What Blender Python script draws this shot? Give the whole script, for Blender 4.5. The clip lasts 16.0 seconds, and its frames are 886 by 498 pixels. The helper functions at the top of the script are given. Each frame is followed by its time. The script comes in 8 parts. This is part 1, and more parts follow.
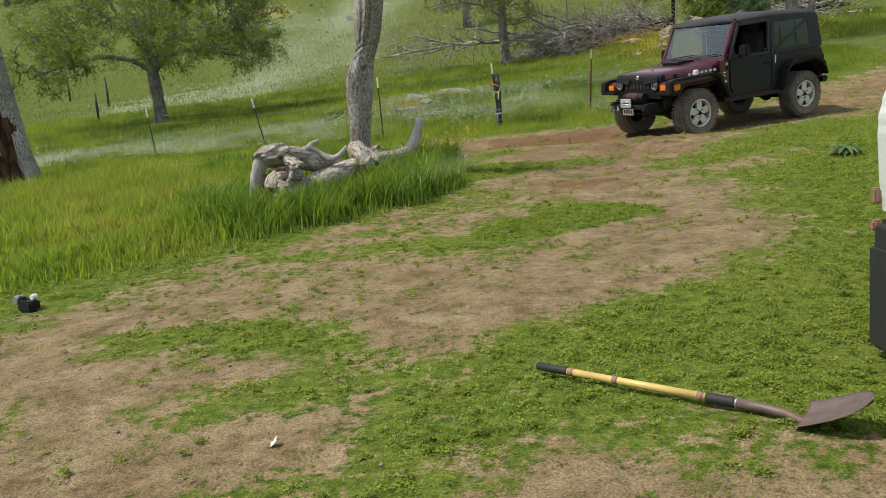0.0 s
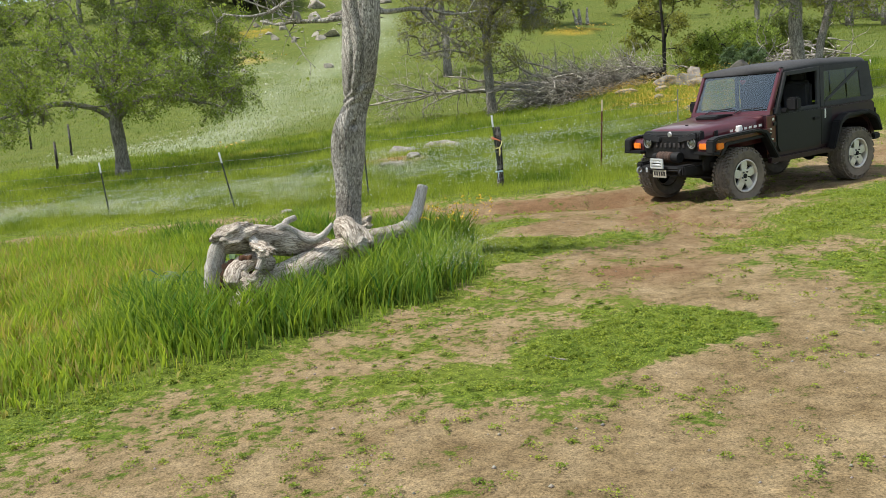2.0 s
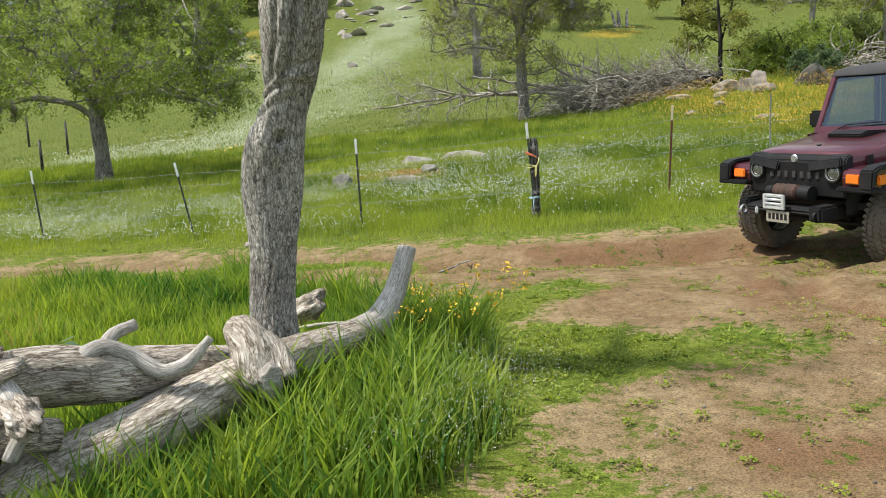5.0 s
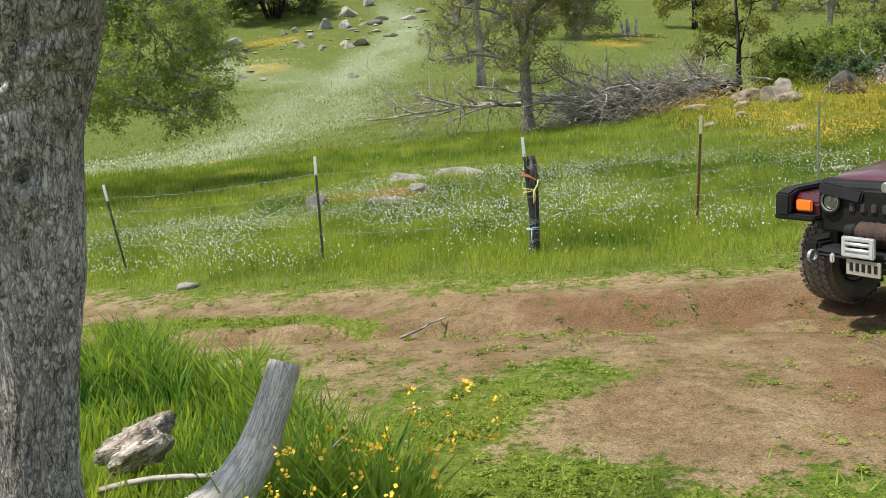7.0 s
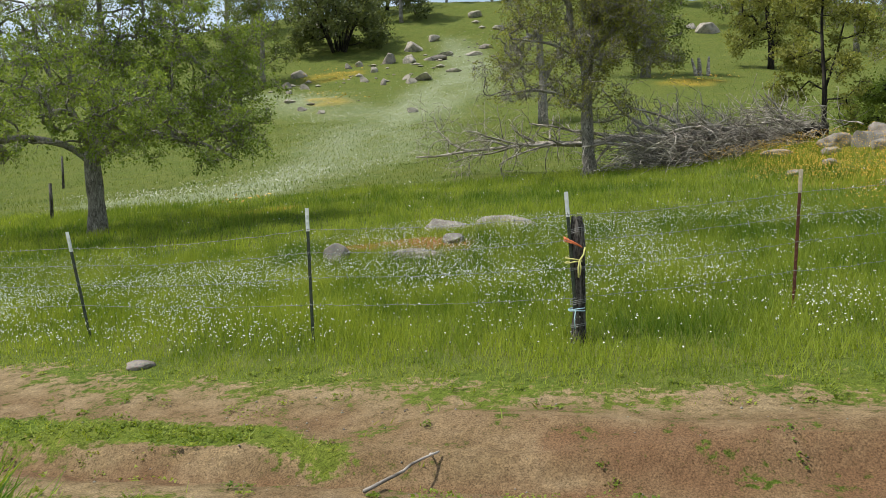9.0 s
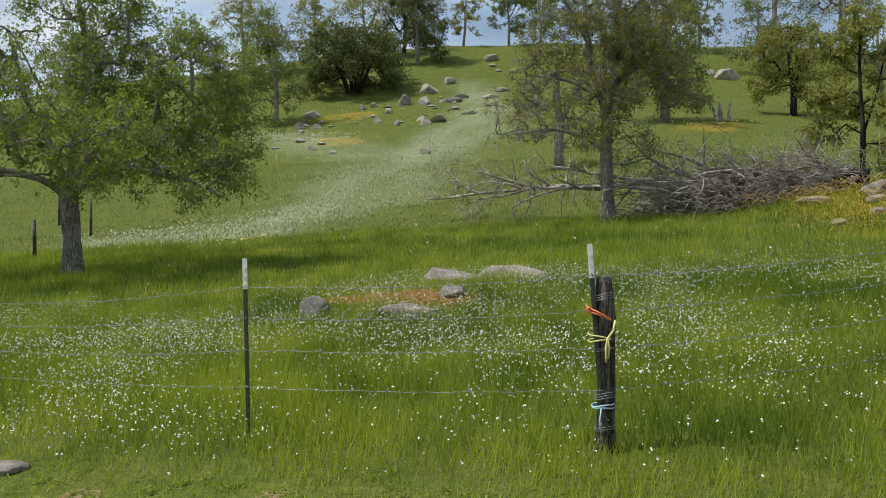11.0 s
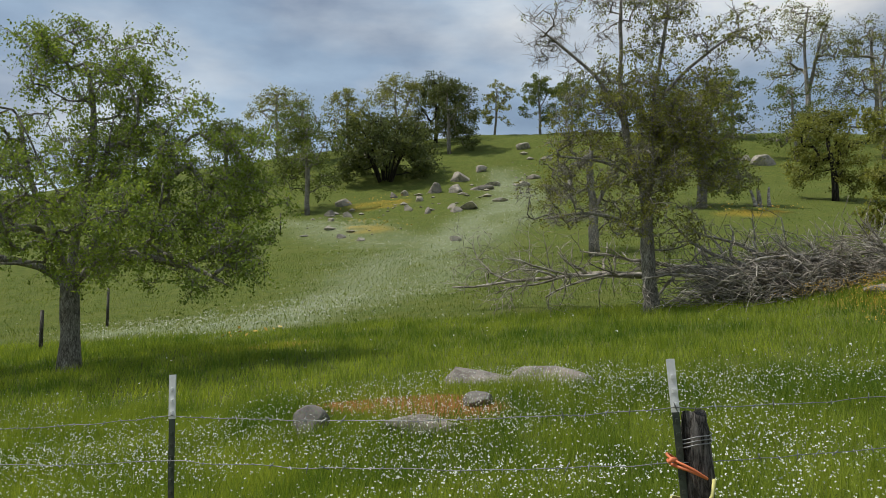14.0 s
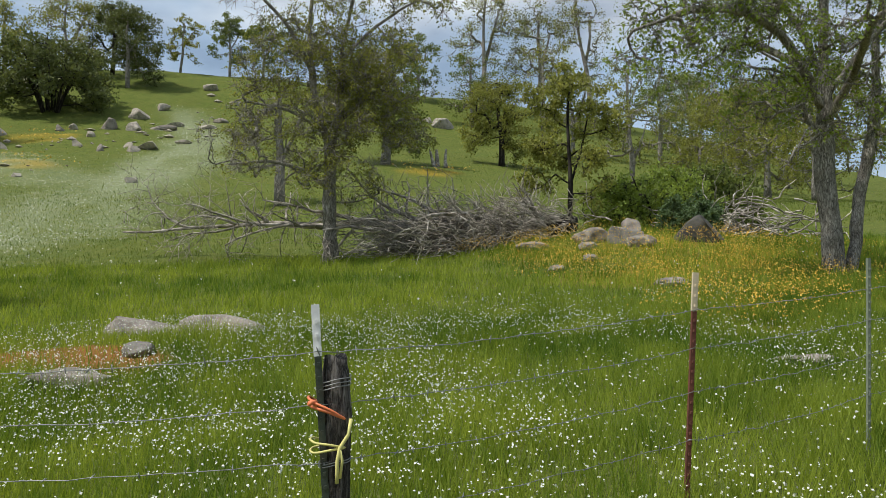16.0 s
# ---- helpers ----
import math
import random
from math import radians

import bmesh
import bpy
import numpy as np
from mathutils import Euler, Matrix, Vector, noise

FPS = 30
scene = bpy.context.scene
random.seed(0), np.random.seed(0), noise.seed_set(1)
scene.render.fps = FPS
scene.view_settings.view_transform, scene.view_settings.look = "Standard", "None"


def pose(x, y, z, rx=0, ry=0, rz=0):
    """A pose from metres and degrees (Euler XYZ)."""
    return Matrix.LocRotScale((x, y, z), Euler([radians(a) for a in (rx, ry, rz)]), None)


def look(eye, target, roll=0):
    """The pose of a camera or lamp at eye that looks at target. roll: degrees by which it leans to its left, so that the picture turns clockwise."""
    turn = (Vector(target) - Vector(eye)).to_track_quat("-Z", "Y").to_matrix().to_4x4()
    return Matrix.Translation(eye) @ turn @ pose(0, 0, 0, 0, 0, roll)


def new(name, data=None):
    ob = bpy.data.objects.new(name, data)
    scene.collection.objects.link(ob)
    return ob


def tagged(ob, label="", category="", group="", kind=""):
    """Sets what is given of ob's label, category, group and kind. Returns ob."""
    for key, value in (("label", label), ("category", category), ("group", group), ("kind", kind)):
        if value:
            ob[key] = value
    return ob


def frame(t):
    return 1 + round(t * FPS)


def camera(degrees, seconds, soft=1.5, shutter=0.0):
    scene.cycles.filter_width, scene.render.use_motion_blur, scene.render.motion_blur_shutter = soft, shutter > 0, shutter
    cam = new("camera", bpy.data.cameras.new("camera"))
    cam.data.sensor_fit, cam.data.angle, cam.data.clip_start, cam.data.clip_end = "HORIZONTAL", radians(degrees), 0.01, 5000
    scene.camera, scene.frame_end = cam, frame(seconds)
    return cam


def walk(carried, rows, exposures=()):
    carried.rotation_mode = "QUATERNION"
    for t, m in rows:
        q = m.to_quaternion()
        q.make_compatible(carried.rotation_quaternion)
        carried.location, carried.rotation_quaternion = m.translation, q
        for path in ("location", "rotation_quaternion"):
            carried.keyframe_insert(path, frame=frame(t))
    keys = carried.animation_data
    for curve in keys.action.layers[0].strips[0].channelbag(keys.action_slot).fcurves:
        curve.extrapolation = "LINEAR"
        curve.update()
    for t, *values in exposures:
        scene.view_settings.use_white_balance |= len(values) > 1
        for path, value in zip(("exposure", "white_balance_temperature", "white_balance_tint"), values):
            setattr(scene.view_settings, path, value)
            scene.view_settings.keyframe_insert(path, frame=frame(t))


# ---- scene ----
cam = camera(57.5, 16.0, soft=0.35)
METRES, EYE, TILT, LEAN, TURN = 13.3, 1.2, 0.0, -2.5, 0.0
ROWS = [
    (0.0, 0.0, 0.0, 0.0, -1.32, -9.84, 7.61),
    (0.5, -0.0109, 0.0347, 0.0052, -4.02, -9.83, 7.89),
    (1.0, -0.0179, 0.0737, 0.0103, -4.03, -7.81, 7.74),
    (1.5, -0.0204, 0.1146, 0.0131, -3.43, -7.08, 6.85),
    (2.0, -0.0196, 0.1556, 0.0163, -3.1, -6.8, 7.33),
    (2.5, -0.0173, 0.1975, 0.0195, -1.35, -6.64, 6.07),
    (3.0, -0.0148, 0.2408, 0.021, -0.97, -6.34, 6.47),
    (5.5, 0.016, 0.4605, 0.0304, -1.02, -6.28, 5.63),
    (6.0, 0.0234, 0.4979, 0.0312, -0.95, -5.56, 4.7),
    (6.5, 0.0298, 0.535, 0.0334, -0.88, -5.54, 5.23),
    (7.0, 0.0369, 0.571, 0.0356, -0.41, -5.44, 6.07),
    (7.5, 0.0434, 0.6063, 0.0389, 0.77, -4.91, 5.0),
    (8.0, 0.0511, 0.6442, 0.0436, 0.84, -4.76, 5.06),
    (8.5, 0.0606, 0.6787, 0.0478, 3.02, -3.59, 4.78),
    (9.0, 0.0666, 0.715, 0.0497, 4.1, -2.57, 4.42),
    (11.5, 0.0742, 0.8857, 0.0564, 5.23, 0.81, 3.36),
    (12.0, 0.0723, 0.9181, 0.0587, 5.4, 0.95, 4.45),
    (12.5, 0.0707, 0.9429, 0.0629, 5.39, 2.94, 3.54),
    (13.0, 0.0692, 0.9627, 0.0651, 5.97, 7.43, 3.72),
    (13.5, 0.0711, 0.9708, 0.0652, 7.15, 7.55, 3.77),
    (14.0, 0.0723, 0.9736, 0.0644, 7.47, 6.91, 3.31),
    (14.5, 0.0737, 0.9741, 0.0642, 7.49, 6.06, 3.32),
    (15.0, 0.0748, 0.9748, 0.0639, 6.92, 5.45, 3.41),
    (15.5, 0.0787, 0.9764, 0.0629, -2.05, 3.91, 3.44),
    (16.0, 0.0838, 0.9761, 0.0624, -14.57, 2.2, 2.83),
]
walk(cam, [(t, pose(0, 0, EYE, TILT, LEAN, TURN) @ pose(METRES * x, METRES * y, METRES * z, 90 + pitch, roll, yaw)) for t, x, y, z, yaw, pitch, roll in ROWS],
     [(0.0, -0.02), (0.5, 0.2), (1.0, 0.3), (2.0, 0.4), (5.5, 0.48), (7.0, 0.46), (8.5, 0.14), (9.5, 0.08), (11.5, -0.18), (12.1, -0.16), (12.5, -0.33), (13.0, -0.4), (15.0, -0.38), (16.0, -0.14)])

# ---------------------------------------------------------------- light
SUN_EL, SUN_AZ = 60.0, -103.0          # degrees; azimuth from +y towards +x
world = bpy.data.worlds.new("sky_world")
scene.world = world
world.use_nodes = True
wn, wl = world.node_tree.nodes, world.node_tree.links
wn.clear()
w_out = wn.new("ShaderNodeOutputWorld")
w_bg = wn.new("ShaderNodeBackground")
w_sky = wn.new("ShaderNodeTexSky")
w_sky.sky_type, w_sky.sun_disc = "NISHITA", False
w_sky.sun_elevation, w_sky.sun_rotation = radians(SUN_EL), radians(SUN_AZ)
w_sky.air_density, w_sky.dust_density = 1.0, 1.5
w_co = wn.new("ShaderNodeTexCoord")
w_map = wn.new("ShaderNodeMapping")
w_map.inputs["Scale"].default_value = (1.0, 1.0, 2.6)
w_map.inputs["Location"].default_value = (0.35, 0.1, 0.2)
w_noise = wn.new("ShaderNodeTexNoise")
w_noise.inputs["Scale"].default_value, w_noise.inputs["Detail"].default_value = 2.3, 7.0
w_noise.inputs["Roughness"].default_value = 0.52
w_ramp = wn.new("ShaderNodeValToRGB")
w_ramp.color_ramp.elements[0].position, w_ramp.color_ramp.elements[1].position = 0.36, 0.62
w_shade = wn.new("ShaderNodeValToRGB")
w_shade.color_ramp.elements[0].position, w_shade.color_ramp.elements[1].position = 0.40, 0.72
w_shade.color_ramp.elements[0].color = (5.0, 6.6, 8.5, 1)
w_shade.color_ramp.elements[1].color = (11.8, 11.6, 11.1, 1)
w_noise2 = wn.new("ShaderNodeTexNoise")
w_noise2.inputs["Scale"].default_value, w_noise2.inputs["Detail"].default_value = 2.9, 5.0
w_mix = wn.new("ShaderNodeMixRGB")
wl.new(w_co.outputs["Generated"], w_map.inputs["Vector"])
wl.new(w_map.outputs["Vector"], w_noise.inputs["Vector"])
wl.new(w_map.outputs["Vector"], w_noise2.inputs["Vector"])
wl.new(w_noise.outputs["Fac"], w_ramp.inputs["Fac"])
wl.new(w_noise2.outputs["Fac"], w_shade.inputs["Fac"])
wl.new(w_ramp.outputs["Color"], w_mix.inputs["Fac"])
wl.new(w_sky.outputs["Color"], w_mix.inputs["Color1"])
wl.new(w_shade.outputs["Color"], w_mix.inputs["Color2"])
wl.new(w_mix.outputs["Color"], w_bg.inputs["Color"])
w_bg.inputs["Strength"].default_value = 0.103
wl.new(w_bg.outputs["Background"], w_out.inputs["Surface"])

sun_data = bpy.data.lights.new("sun", "SUN")
sun_data.energy, sun_data.angle, sun_data.color = 4.3, radians(2.4), (1.0, 0.95, 0.86)
sun = new("sun", sun_data)
sun_dir = Vector((math.sin(radians(SUN_AZ)) * math.cos(radians(SUN_EL)), math.cos(radians(SUN_AZ)) * math.cos(radians(SUN_EL)), math.sin(radians(SUN_EL))))
sun.matrix_world = look(sun_dir * 60, (0, 0, 0))


# ---------------------------------------------------------------- small tools
def rnd(seed):
    return np.random.RandomState(seed)


def vnoise(x, y, seed=0):
    """Smooth lattice noise, 0 to 1."""
    x, y = np.asarray(x, float), np.asarray(y, float)
    xi, yi = np.floor(x), np.floor(y)
    fx, fy = x - xi, y - yi
    fx, fy = fx * fx * (3 - 2 * fx), fy * fy * (3 - 2 * fy)

    def h(a, b):
        v = np.sin(a * 127.1 + b * 311.7 + seed * 74.7) * 43758.5453
        return v - np.floor(v)

    return (h(xi, yi) * (1 - fx) + h(xi + 1, yi) * fx) * (1 - fy) + (h(xi, yi + 1) * (1 - fx) + h(xi + 1, yi + 1) * fx) * fy


def fbm(x, y, seed=0, octaves=4):
    s, a, n = 0, 0.5, 0
    for k in range(octaves):
        s, n = s + a * vnoise(x * 2 ** k, y * 2 ** k, seed + k), n + a
        a *= 0.5
    return s / n


def mesh_np(name, verts, quads=None, tris=None, mat=None, attrs=None, smooth=True):
    """A mesh from arrays: quads (m, 4), triangles (k, 3), float attributes on the points."""
    verts = np.asarray(verts, np.float32).reshape(-1, 3)
    quads = np.zeros((0, 4), np.int32) if quads is None else np.asarray(quads, np.int32).reshape(-1, 4)
    tris = np.zeros((0, 3), np.int32) if tris is None else np.asarray(tris, np.int32).reshape(-1, 3)
    me = bpy.data.meshes.new(name)
    me.vertices.add(len(verts))
    me.vertices.foreach_set("co", verts.ravel())
    loops = np.concatenate([quads.ravel(), tris.ravel()])
    me.loops.add(len(loops))
    me.loops.foreach_set("vertex_index", loops)
    total = np.concatenate([np.full(len(quads), 4, np.int32), np.full(len(tris), 3, np.int32)])
    start = np.concatenate([[0], np.cumsum(total)[:-1]]).astype(np.int32)
    me.polygons.add(len(total))
    me.polygons.foreach_set("loop_start", start)
    me.polygons.foreach_set("loop_total", total)
    me.polygons.foreach_set("use_smooth", np.full(len(total), smooth))
    for key, values in (attrs or {}).items():
        me.attributes.new(key, "FLOAT", "POINT").data.foreach_set("value", np.asarray(values, np.float32))
    me.update(calc_edges=True)
    me.validate()
    if mat:
        me.materials.append(mat)
    return me


def part(name, bm, mat, parent=None, label="", smooth=False):
    """One bmesh (or finished mesh) as one object under a thing or a part."""
    if isinstance(bm, bmesh.types.BMesh):
        me = bpy.data.meshes.new(name)
        bm.to_mesh(me)
        bm.free()
        me.materials.append(mat)
        if smooth:
            me.polygons.foreach_set("use_smooth", np.full(len(me.polygons), True))
    else:
        me = bm
    ob = new(name, me)
    ob.parent = parent
    return tagged(ob, label) if label else ob


def tubes(lines, sides=6, flat=1.0):
    """Tapered tubes along polylines: verts, quads, tris."""
    V, Q, T, base = [], [], [], 0
    ang = np.linspace(0, 2 * math.pi, sides, endpoint=False)
    ca, sa = np.cos(ang), np.sin(ang)
    for pts, rad in lines:
        pts, rad = np.asarray(pts, float), np.asarray(rad, float)
        n = len(pts)
        tan = np.gradient(pts, axis=0)
        tan /= np.linalg.norm(tan, axis=1)[:, None] + 1e-9
        ref = np.array([0.0, 0, 1]) if abs(tan[:, 2].mean()) < 0.8 else np.array([1.0, 0, 0])
        u = np.cross(tan, ref)
        u /= np.linalg.norm(u, axis=1)[:, None] + 1e-9
        v = np.cross(u, tan)
        ring = pts[:, None] + rad[:, None, None] * (u[:, None] * ca[None, :, None] + flat * v[:, None] * sa[None, :, None])
        V.append(ring.reshape(-1, 3))
        i = np.arange(n - 1)[:, None] * sides + base
        j = np.arange(sides)[None]
        k = (j + 1) % sides
        Q.append(np.stack([i + j, i + k, i + sides + k, i + sides + j], -1).reshape(-1, 4))
        for end, row in ((0, 0), (n - 1, 1)):
            V.append(pts[end][None])
            c = base + n * sides + row
            e = base + end * sides
            a, b = e + np.arange(sides), e + (np.arange(sides) + 1) % sides
            T.append(np.stack([np.full(sides, c), b, a] if row == 0 else [np.full(sides, c), a, b], -1))
        base += n * sides + 2
    return np.concatenate(V), np.concatenate(Q), np.concatenate(T)


def tube_mesh(name, lines, sides, mat):
    v, q, t = tubes(lines, sides)
    return mesh_np(name, v, q, t, mat)


# ---------------------------------------------------------------- materials
def material(name):
    m = bpy.data.materials.new(name)
    m.use_nodes = True
    m.node_tree.nodes.clear()
    out = m.node_tree.nodes.new("ShaderNodeOutputMaterial")
    return m, m.node_tree.nodes, m.node_tree.links, out


def node(nt, kind, **values):
    n = nt.new(kind)
    for key, value in values.items():
        n.inputs[key.replace("_", " ")].default_value = value
    return n


def ramp(nt, stops):
    r = nt.new("ShaderNodeValToRGB")
    while len(r.color_ramp.elements) < len(stops):
        r.color_ramp.elements.new(0.5)
    for e, (p, c) in zip(r.color_ramp.elements, stops):
        e.position, e.color = p, (*c, 1)
    return r


def plain(name, colour, rough=0.6, metal=0.0, vary=0.15, scale=30.0, bump=0.0, spec=0.5, coat=0.0, dirt=None):
    """A surface of one colour with worn variation at two scales."""
    m, nt, ln, out = material(name)
    p = node(nt, "ShaderNodeBsdfPrincipled", Roughness=rough, Metallic=metal)
    p.inputs["Specular IOR Level"].default_value = spec
    p.inputs["Coat Weight"].default_value = coat
    co = nt.new("ShaderNodeTexCoord")
    n1 = node(nt, "ShaderNodeTexNoise", Scale=scale, Detail=6.0, Roughness=0.6)
    n2 = node(nt, "ShaderNodeTexNoise", Scale=scale * 0.13, Detail=3.0)
    ln.new(co.outputs["Object"], n1.inputs["Vector"])
    ln.new(co.outputs["Object"], n2.inputs["Vector"])
    mx = nt.new("ShaderNodeMath")
    mx.operation = "ADD"
    ln.new(n1.outputs["Fac"], mx.inputs[0])
    ln.new(n2.outputs["Fac"], mx.inputs[1])
    c = np.array(colour)
    r = ramp(nt, [(0.3, tuple(c * (1 - vary))), (0.7, tuple(np.minimum(c * (1 + vary), 1)))])
    half = nt.new("ShaderNodeMath")
    half.operation = "MULTIPLY"
    half.inputs[1].default_value = 0.5
    ln.new(mx.outputs[0], half.inputs[0])
    ln.new(half.outputs[0], r.inputs["Fac"])
    if dirt:
        dr = ramp(nt, [(0.5, (0, 0, 0)), (0.72, (0.6, 0.6, 0.6))])
        ln.new(n2.outputs["Fac"], dr.inputs["Fac"])
        mix = nt.new("ShaderNodeMixRGB")
        mix.inputs["Color2"].default_value = (*dirt, 1)
        ln.new(dr.outputs["Color"], mix.inputs["Fac"])
        ln.new(r.outputs["Color"], mix.inputs["Color1"])
        ln.new(mix.outputs["Color"], p.inputs["Base Color"])
    else:
        ln.new(r.outputs["Color"], p.inputs["Base Color"])
    if bump:
        b = node(nt, "ShaderNodeBump", Strength=bump, Distance=0.01)
        ln.new(n1.outputs["Fac"], b.inputs["Height"])
        ln.new(b.outputs["Normal"], p.inputs["Normal"])
    ln.new(p.outputs["BSDF"], out.inputs["Surface"])
    return m


def leafy(name, dark, light, glow=0.35, rough=0.55, dry=None):
    """Leaves and blades: a sheet that lets some light through, tinted by the 'tint' attribute."""
    m, nt, ln, out = material(name)
    a = nt.new("ShaderNodeAttribute")
    a.attribute_name = "tint"
    stops = [(0.0, dark), (0.8, light)] + ([(0.97, light), (1.0, dry)] if dry else [])
    r = ramp(nt, stops)
    ln.new(a.outputs["Fac"], r.inputs["Fac"])
    d = node(nt, "ShaderNodeBsdfPrincipled", Roughness=rough)
    d.inputs["Specular IOR Level"].default_value = 0.25
    tr = nt.new("ShaderNodeBsdfTranslucent")
    g = nt.new("ShaderNodeMixRGB")
    g.blend_type = "MULTIPLY"
    g.inputs["Fac"].default_value = 1.0
    g.inputs["Color2"].default_value = (1.25, 1.2, 0.6, 1)
    mix = node(nt, "ShaderNodeMixShader", Fac=glow)
    ln.new(r.outputs["Color"], d.inputs["Base Color"])
    ln.new(r.outputs["Color"], g.inputs["Color1"])
    ln.new(g.outputs["Color"], tr.inputs["Color"])
    ln.new(d.outputs["BSDF"], mix.inputs[1])
    ln.new(tr.outputs["BSDF"], mix.inputs[2])
    ln.new(mix.outputs["Shader"], out.inputs["Surface"])
    return m


def woody(name, dark, mid, light, scale=9.0, stretch=(1, 1, 0.22), bump=0.9, lichen=None, dist=0.03, along=False, fine=False):
    """Furrowed bark or weathered wood, with the furrows along z of the object."""
    m, nt, ln, out = material(name)
    co = nt.new("ShaderNodeTexCoord")
    mp = nt.new("ShaderNodeMapping")
    mp.inputs["Scale"].default_value = stretch
    if along:
        cx = nt.new("ShaderNodeCombineXYZ")
        for key in ("b1", "b2", "b3"):
            a = nt.new("ShaderNodeAttribute")
            a.attribute_name = key
            ln.new(a.outputs["Fac"], cx.inputs[int(key[1]) - 1])
        ln.new(cx.outputs["Vector"], mp.inputs["Vector"])
    else:
        ln.new(co.outputs["Object"], mp.inputs["Vector"])
    v = nt.new("ShaderNodeTexVoronoi")
    v.feature = "DISTANCE_TO_EDGE"
    v.inputs["Scale"].default_value = scale
    n = node(nt, "ShaderNodeTexNoise", Scale=scale * 0.7, Detail=8.0, Roughness=0.65)
    warp = nt.new("ShaderNodeMixRGB")
    warp.inputs["Fac"].default_value = 0.05 if fine else 0.2
    ln.new(mp.outputs["Vector"], n.inputs["Vector"])
    ln.new(mp.outputs["Vector"], warp.inputs["Color1"])
    ln.new(n.outputs["Color"], warp.inputs["Color2"])
    ln.new(warp.outputs["Color"], v.inputs["Vector"])
    crack = v.outputs["Distance"]
    if fine:
        # rough ridges: contour lines of a stretched noise meet the plates' edges
        nf = node(nt, "ShaderNodeTexNoise", Scale=scale * 0.62, Detail=4.0, Roughness=0.62)
        ln.new(mp.outputs["Vector"], nf.inputs["Vector"])
        d0 = nt.new("ShaderNodeMath")
        d0.operation = "SUBTRACT"
        d0.inputs[1].default_value = 0.5
        ln.new(nf.outputs["Fac"], d0.inputs[0])
        d1 = nt.new("ShaderNodeMath")
        d1.operation = "ABSOLUTE"
        ln.new(d0.outputs[0], d1.inputs[0])
        d2 = nt.new("ShaderNodeMath")
        d2.operation = "MULTIPLY"
        d2.inputs[1].default_value = 3.2
        ln.new(d1.outputs[0], d2.inputs[0])
        d3 = nt.new("ShaderNodeMath")
        d3.operation = "MULTIPLY"
        d3.inputs[1].default_value = 1.25
        ln.new(v.outputs["Distance"], d3.inputs[0])
        d4 = nt.new("ShaderNodeMath")
        d4.operation = "MINIMUM"
        ln.new(d2.outputs[0], d4.inputs[0])
        ln.new(d3.outputs[0], d4.inputs[1])
        d5 = nt.new("ShaderNodeMath")
        d5.operation = "MULTIPLY_ADD"
        d5.inputs[1].default_value = 0.36
        ln.new(n.outputs["Fac"], d5.inputs[0])
        ln.new(d4.outputs[0], d5.inputs[2])
        crack = d5.outputs[0]
    r = ramp(nt, [(0.17, dark), (0.25, mid), (0.42, light)] if fine else [(0.0, dark), (0.12, mid), (0.45, light)])
    ln.new(crack, r.inputs["Fac"])
    n2 = node(nt, "ShaderNodeTexNoise", Scale=2.4, Detail=5.0)
    ln.new(co.outputs["Object"], n2.inputs["Vector"])
    r2 = ramp(nt, [(0.35, (0.66, 0.645, 0.62)), (0.65, (1.12, 1.12, 1.12))])
    ln.new(n2.outputs["Fac"], r2.inputs["Fac"])
    mul = nt.new("ShaderNodeMixRGB")
    mul.blend_type = "MULTIPLY"
    mul.inputs["Fac"].default_value = 1.0
    ln.new(r.outputs["Color"], mul.inputs["Color1"])
    ln.new(r2.outputs["Color"], mul.inputs["Color2"])
    col = mul
    if lichen:
        n3 = node(nt, "ShaderNodeTexNoise", Scale=7.0, Detail=6.0)
        ln.new(co.outputs["Object"], n3.inputs["Vector"])
        r3 = ramp(nt, [(0.56, (0, 0, 0)), (0.68, (0.8, 0.8, 0.8))])
        ln.new(n3.outputs["Fac"], r3.inputs["Fac"])
        col = nt.new("ShaderNodeMixRGB")
        col.inputs["Color2"].default_value = (*lichen, 1)
        ln.new(r3.outputs["Color"], col.inputs["Fac"])
        ln.new(mul.outputs["Color"], col.inputs["Color1"])
    p = node(nt, "ShaderNodeBsdfPrincipled", Roughness=0.9)
    p.inputs["Specular IOR Level"].default_value = 0.15
    ln.new(col.outputs["Color"], p.inputs["Base Color"])
    add = nt.new("ShaderNodeMath")
    add.operation = "MULTIPLY_ADD"
    add.inputs[1].default_value = 0.35
    ln.new(n.outputs["Fac"], add.inputs[0])
    ln.new(crack, add.inputs[2])
    b = node(nt, "ShaderNodeBump", Strength=bump, Distance=dist)
    ln.new(add.outputs[0], b.inputs["Height"])
    ln.new(b.outputs["Normal"], p.inputs["Normal"])
    ln.new(p.outputs["BSDF"], out.inputs["Surface"])
    return m


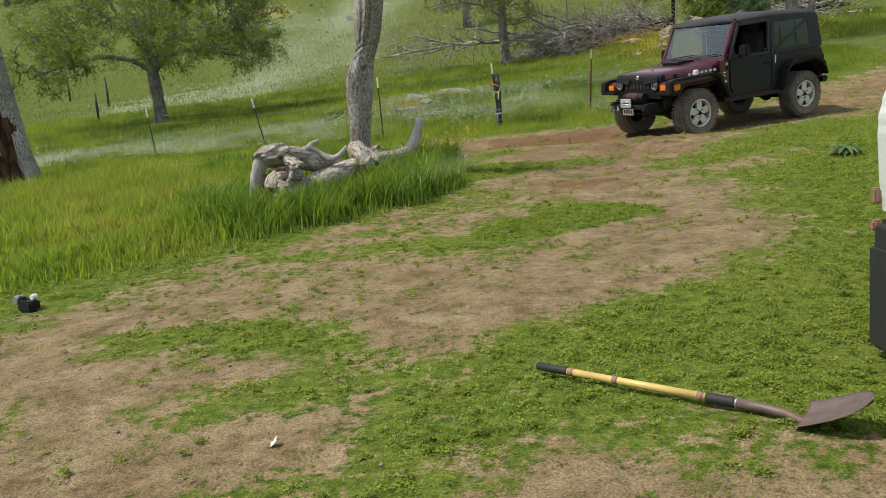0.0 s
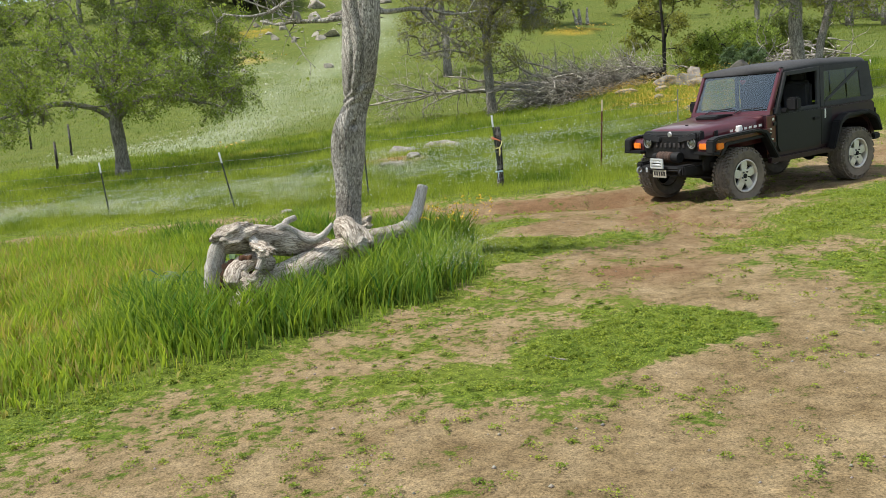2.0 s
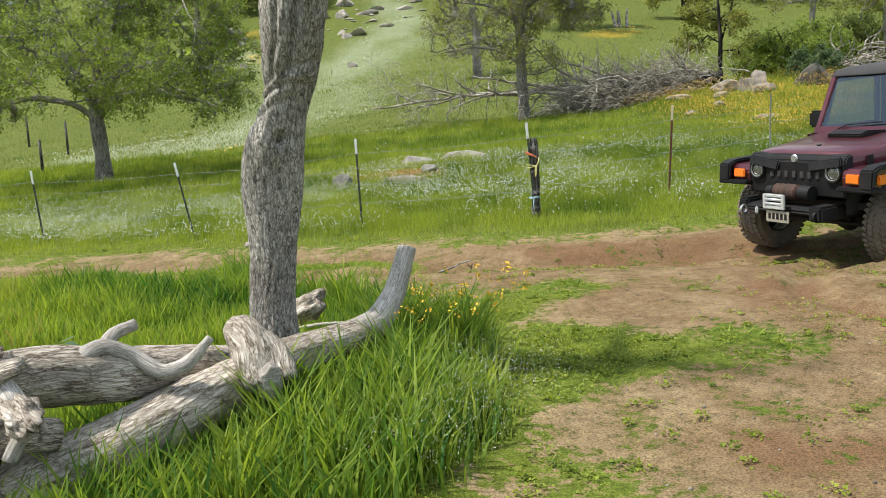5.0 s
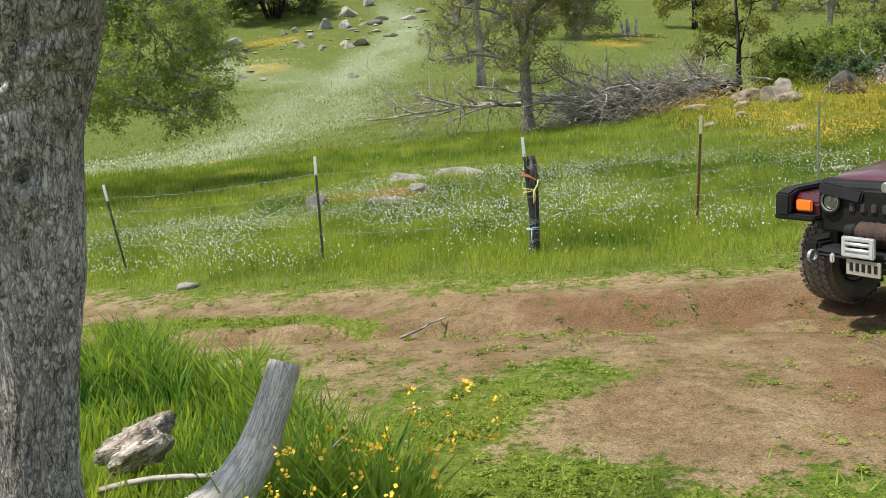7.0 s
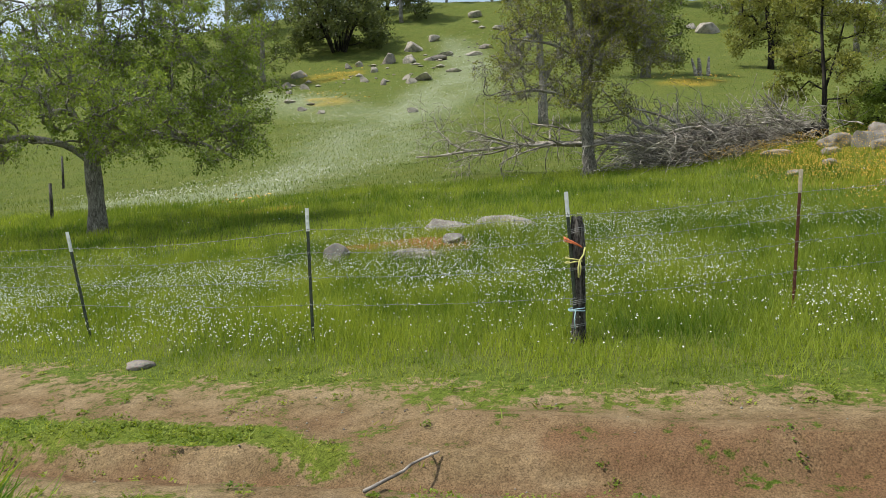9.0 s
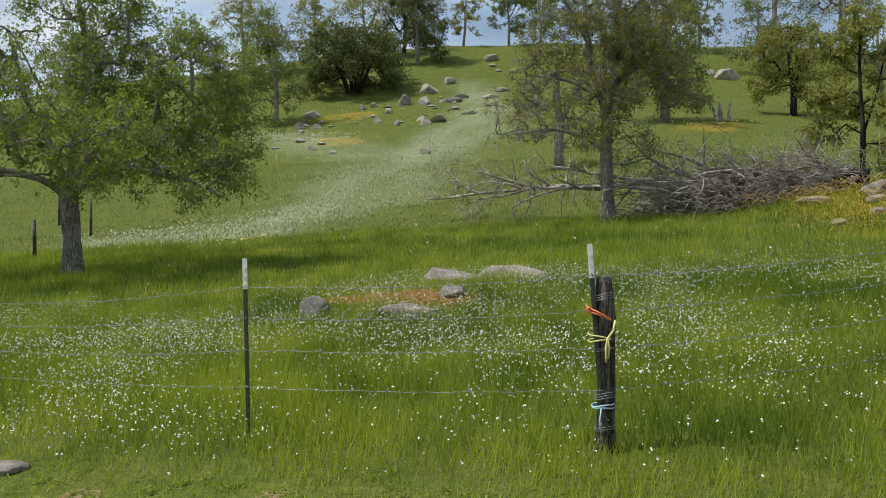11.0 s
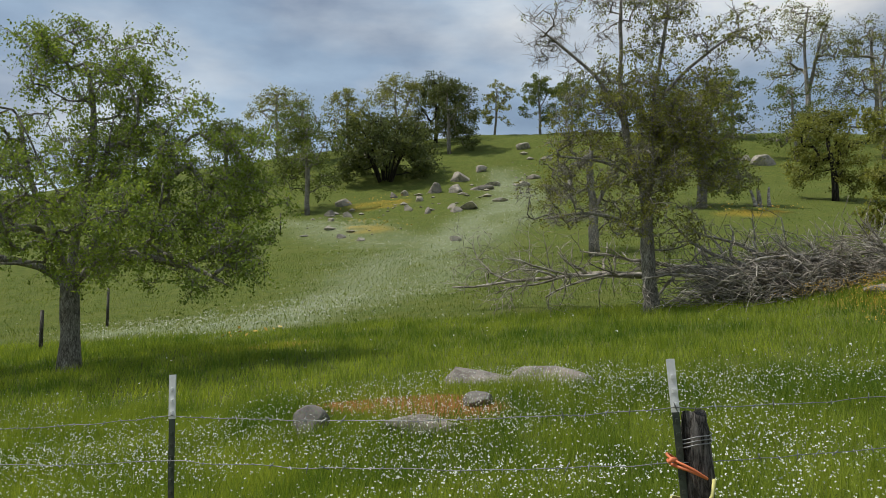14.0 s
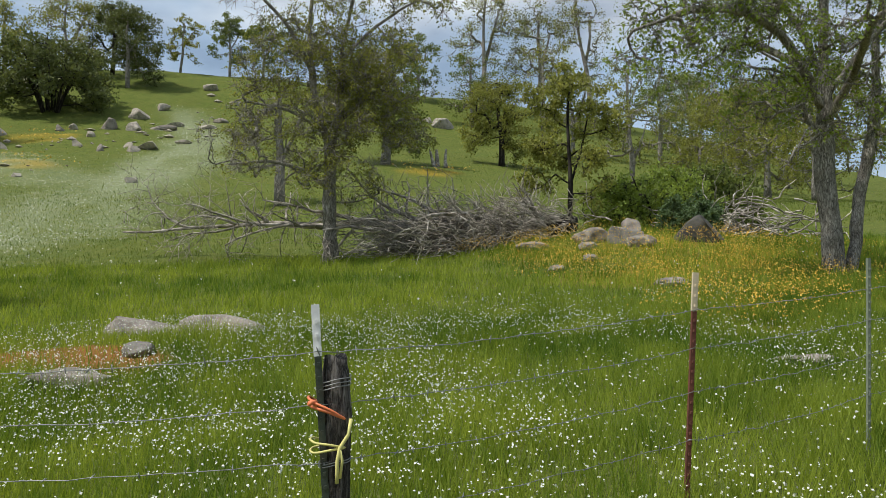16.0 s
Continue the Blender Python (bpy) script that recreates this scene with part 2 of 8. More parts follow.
def stony(name, base, dark, lichen):
    m, nt, ln, out = material(name)
    co = nt.new("ShaderNodeTexCoord")
    n1 = node(nt, "ShaderNodeTexNoise", Scale=3.0, Detail=8.0, Roughness=0.65)
    n2 = node(nt, "ShaderNodeTexNoise", Scale=55.0, Detail=3.0)
    n3 = node(nt, "ShaderNodeTexNoise", Scale=8.0, Detail=6.0, Roughness=0.7)
    for n in (n1, n2, n3):
        ln.new(co.outputs["Object"], n.inputs["Vector"])
    r1 = ramp(nt, [(0.34, dark), (0.52, base), (0.75, tuple(min(1, c * 1.2) for c in base))])
    ln.new(n1.outputs["Fac"], r1.inputs["Fac"])
    r3 = ramp(nt, [(0.58, (0, 0, 0)), (0.64, (0.75, 0.75, 0.75))])
    ln.new(n3.outputs["Fac"], r3.inputs["Fac"])
    mx = nt.new("ShaderNodeMixRGB")
    mx.inputs["Color2"].default_value = (*lichen, 1)
    ln.new(r3.outputs["Color"], mx.inputs["Fac"])
    ln.new(r1.outputs["Color"], mx.inputs["Color1"])
    sp = nt.new("ShaderNodeMixRGB")
    sp.blend_type = "OVERLAY"
    sp.inputs["Fac"].default_value = 0.35
    ln.new(mx.outputs["Color"], sp.inputs["Color1"])
    ln.new(n2.outputs["Color"], sp.inputs["Color2"])
    p = node(nt, "ShaderNodeBsdfPrincipled", Roughness=0.9)
    p.inputs["Specular IOR Level"].default_value = 0.2
    ln.new(sp.outputs["Color"], p.inputs["Base Color"])
    b = node(nt, "ShaderNodeBump", Strength=0.7, Distance=0.05)
    ln.new(n1.outputs["Fac"], b.inputs["Height"])
    ln.new(b.outputs["Normal"], p.inputs["Normal"])
    ln.new(p.outputs["BSDF"], out.inputs["Surface"])
    return m


def earth(name):
    """Trodden sandy soil, low turf and far meadow on one sheet; the plan's attributes say where."""
    m, nt, ln, out = material(name)
    co = nt.new("ShaderNodeTexCoord")

    def noise_node(scale, detail=6.0, rough=0.6):
        n = node(nt, "ShaderNodeTexNoise", Scale=scale, Detail=detail, Roughness=rough)
        ln.new(co.outputs["Object"], n.inputs["Vector"])
        return n

    def attr(key):
        a = nt.new("ShaderNodeAttribute")
        a.attribute_name = key
        return a.outputs["Fac"]

    def math2(op, a, b):
        x = nt.new("ShaderNodeMath")
        x.operation = op
        for i, v in enumerate((a, b)):
            if isinstance(v, float):
                x.inputs[i].default_value = v
            else:
                ln.new(v, x.inputs[i])
        return x.outputs[0]

    def mix(f, a, b):
        x = nt.new("ShaderNodeMixRGB")
        for key, v in (("Fac", f), ("Color1", a), ("Color2", b)):
            if isinstance(v, tuple):
                x.inputs[key].default_value = (*v, 1)
            else:
                ln.new(v, x.inputs[key])
        return x.outputs["Color"]

    big, mid, fine, grit = noise_node(0.7), noise_node(3.5, 7.0), noise_node(16.0, 7.0, 0.7), noise_node(90.0, 4.0, 0.7)
    soil = ramp(nt, [(0.3, (0.145, 0.102, 0.052)), (0.5, (0.236, 0.174, 0.095)), (0.7, (0.315, 0.242, 0.142))])
    ln.new(mid.outputs["Fac"], soil.inputs["Fac"])
    gr = ramp(nt, [(0.28, (0.5, 0.48, 0.46)), (0.5, (0.95, 0.95, 0.95)), (0.72, (1.25, 1.22, 1.16))])
    ln.new(fine.outputs["Fac"], gr.inputs["Fac"])
    sm = nt.new("ShaderNodeMixRGB")
    sm.blend_type, sm.inputs["Fac"].default_value = "MULTIPLY", 1.0
    ln.new(soil.outputs["Color"], sm.inputs["Color1"])
    ln.new(gr.outputs["Color"], sm.inputs["Color2"])
    damp = ramp(nt, [(0.25, (0, 0, 0)), (0.9, (0.75, 0.75, 0.75))])
    ln.new(attr("damp"), damp.inputs["Fac"])
    soil_c = mix(damp.outputs["Color"], sm.outputs["Color"], (0.16, 0.085, 0.045))
    # turf stays darker than its blades: shade beneath them put into the colour
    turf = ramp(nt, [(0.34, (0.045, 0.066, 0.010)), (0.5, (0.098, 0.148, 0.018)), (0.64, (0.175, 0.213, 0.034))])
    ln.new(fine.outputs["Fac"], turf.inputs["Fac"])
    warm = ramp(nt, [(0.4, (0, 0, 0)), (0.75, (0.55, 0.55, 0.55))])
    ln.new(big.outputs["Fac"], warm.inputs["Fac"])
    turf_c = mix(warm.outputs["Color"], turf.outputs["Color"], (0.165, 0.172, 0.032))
    meadow = ramp(nt, [(0.3, (0.062, 0.092, 0.018)), (0.55, (0.104, 0.134, 0.027)), (0.78, (0.16, 0.165, 0.047))])
    ln.new(mid.outputs["Fac"], meadow.inputs["Fac"])
    meadow_c = mix(warm.outputs["Color"], meadow.outputs["Color"], (0.15, 0.155, 0.04))
    speck = noise_node(11.0, 8.0, 0.85)
    wf = math2("ADD", attr("white"), math2("MULTIPLY", math2("SUBTRACT", speck.outputs["Fac"], 0.5), 2.6))
    wr = ramp(nt, [(0.35, (0, 0, 0)), (1.0, (0.26, 0.26, 0.26))])
    ln.new(wf, wr.inputs["Fac"])
    gf = math2("ADD", attr("gold"), math2("MULTIPLY", math2("SUBTRACT", speck.outputs["Fac"], 0.5), 2.2))
    go = ramp(nt, [(0.35, (0, 0, 0)), (0.95, (0.6, 0.6, 0.6))])
    ln.new(gf, go.inputs["Fac"])
    far_c = mix(go.outputs["Color"], mix(wr.outputs["Color"], meadow_c, (0.5, 0.55, 0.42)), (0.42, 0.27, 0.03))
    rust = ramp(nt, [(0.3, (0, 0, 0)), (0.8, (0.85, 0.85, 0.85))])
    ln.new(attr("rust"), rust.inputs["Fac"])
    far_c = mix(rust.outputs["Color"], far_c, (0.27, 0.115, 0.035))
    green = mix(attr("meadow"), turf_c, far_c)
    jag = math2("ADD", math2("MULTIPLY", math2("SUBTRACT", fine.outputs["Fac"], 0.5), 2.2), math2("MULTIPLY", math2("SUBTRACT", mid.outputs["Fac"], 0.5), 1.7))
    df = math2("ADD", attr("dirt"), jag)
    dr = ramp(nt, [(0.40, (0, 0, 0)), (0.60, (1, 1, 1))])
    ln.new(df, dr.inputs["Fac"])
    colour = mix(dr.outputs["Color"], green, soil_c)
    gt = ramp(nt, [(0.32, (0.42, 0.41, 0.39)), (0.5, (0.98, 0.98, 0.98)), (0.68, (1.5, 1.48, 1.44))])
    ln.new(grit.outputs["Fac"], gt.inputs["Fac"])
    gm = nt.new("ShaderNodeMixRGB")
    gm.blend_type, gm.inputs["Fac"].default_value = "MULTIPLY", 1.0
    ln.new(colour, gm.inputs["Color1"])
    ln.new(gt.outputs["Color"], gm.inputs["Color2"])
    p = node(nt, "ShaderNodeBsdfPrincipled", Roughness=0.95)
    p.inputs["Specular IOR Level"].default_value = 0.1
    ln.new(gm.outputs["Color"], p.inputs["Base Color"])
    hgt = math2("ADD", math2("MULTIPLY", fine.outputs["Fac"], 1.0), math2("MULTIPLY", grit.outputs["Fac"], 0.25))
    b = node(nt, "ShaderNodeBump", Strength=0.75, Distance=0.035)
    ln.new(hgt, b.inputs["Height"])
    ln.new(b.outputs["Normal"], p.inputs["Normal"])
    ln.new(p.outputs["BSDF"], out.inputs["Surface"])
    return m


M_EARTH = earth("earth")
M_GRASS = leafy("meadow_grass", (0.094, 0.173, 0.018), (0.338, 0.405, 0.06), 0.5, dry=(0.34, 0.27, 0.11))
M_HILL = leafy("hillside_grass", (0.085, 0.135, 0.025), (0.22, 0.265, 0.06), 0.5, dry=(0.30, 0.23, 0.11))
M_LUSH = leafy("lush_grass", (0.045, 0.15, 0.028), (0.32, 0.41, 0.06), 0.5, dry=(0.40, 0.36, 0.12))
M_TURF = leafy("low_turf", (0.088, 0.158, 0.017), (0.312, 0.365, 0.052), 0.4, dry=(0.30, 0.23, 0.10))
M_WEED = leafy("weed", (0.05, 0.10, 0.05), (0.14, 0.2, 0.09), 0.3)
M_WHITE = plain("white_petal", (0.72, 0.73, 0.64), 0.7, vary=0.05)
M_GOLD = plain("gold_petal", (0.68, 0.43, 0.05), 0.6, vary=0.12)
M_POPPY = plain("orange_petal", (0.80, 0.50, 0.03), 0.6, vary=0.12)
M_LEAF = leafy("oak_leaf", (0.07, 0.115, 0.026), (0.30, 0.39, 0.088), 0.47)
M_LEAF_OLIVE = leafy("olive_leaf", (0.075, 0.095, 0.028), (0.33, 0.34, 0.10), 0.48)
M_LEAF_DARK = leafy("dark_leaf", (0.05, 0.07, 0.027), (0.15, 0.175, 0.065), 0.35)
M_LEAF_FAR = leafy("far_leaf", (0.055, 0.085, 0.025), (0.205, 0.25, 0.075), 0.42)
M_BARK = woody("grey_bark", (0.10, 0.089, 0.075), (0.42, 0.388, 0.345), (0.72, 0.68, 0.62), 54.0, (1, 1, 0.36), 1.0, dist=0.022, fine=True)
M_BARK_FAR = woody("oak_bark", (0.085, 0.078, 0.068), (0.25, 0.232, 0.205), (0.44, 0.415, 0.38), 30.0, (1, 1, 0.25), 0.8, fine=True)
M_BARK_DARK = woody("burnt_bark", (0.012, 0.011, 0.01), (0.035, 0.03, 0.028), (0.09, 0.08, 0.07), 7.0)
M_DEAD = woody("bleached_bark", (0.15, 0.115, 0.083), (0.53, 0.46, 0.385), (0.76, 0.69, 0.60), 46.0, (1, 1, 0.2), 1.0, dist=0.022, along=True, fine=True)
M_WOOD = woody("bleached_wood", (0.2, 0.18, 0.155), (0.5, 0.465, 0.42), (0.66, 0.625, 0.57), 40.0, (1, 1, 0.06), 0.5, dist=0.012, along=True)
M_BRUSH = woody("dead_brush", (0.17, 0.155, 0.135), (0.40, 0.365, 0.325), (0.62, 0.575, 0.52), 6.0, (0.4, 1, 1), 0.5)
M_ROCK = stony("granite", (0.27, 0.24, 0.205), (0.12, 0.108, 0.092), (0.17, 0.168, 0.15))
M_ROCK_PALE = stony("pale_granite", (0.37, 0.335, 0.28), (0.17, 0.155, 0.135), (0.22, 0.215, 0.19))
M_ROCK_BLACK = stony("dark_granite", (0.10, 0.096, 0.085), (0.04, 0.038, 0.034), (0.075, 0.082, 0.065))
M_ROCK_DARK = stony("lichened_granite", (0.22, 0.205, 0.18), (0.10, 0.095, 0.085), (0.15, 0.16, 0.13))


# ---------------------------------------------------------------- ground
PROF_Y = [-60, -5, 0, 3.7, 7, 11, 14, 16.5, 22.3, 30, 37, 45, 58, 77, 98, 128, 142, 200, 700, 3000]
PROF_Z = [-2.2, -0.28, -0.12, 0, 0.12, 0.42, 0.52, 0.72, 1.18, 1.95, 2.8, 4.1, 6.9, 12, 18.5, 33, 33.6, 27, 5, 0]


def profile(y):
    s = w = 0
    for o, k in ((-1, 0.25), (-0.5, 0.5), (0, 1), (0.5, 0.5), (1, 0.25)):
        h = 0.8 + 0.06 * np.maximum(np.abs(y - 10) - 8, 0)
        s, w = s + k * np.interp(y + o * h * 1.5, PROF_Y, PROF_Z), w + k
    return s / w


def lay(x, y):
    """The lie of the land without its small bumps."""
    x, y = np.asarray(x, float), np.asarray(y, float)
    p = profile(y)
    near, far = np.clip((y - 8) / 14, 0, 1), np.clip((y - 45) / 25, 0, 1)
    slope = np.where(x > 0, 0.012 + 0.058 * np.clip((y - 13) / 9, 0, 1), 0.015 + 0.025 * near) * (1 - far)
    return p + slope * 40 * np.tanh(x / 40) + np.maximum(p - 3, 0) * (np.exp(-((x + 2) / 150) ** 2) - 1)


def capsule(x, y, line):
    """Signed closeness to a widening line: 1 on it, 0 at its edge, below 0 outside."""
    best = np.full(np.shape(x), -9.0)
    for (x0, y0, w0), (x1, y1, w1) in zip(line, line[1:]):
        dx, dy = x1 - x0, y1 - y0
        s = np.clip(((x - x0) * dx + (y - y0) * dy) / (dx * dx + dy * dy), 0, 1)
        best = np.maximum(best, 1 - np.hypot(x - x0 - s * dx, y - y0 - s * dy) / (w0 + s * (w1 - w0)))
    return best


TRACK = [(-9, 3.6, 1.3), (-2.2, 4.2, 1.25), (-1.0, 4.85, 1.7), (0.0, 5.2, 1.45), (1.1, 5.5, 1.0), (1.9, 6.4, 0.75), (2.1, 7.9, 0.8), (1.7, 8.9, 0.9), (1.2, 9.1, 0.7)]
DRIVE = [(1.7, 8.9, 0.9), (2.5, 10.4, 1.6), (2.3, 12.3, 2.2), (1.0, 13.3, 1.5), (0.0, 13.6, 0.9)]
ROAD = [(-40, 19.5, 1.0), (-9, 16.4, 1.0), (-4, 15.25, 1.05), (-1, 14.4, 0.95), (1.5, 14.0, 1.05), (4.2, 13.2, 1.25), (7, 14.2, 1.3), (10, 16.4, 1.2), (22, 22, 1.2)]
RUT_A = [(-9, 16.1, 0.16), (-2.75, 14.54, 0.16), (-1.34, 14.1, 0.16), (0.18, 13.83, 0.18), (1.19, 13.72, 0.2), (2.17, 13.73, 0.2), (3.03, 13.73, 0.2), (5.0, 13.1, 0.2)]
RUT_B = [(3.5, 9.9, 0.14), (2.95, 10.7, 0.16), (2.85, 11.5, 0.18), (3.2, 12.2, 0.2), (4.0, 12.6, 0.2)]
STRIP = [(-40, 19.5, 0.3), (-9, 16.3, 0.3), (-4, 15.2, 0.3), (-2.2, 14.75, 0.32), (-0.7, 14.5, 0.22), (-0.2, 14.1, 0.2)]


PATCHES = [([(0.6, 3.9, 0.6), (2.4, 4.3, 0.9)], 0.7), ([(1.5, 3.0, 0.5), (2.2, 2.7, 0.6)], 0.7), ([(0.75, 6.85, 0.5), (1.6, 7.25, 0.55)], 1.5), ([(-1.9, 4.7, 0.45), (-0.7, 4.35, 0.45)], 0.6), ([(0.1, 6.5, 0.5), (0.9, 5.8, 0.4)], 0.35),
           ([(0.8, 10.5, 0.7), (1.9, 10.35, 0.6)], 0.7), ([(0.5, 11.6, 0.6), (1.1, 12.2, 0.5)], 0.5), ([(-3.2, 3.9, 0.5), (-2.2, 3.5, 0.5)], 0.45), ([(2.9, 9.6, 0.6), (4.2, 10.4, 0.8)], 0.6), ([(-0.5, 3.7, 0.5), (-1.4, 3.3, 0.4)], 0.4)]


def dirt_plan(x, y):
    c = np.maximum.reduce([capsule(x, y, TRACK), capsule(x, y, DRIVE), 1.2 * capsule(x, y, ROAD), capsule(x, y, [(-6, 2.4, 1.5), (-1.3, 3.1, 0.9)]),
                           0.6 * capsule(x, y, [(0.5, 2.25, 0.55), (1.2, 2.1, 0.45)]), np.minimum(capsule(x, y, [(-1.4, 6.5, 0.6), (0.0, 7.3, 0.9), (0.5, 8.6, 0.6)]), 0.12), np.minimum(capsule(x, y, [(-0.4, 12.6, 0.8), (0.4, 11.4, 0.7)]), 0.1)])
    d = np.clip(0.5 + 0.75 * c, -0.3, 0.86) - 1.3 * np.clip(capsule(x, y, STRIP), 0, 1)
    for line, much in PATCHES:
        d = d - much * np.clip(1.6 * capsule(x, y, line), 0, 1)
    return d + 0.5 * (fbm(x * 0.9, y * 0.9, 3) - 0.5) + 0.75 * (fbm(x * 2.7, y * 2.7, 9) - 0.5)


# right-hand edge of the tall grass in front of the road, y against x
EDGE_Y = [5.6, 6.2, 6.9, 7.5, 7.9, 8.6, 9.4, 10.4, 11.8, 12.8, 13.2, 13.7]
EDGE_X = [-9.0, -3.6, -2.2, -1.2, -0.6, 0.2, 0.6, 0.5, -0.25, -1.1, -1.5, -3.0]


def tall_plan(x, y):
    """Height of the rank grass in front of the road, 0 to 1."""
    e = np.interp(y, EDGE_Y, EDGE_X) - x + 0.35 * (fbm(x * 1.7, y * 1.7, 21) - 0.5)
    inside = np.clip(e / 1.7, 0, 1) * np.clip((y - 5.4) / 1.9, 0, 1)
    return inside * np.clip((13.9 - 0.12 * (x + 1) - y) / 0.8, 0, 1)


def road_far_edge(x):
    return np.interp(x, [-40, -9, -4, -1.4, 0.6, 2.3, 4.0, 7, 10, 22], [20.8, 17.6, 16.5, 15.45, 15.1, 14.7, 14.9, 15.9, 17.9, 23.6])


def field_plan(x, y):
    return np.clip((y - road_far_edge(x) + 0.5 * (fbm(x * 1.3, y * 1.3, 5) - 0.5)) / 0.9, 0, 1)


def white_plan(x, y):
    near = np.exp(-(((y - 18.9 + 0.08 * x) / 3.3) ** 2)) * np.clip((x + 14) / 6, 0, 1) * np.clip((9 - x) / 4, 0, 1)
    swath = np.maximum(capsule(x, y, [(-14, 40, 3.2), (-8.6, 39, 5.5), (-6.5, 50, 7.0), (-6.5, 60, 7.5), (-3.6, 72, 7.0), (-1.5, 90, 5.5), (-4, 104, 4.5)]), capsule(x, y, [(-20, 78, 6.0), (-9, 66, 7.5)]))
    near = near + 0.9 * np.exp(-(((x - 0.9) / 1.6) ** 2) - ((y - 22.3) / 1.3) ** 2) + 0.5 * np.exp(-(((x - 3.5) / 2.2) ** 2) - ((y - 23.5) / 1.2) ** 2)
    mott = fbm(x * 0.35, y * 0.22, 31)
    return np.clip(near * (0.35 + 1.2 * fbm(x * 0.7, y * 0.7, 12)), 0, 1), np.clip(swath * 1.25, 0, 1) * np.clip(0.25 + 1.2 * mott, 0, 1)


GOLD_SPOTS = [((7.7, 33.5, 1.6), (9.0, 29.5, 2.6)), ((9.0, 29.5, 2.6), (11.5, 30.0, 2.2)), ((8.4, 27.0, 2.6), (12.2, 28.0, 2.6)), ((6.9, 21.6, 1.4), (9.8, 23.5, 2.2)),
              ((-15.6, 88, 4.5), (-14.0, 90, 3.0)), ((-11.3, 70, 3.2), (-13, 72, 2.0)), ((14.8, 71.5, 3.6), (17.0, 73, 2.5)), ((-7.3, 32.0, 1.0), (-5.5, 33.2, 0.9))]


def gold_plan(x, y):
    g = np.maximum.reduce([capsule(x, y, spot) for spot in GOLD_SPOTS])
    return np.clip(g * 1.5, 0, 1) * np.clip(0.3 + 1.2 * (fbm(x * 0.8, y * 0.8, 41) - 0.15), 0, 1)


def height(x, y):
    """The ground with its ruts and bumps."""
    x, y = np.asarray(x, float), np.asarray(y, float)
    z = lay(x, y)
    far = np.clip((y - 18) / 60, 0, 1) * np.clip((170 - y) / 40, 0, 1)
    z = z + 0.05 * (fbm(x * 0.8, y * 0.8, 51) - 0.5) * np.clip(1 - far, 0, 1) + far * 1.6 * (fbm(x * 0.07, y * 0.07, 52) - 0.5) + far * 0.35 * (fbm(x * 0.35, y * 0.35, 53) - 0.5)
    road = np.clip(capsule(x, y, ROAD) * 2, 0, 1)
    rut = np.clip(capsule(x, y, [(-9, 15.7, 0.25), (-4, 14.75, 0.25), (-1, 13.95, 0.3), (1.5, 13.6, 0.35), (2.6, 13.5, 0.5), (4.5, 12.6, 0.3)]), 0, 1)
    bank = np.clip(capsule(x, y, [(0.5, 14.55, 0.35), (2.2, 14.15, 0.45), (3.4, 14.2, 0.4)]), 0, 1)
    z = z + 0.10 * np.clip(1.5 * capsule(x, y, [(-2.0, 8.3, 1.3), (-0.2, 9.9, 1.2)]), 0, 1)
    z = z + 0.24 * np.exp(-(((x + 0.2) / 2.1) ** 2) - ((y - 22.7) / 1.6) ** 2) + 0.55 * np.exp(-(((x - 10.8) / 3.6) ** 2) - ((y - 31.5) / 3.2) ** 2)
    edge = np.maximum(capsule(x, y, RUT_A), capsule(x, y, RUT_B))
    z = z - 0.05 * np.clip(2 * edge, 0, 1) + 0.035 * np.clip(1 - np.abs(edge + 0.35) / 0.35, 0, 1)
    return z - 0.05 * road - 0.10 * rut + 0.10 * bank + 0.02 * (fbm(x * 5, y * 5, 54) - 0.5) * np.clip((20 - y) / 4, 0, 1)


def axis(stops):
    """Grid lines whose spacing is given between stops: [(from, step), ..., (end, 0)]."""
    out = []
    for (a, step), (b, _) in zip(stops, stops[1:]):
        n = max(1, int(round((b - a) / step)))
        out += list(a + (b - a) * np.arange(n) / n)
    return np.array(out + [stops[-1][0]])


gx = axis([(-3000, 500), (-500, 100), (-100, 8), (-40, 1.2), (-16, 0.4), (-5, 0.08), (4.5, 0.3), (18, 1.2), (50, 6), (120, 80), (600, 480), (3000, 0)])
gy = axis([(-3000, 600), (-60, 10), (-4, 0.5), (1.4, 0.08), (16, 0.2), (26, 0.6), (48, 1.4), (140, 5), (220, 60), (700, 460), (3000, 0)])
GX, GY = np.meshgrid(gx, gy)
GZ = height(GX, GY)
nx, ny = len(gx), len(gy)
ii = (np.arange(ny - 1)[:, None] * nx + np.arange(nx - 1)[None]).ravel()
near_white, far_white = white_plan(GX, GY)
dirt_map = np.where(field_plan(GX, GY) > 0.6, -0.5, dirt_plan(GX, GY)) - 1.2 * tall_plan(GX, GY)
dirt_map = np.where((GY < -30) | (np.abs(GX) > 60), -0.5, dirt_map)
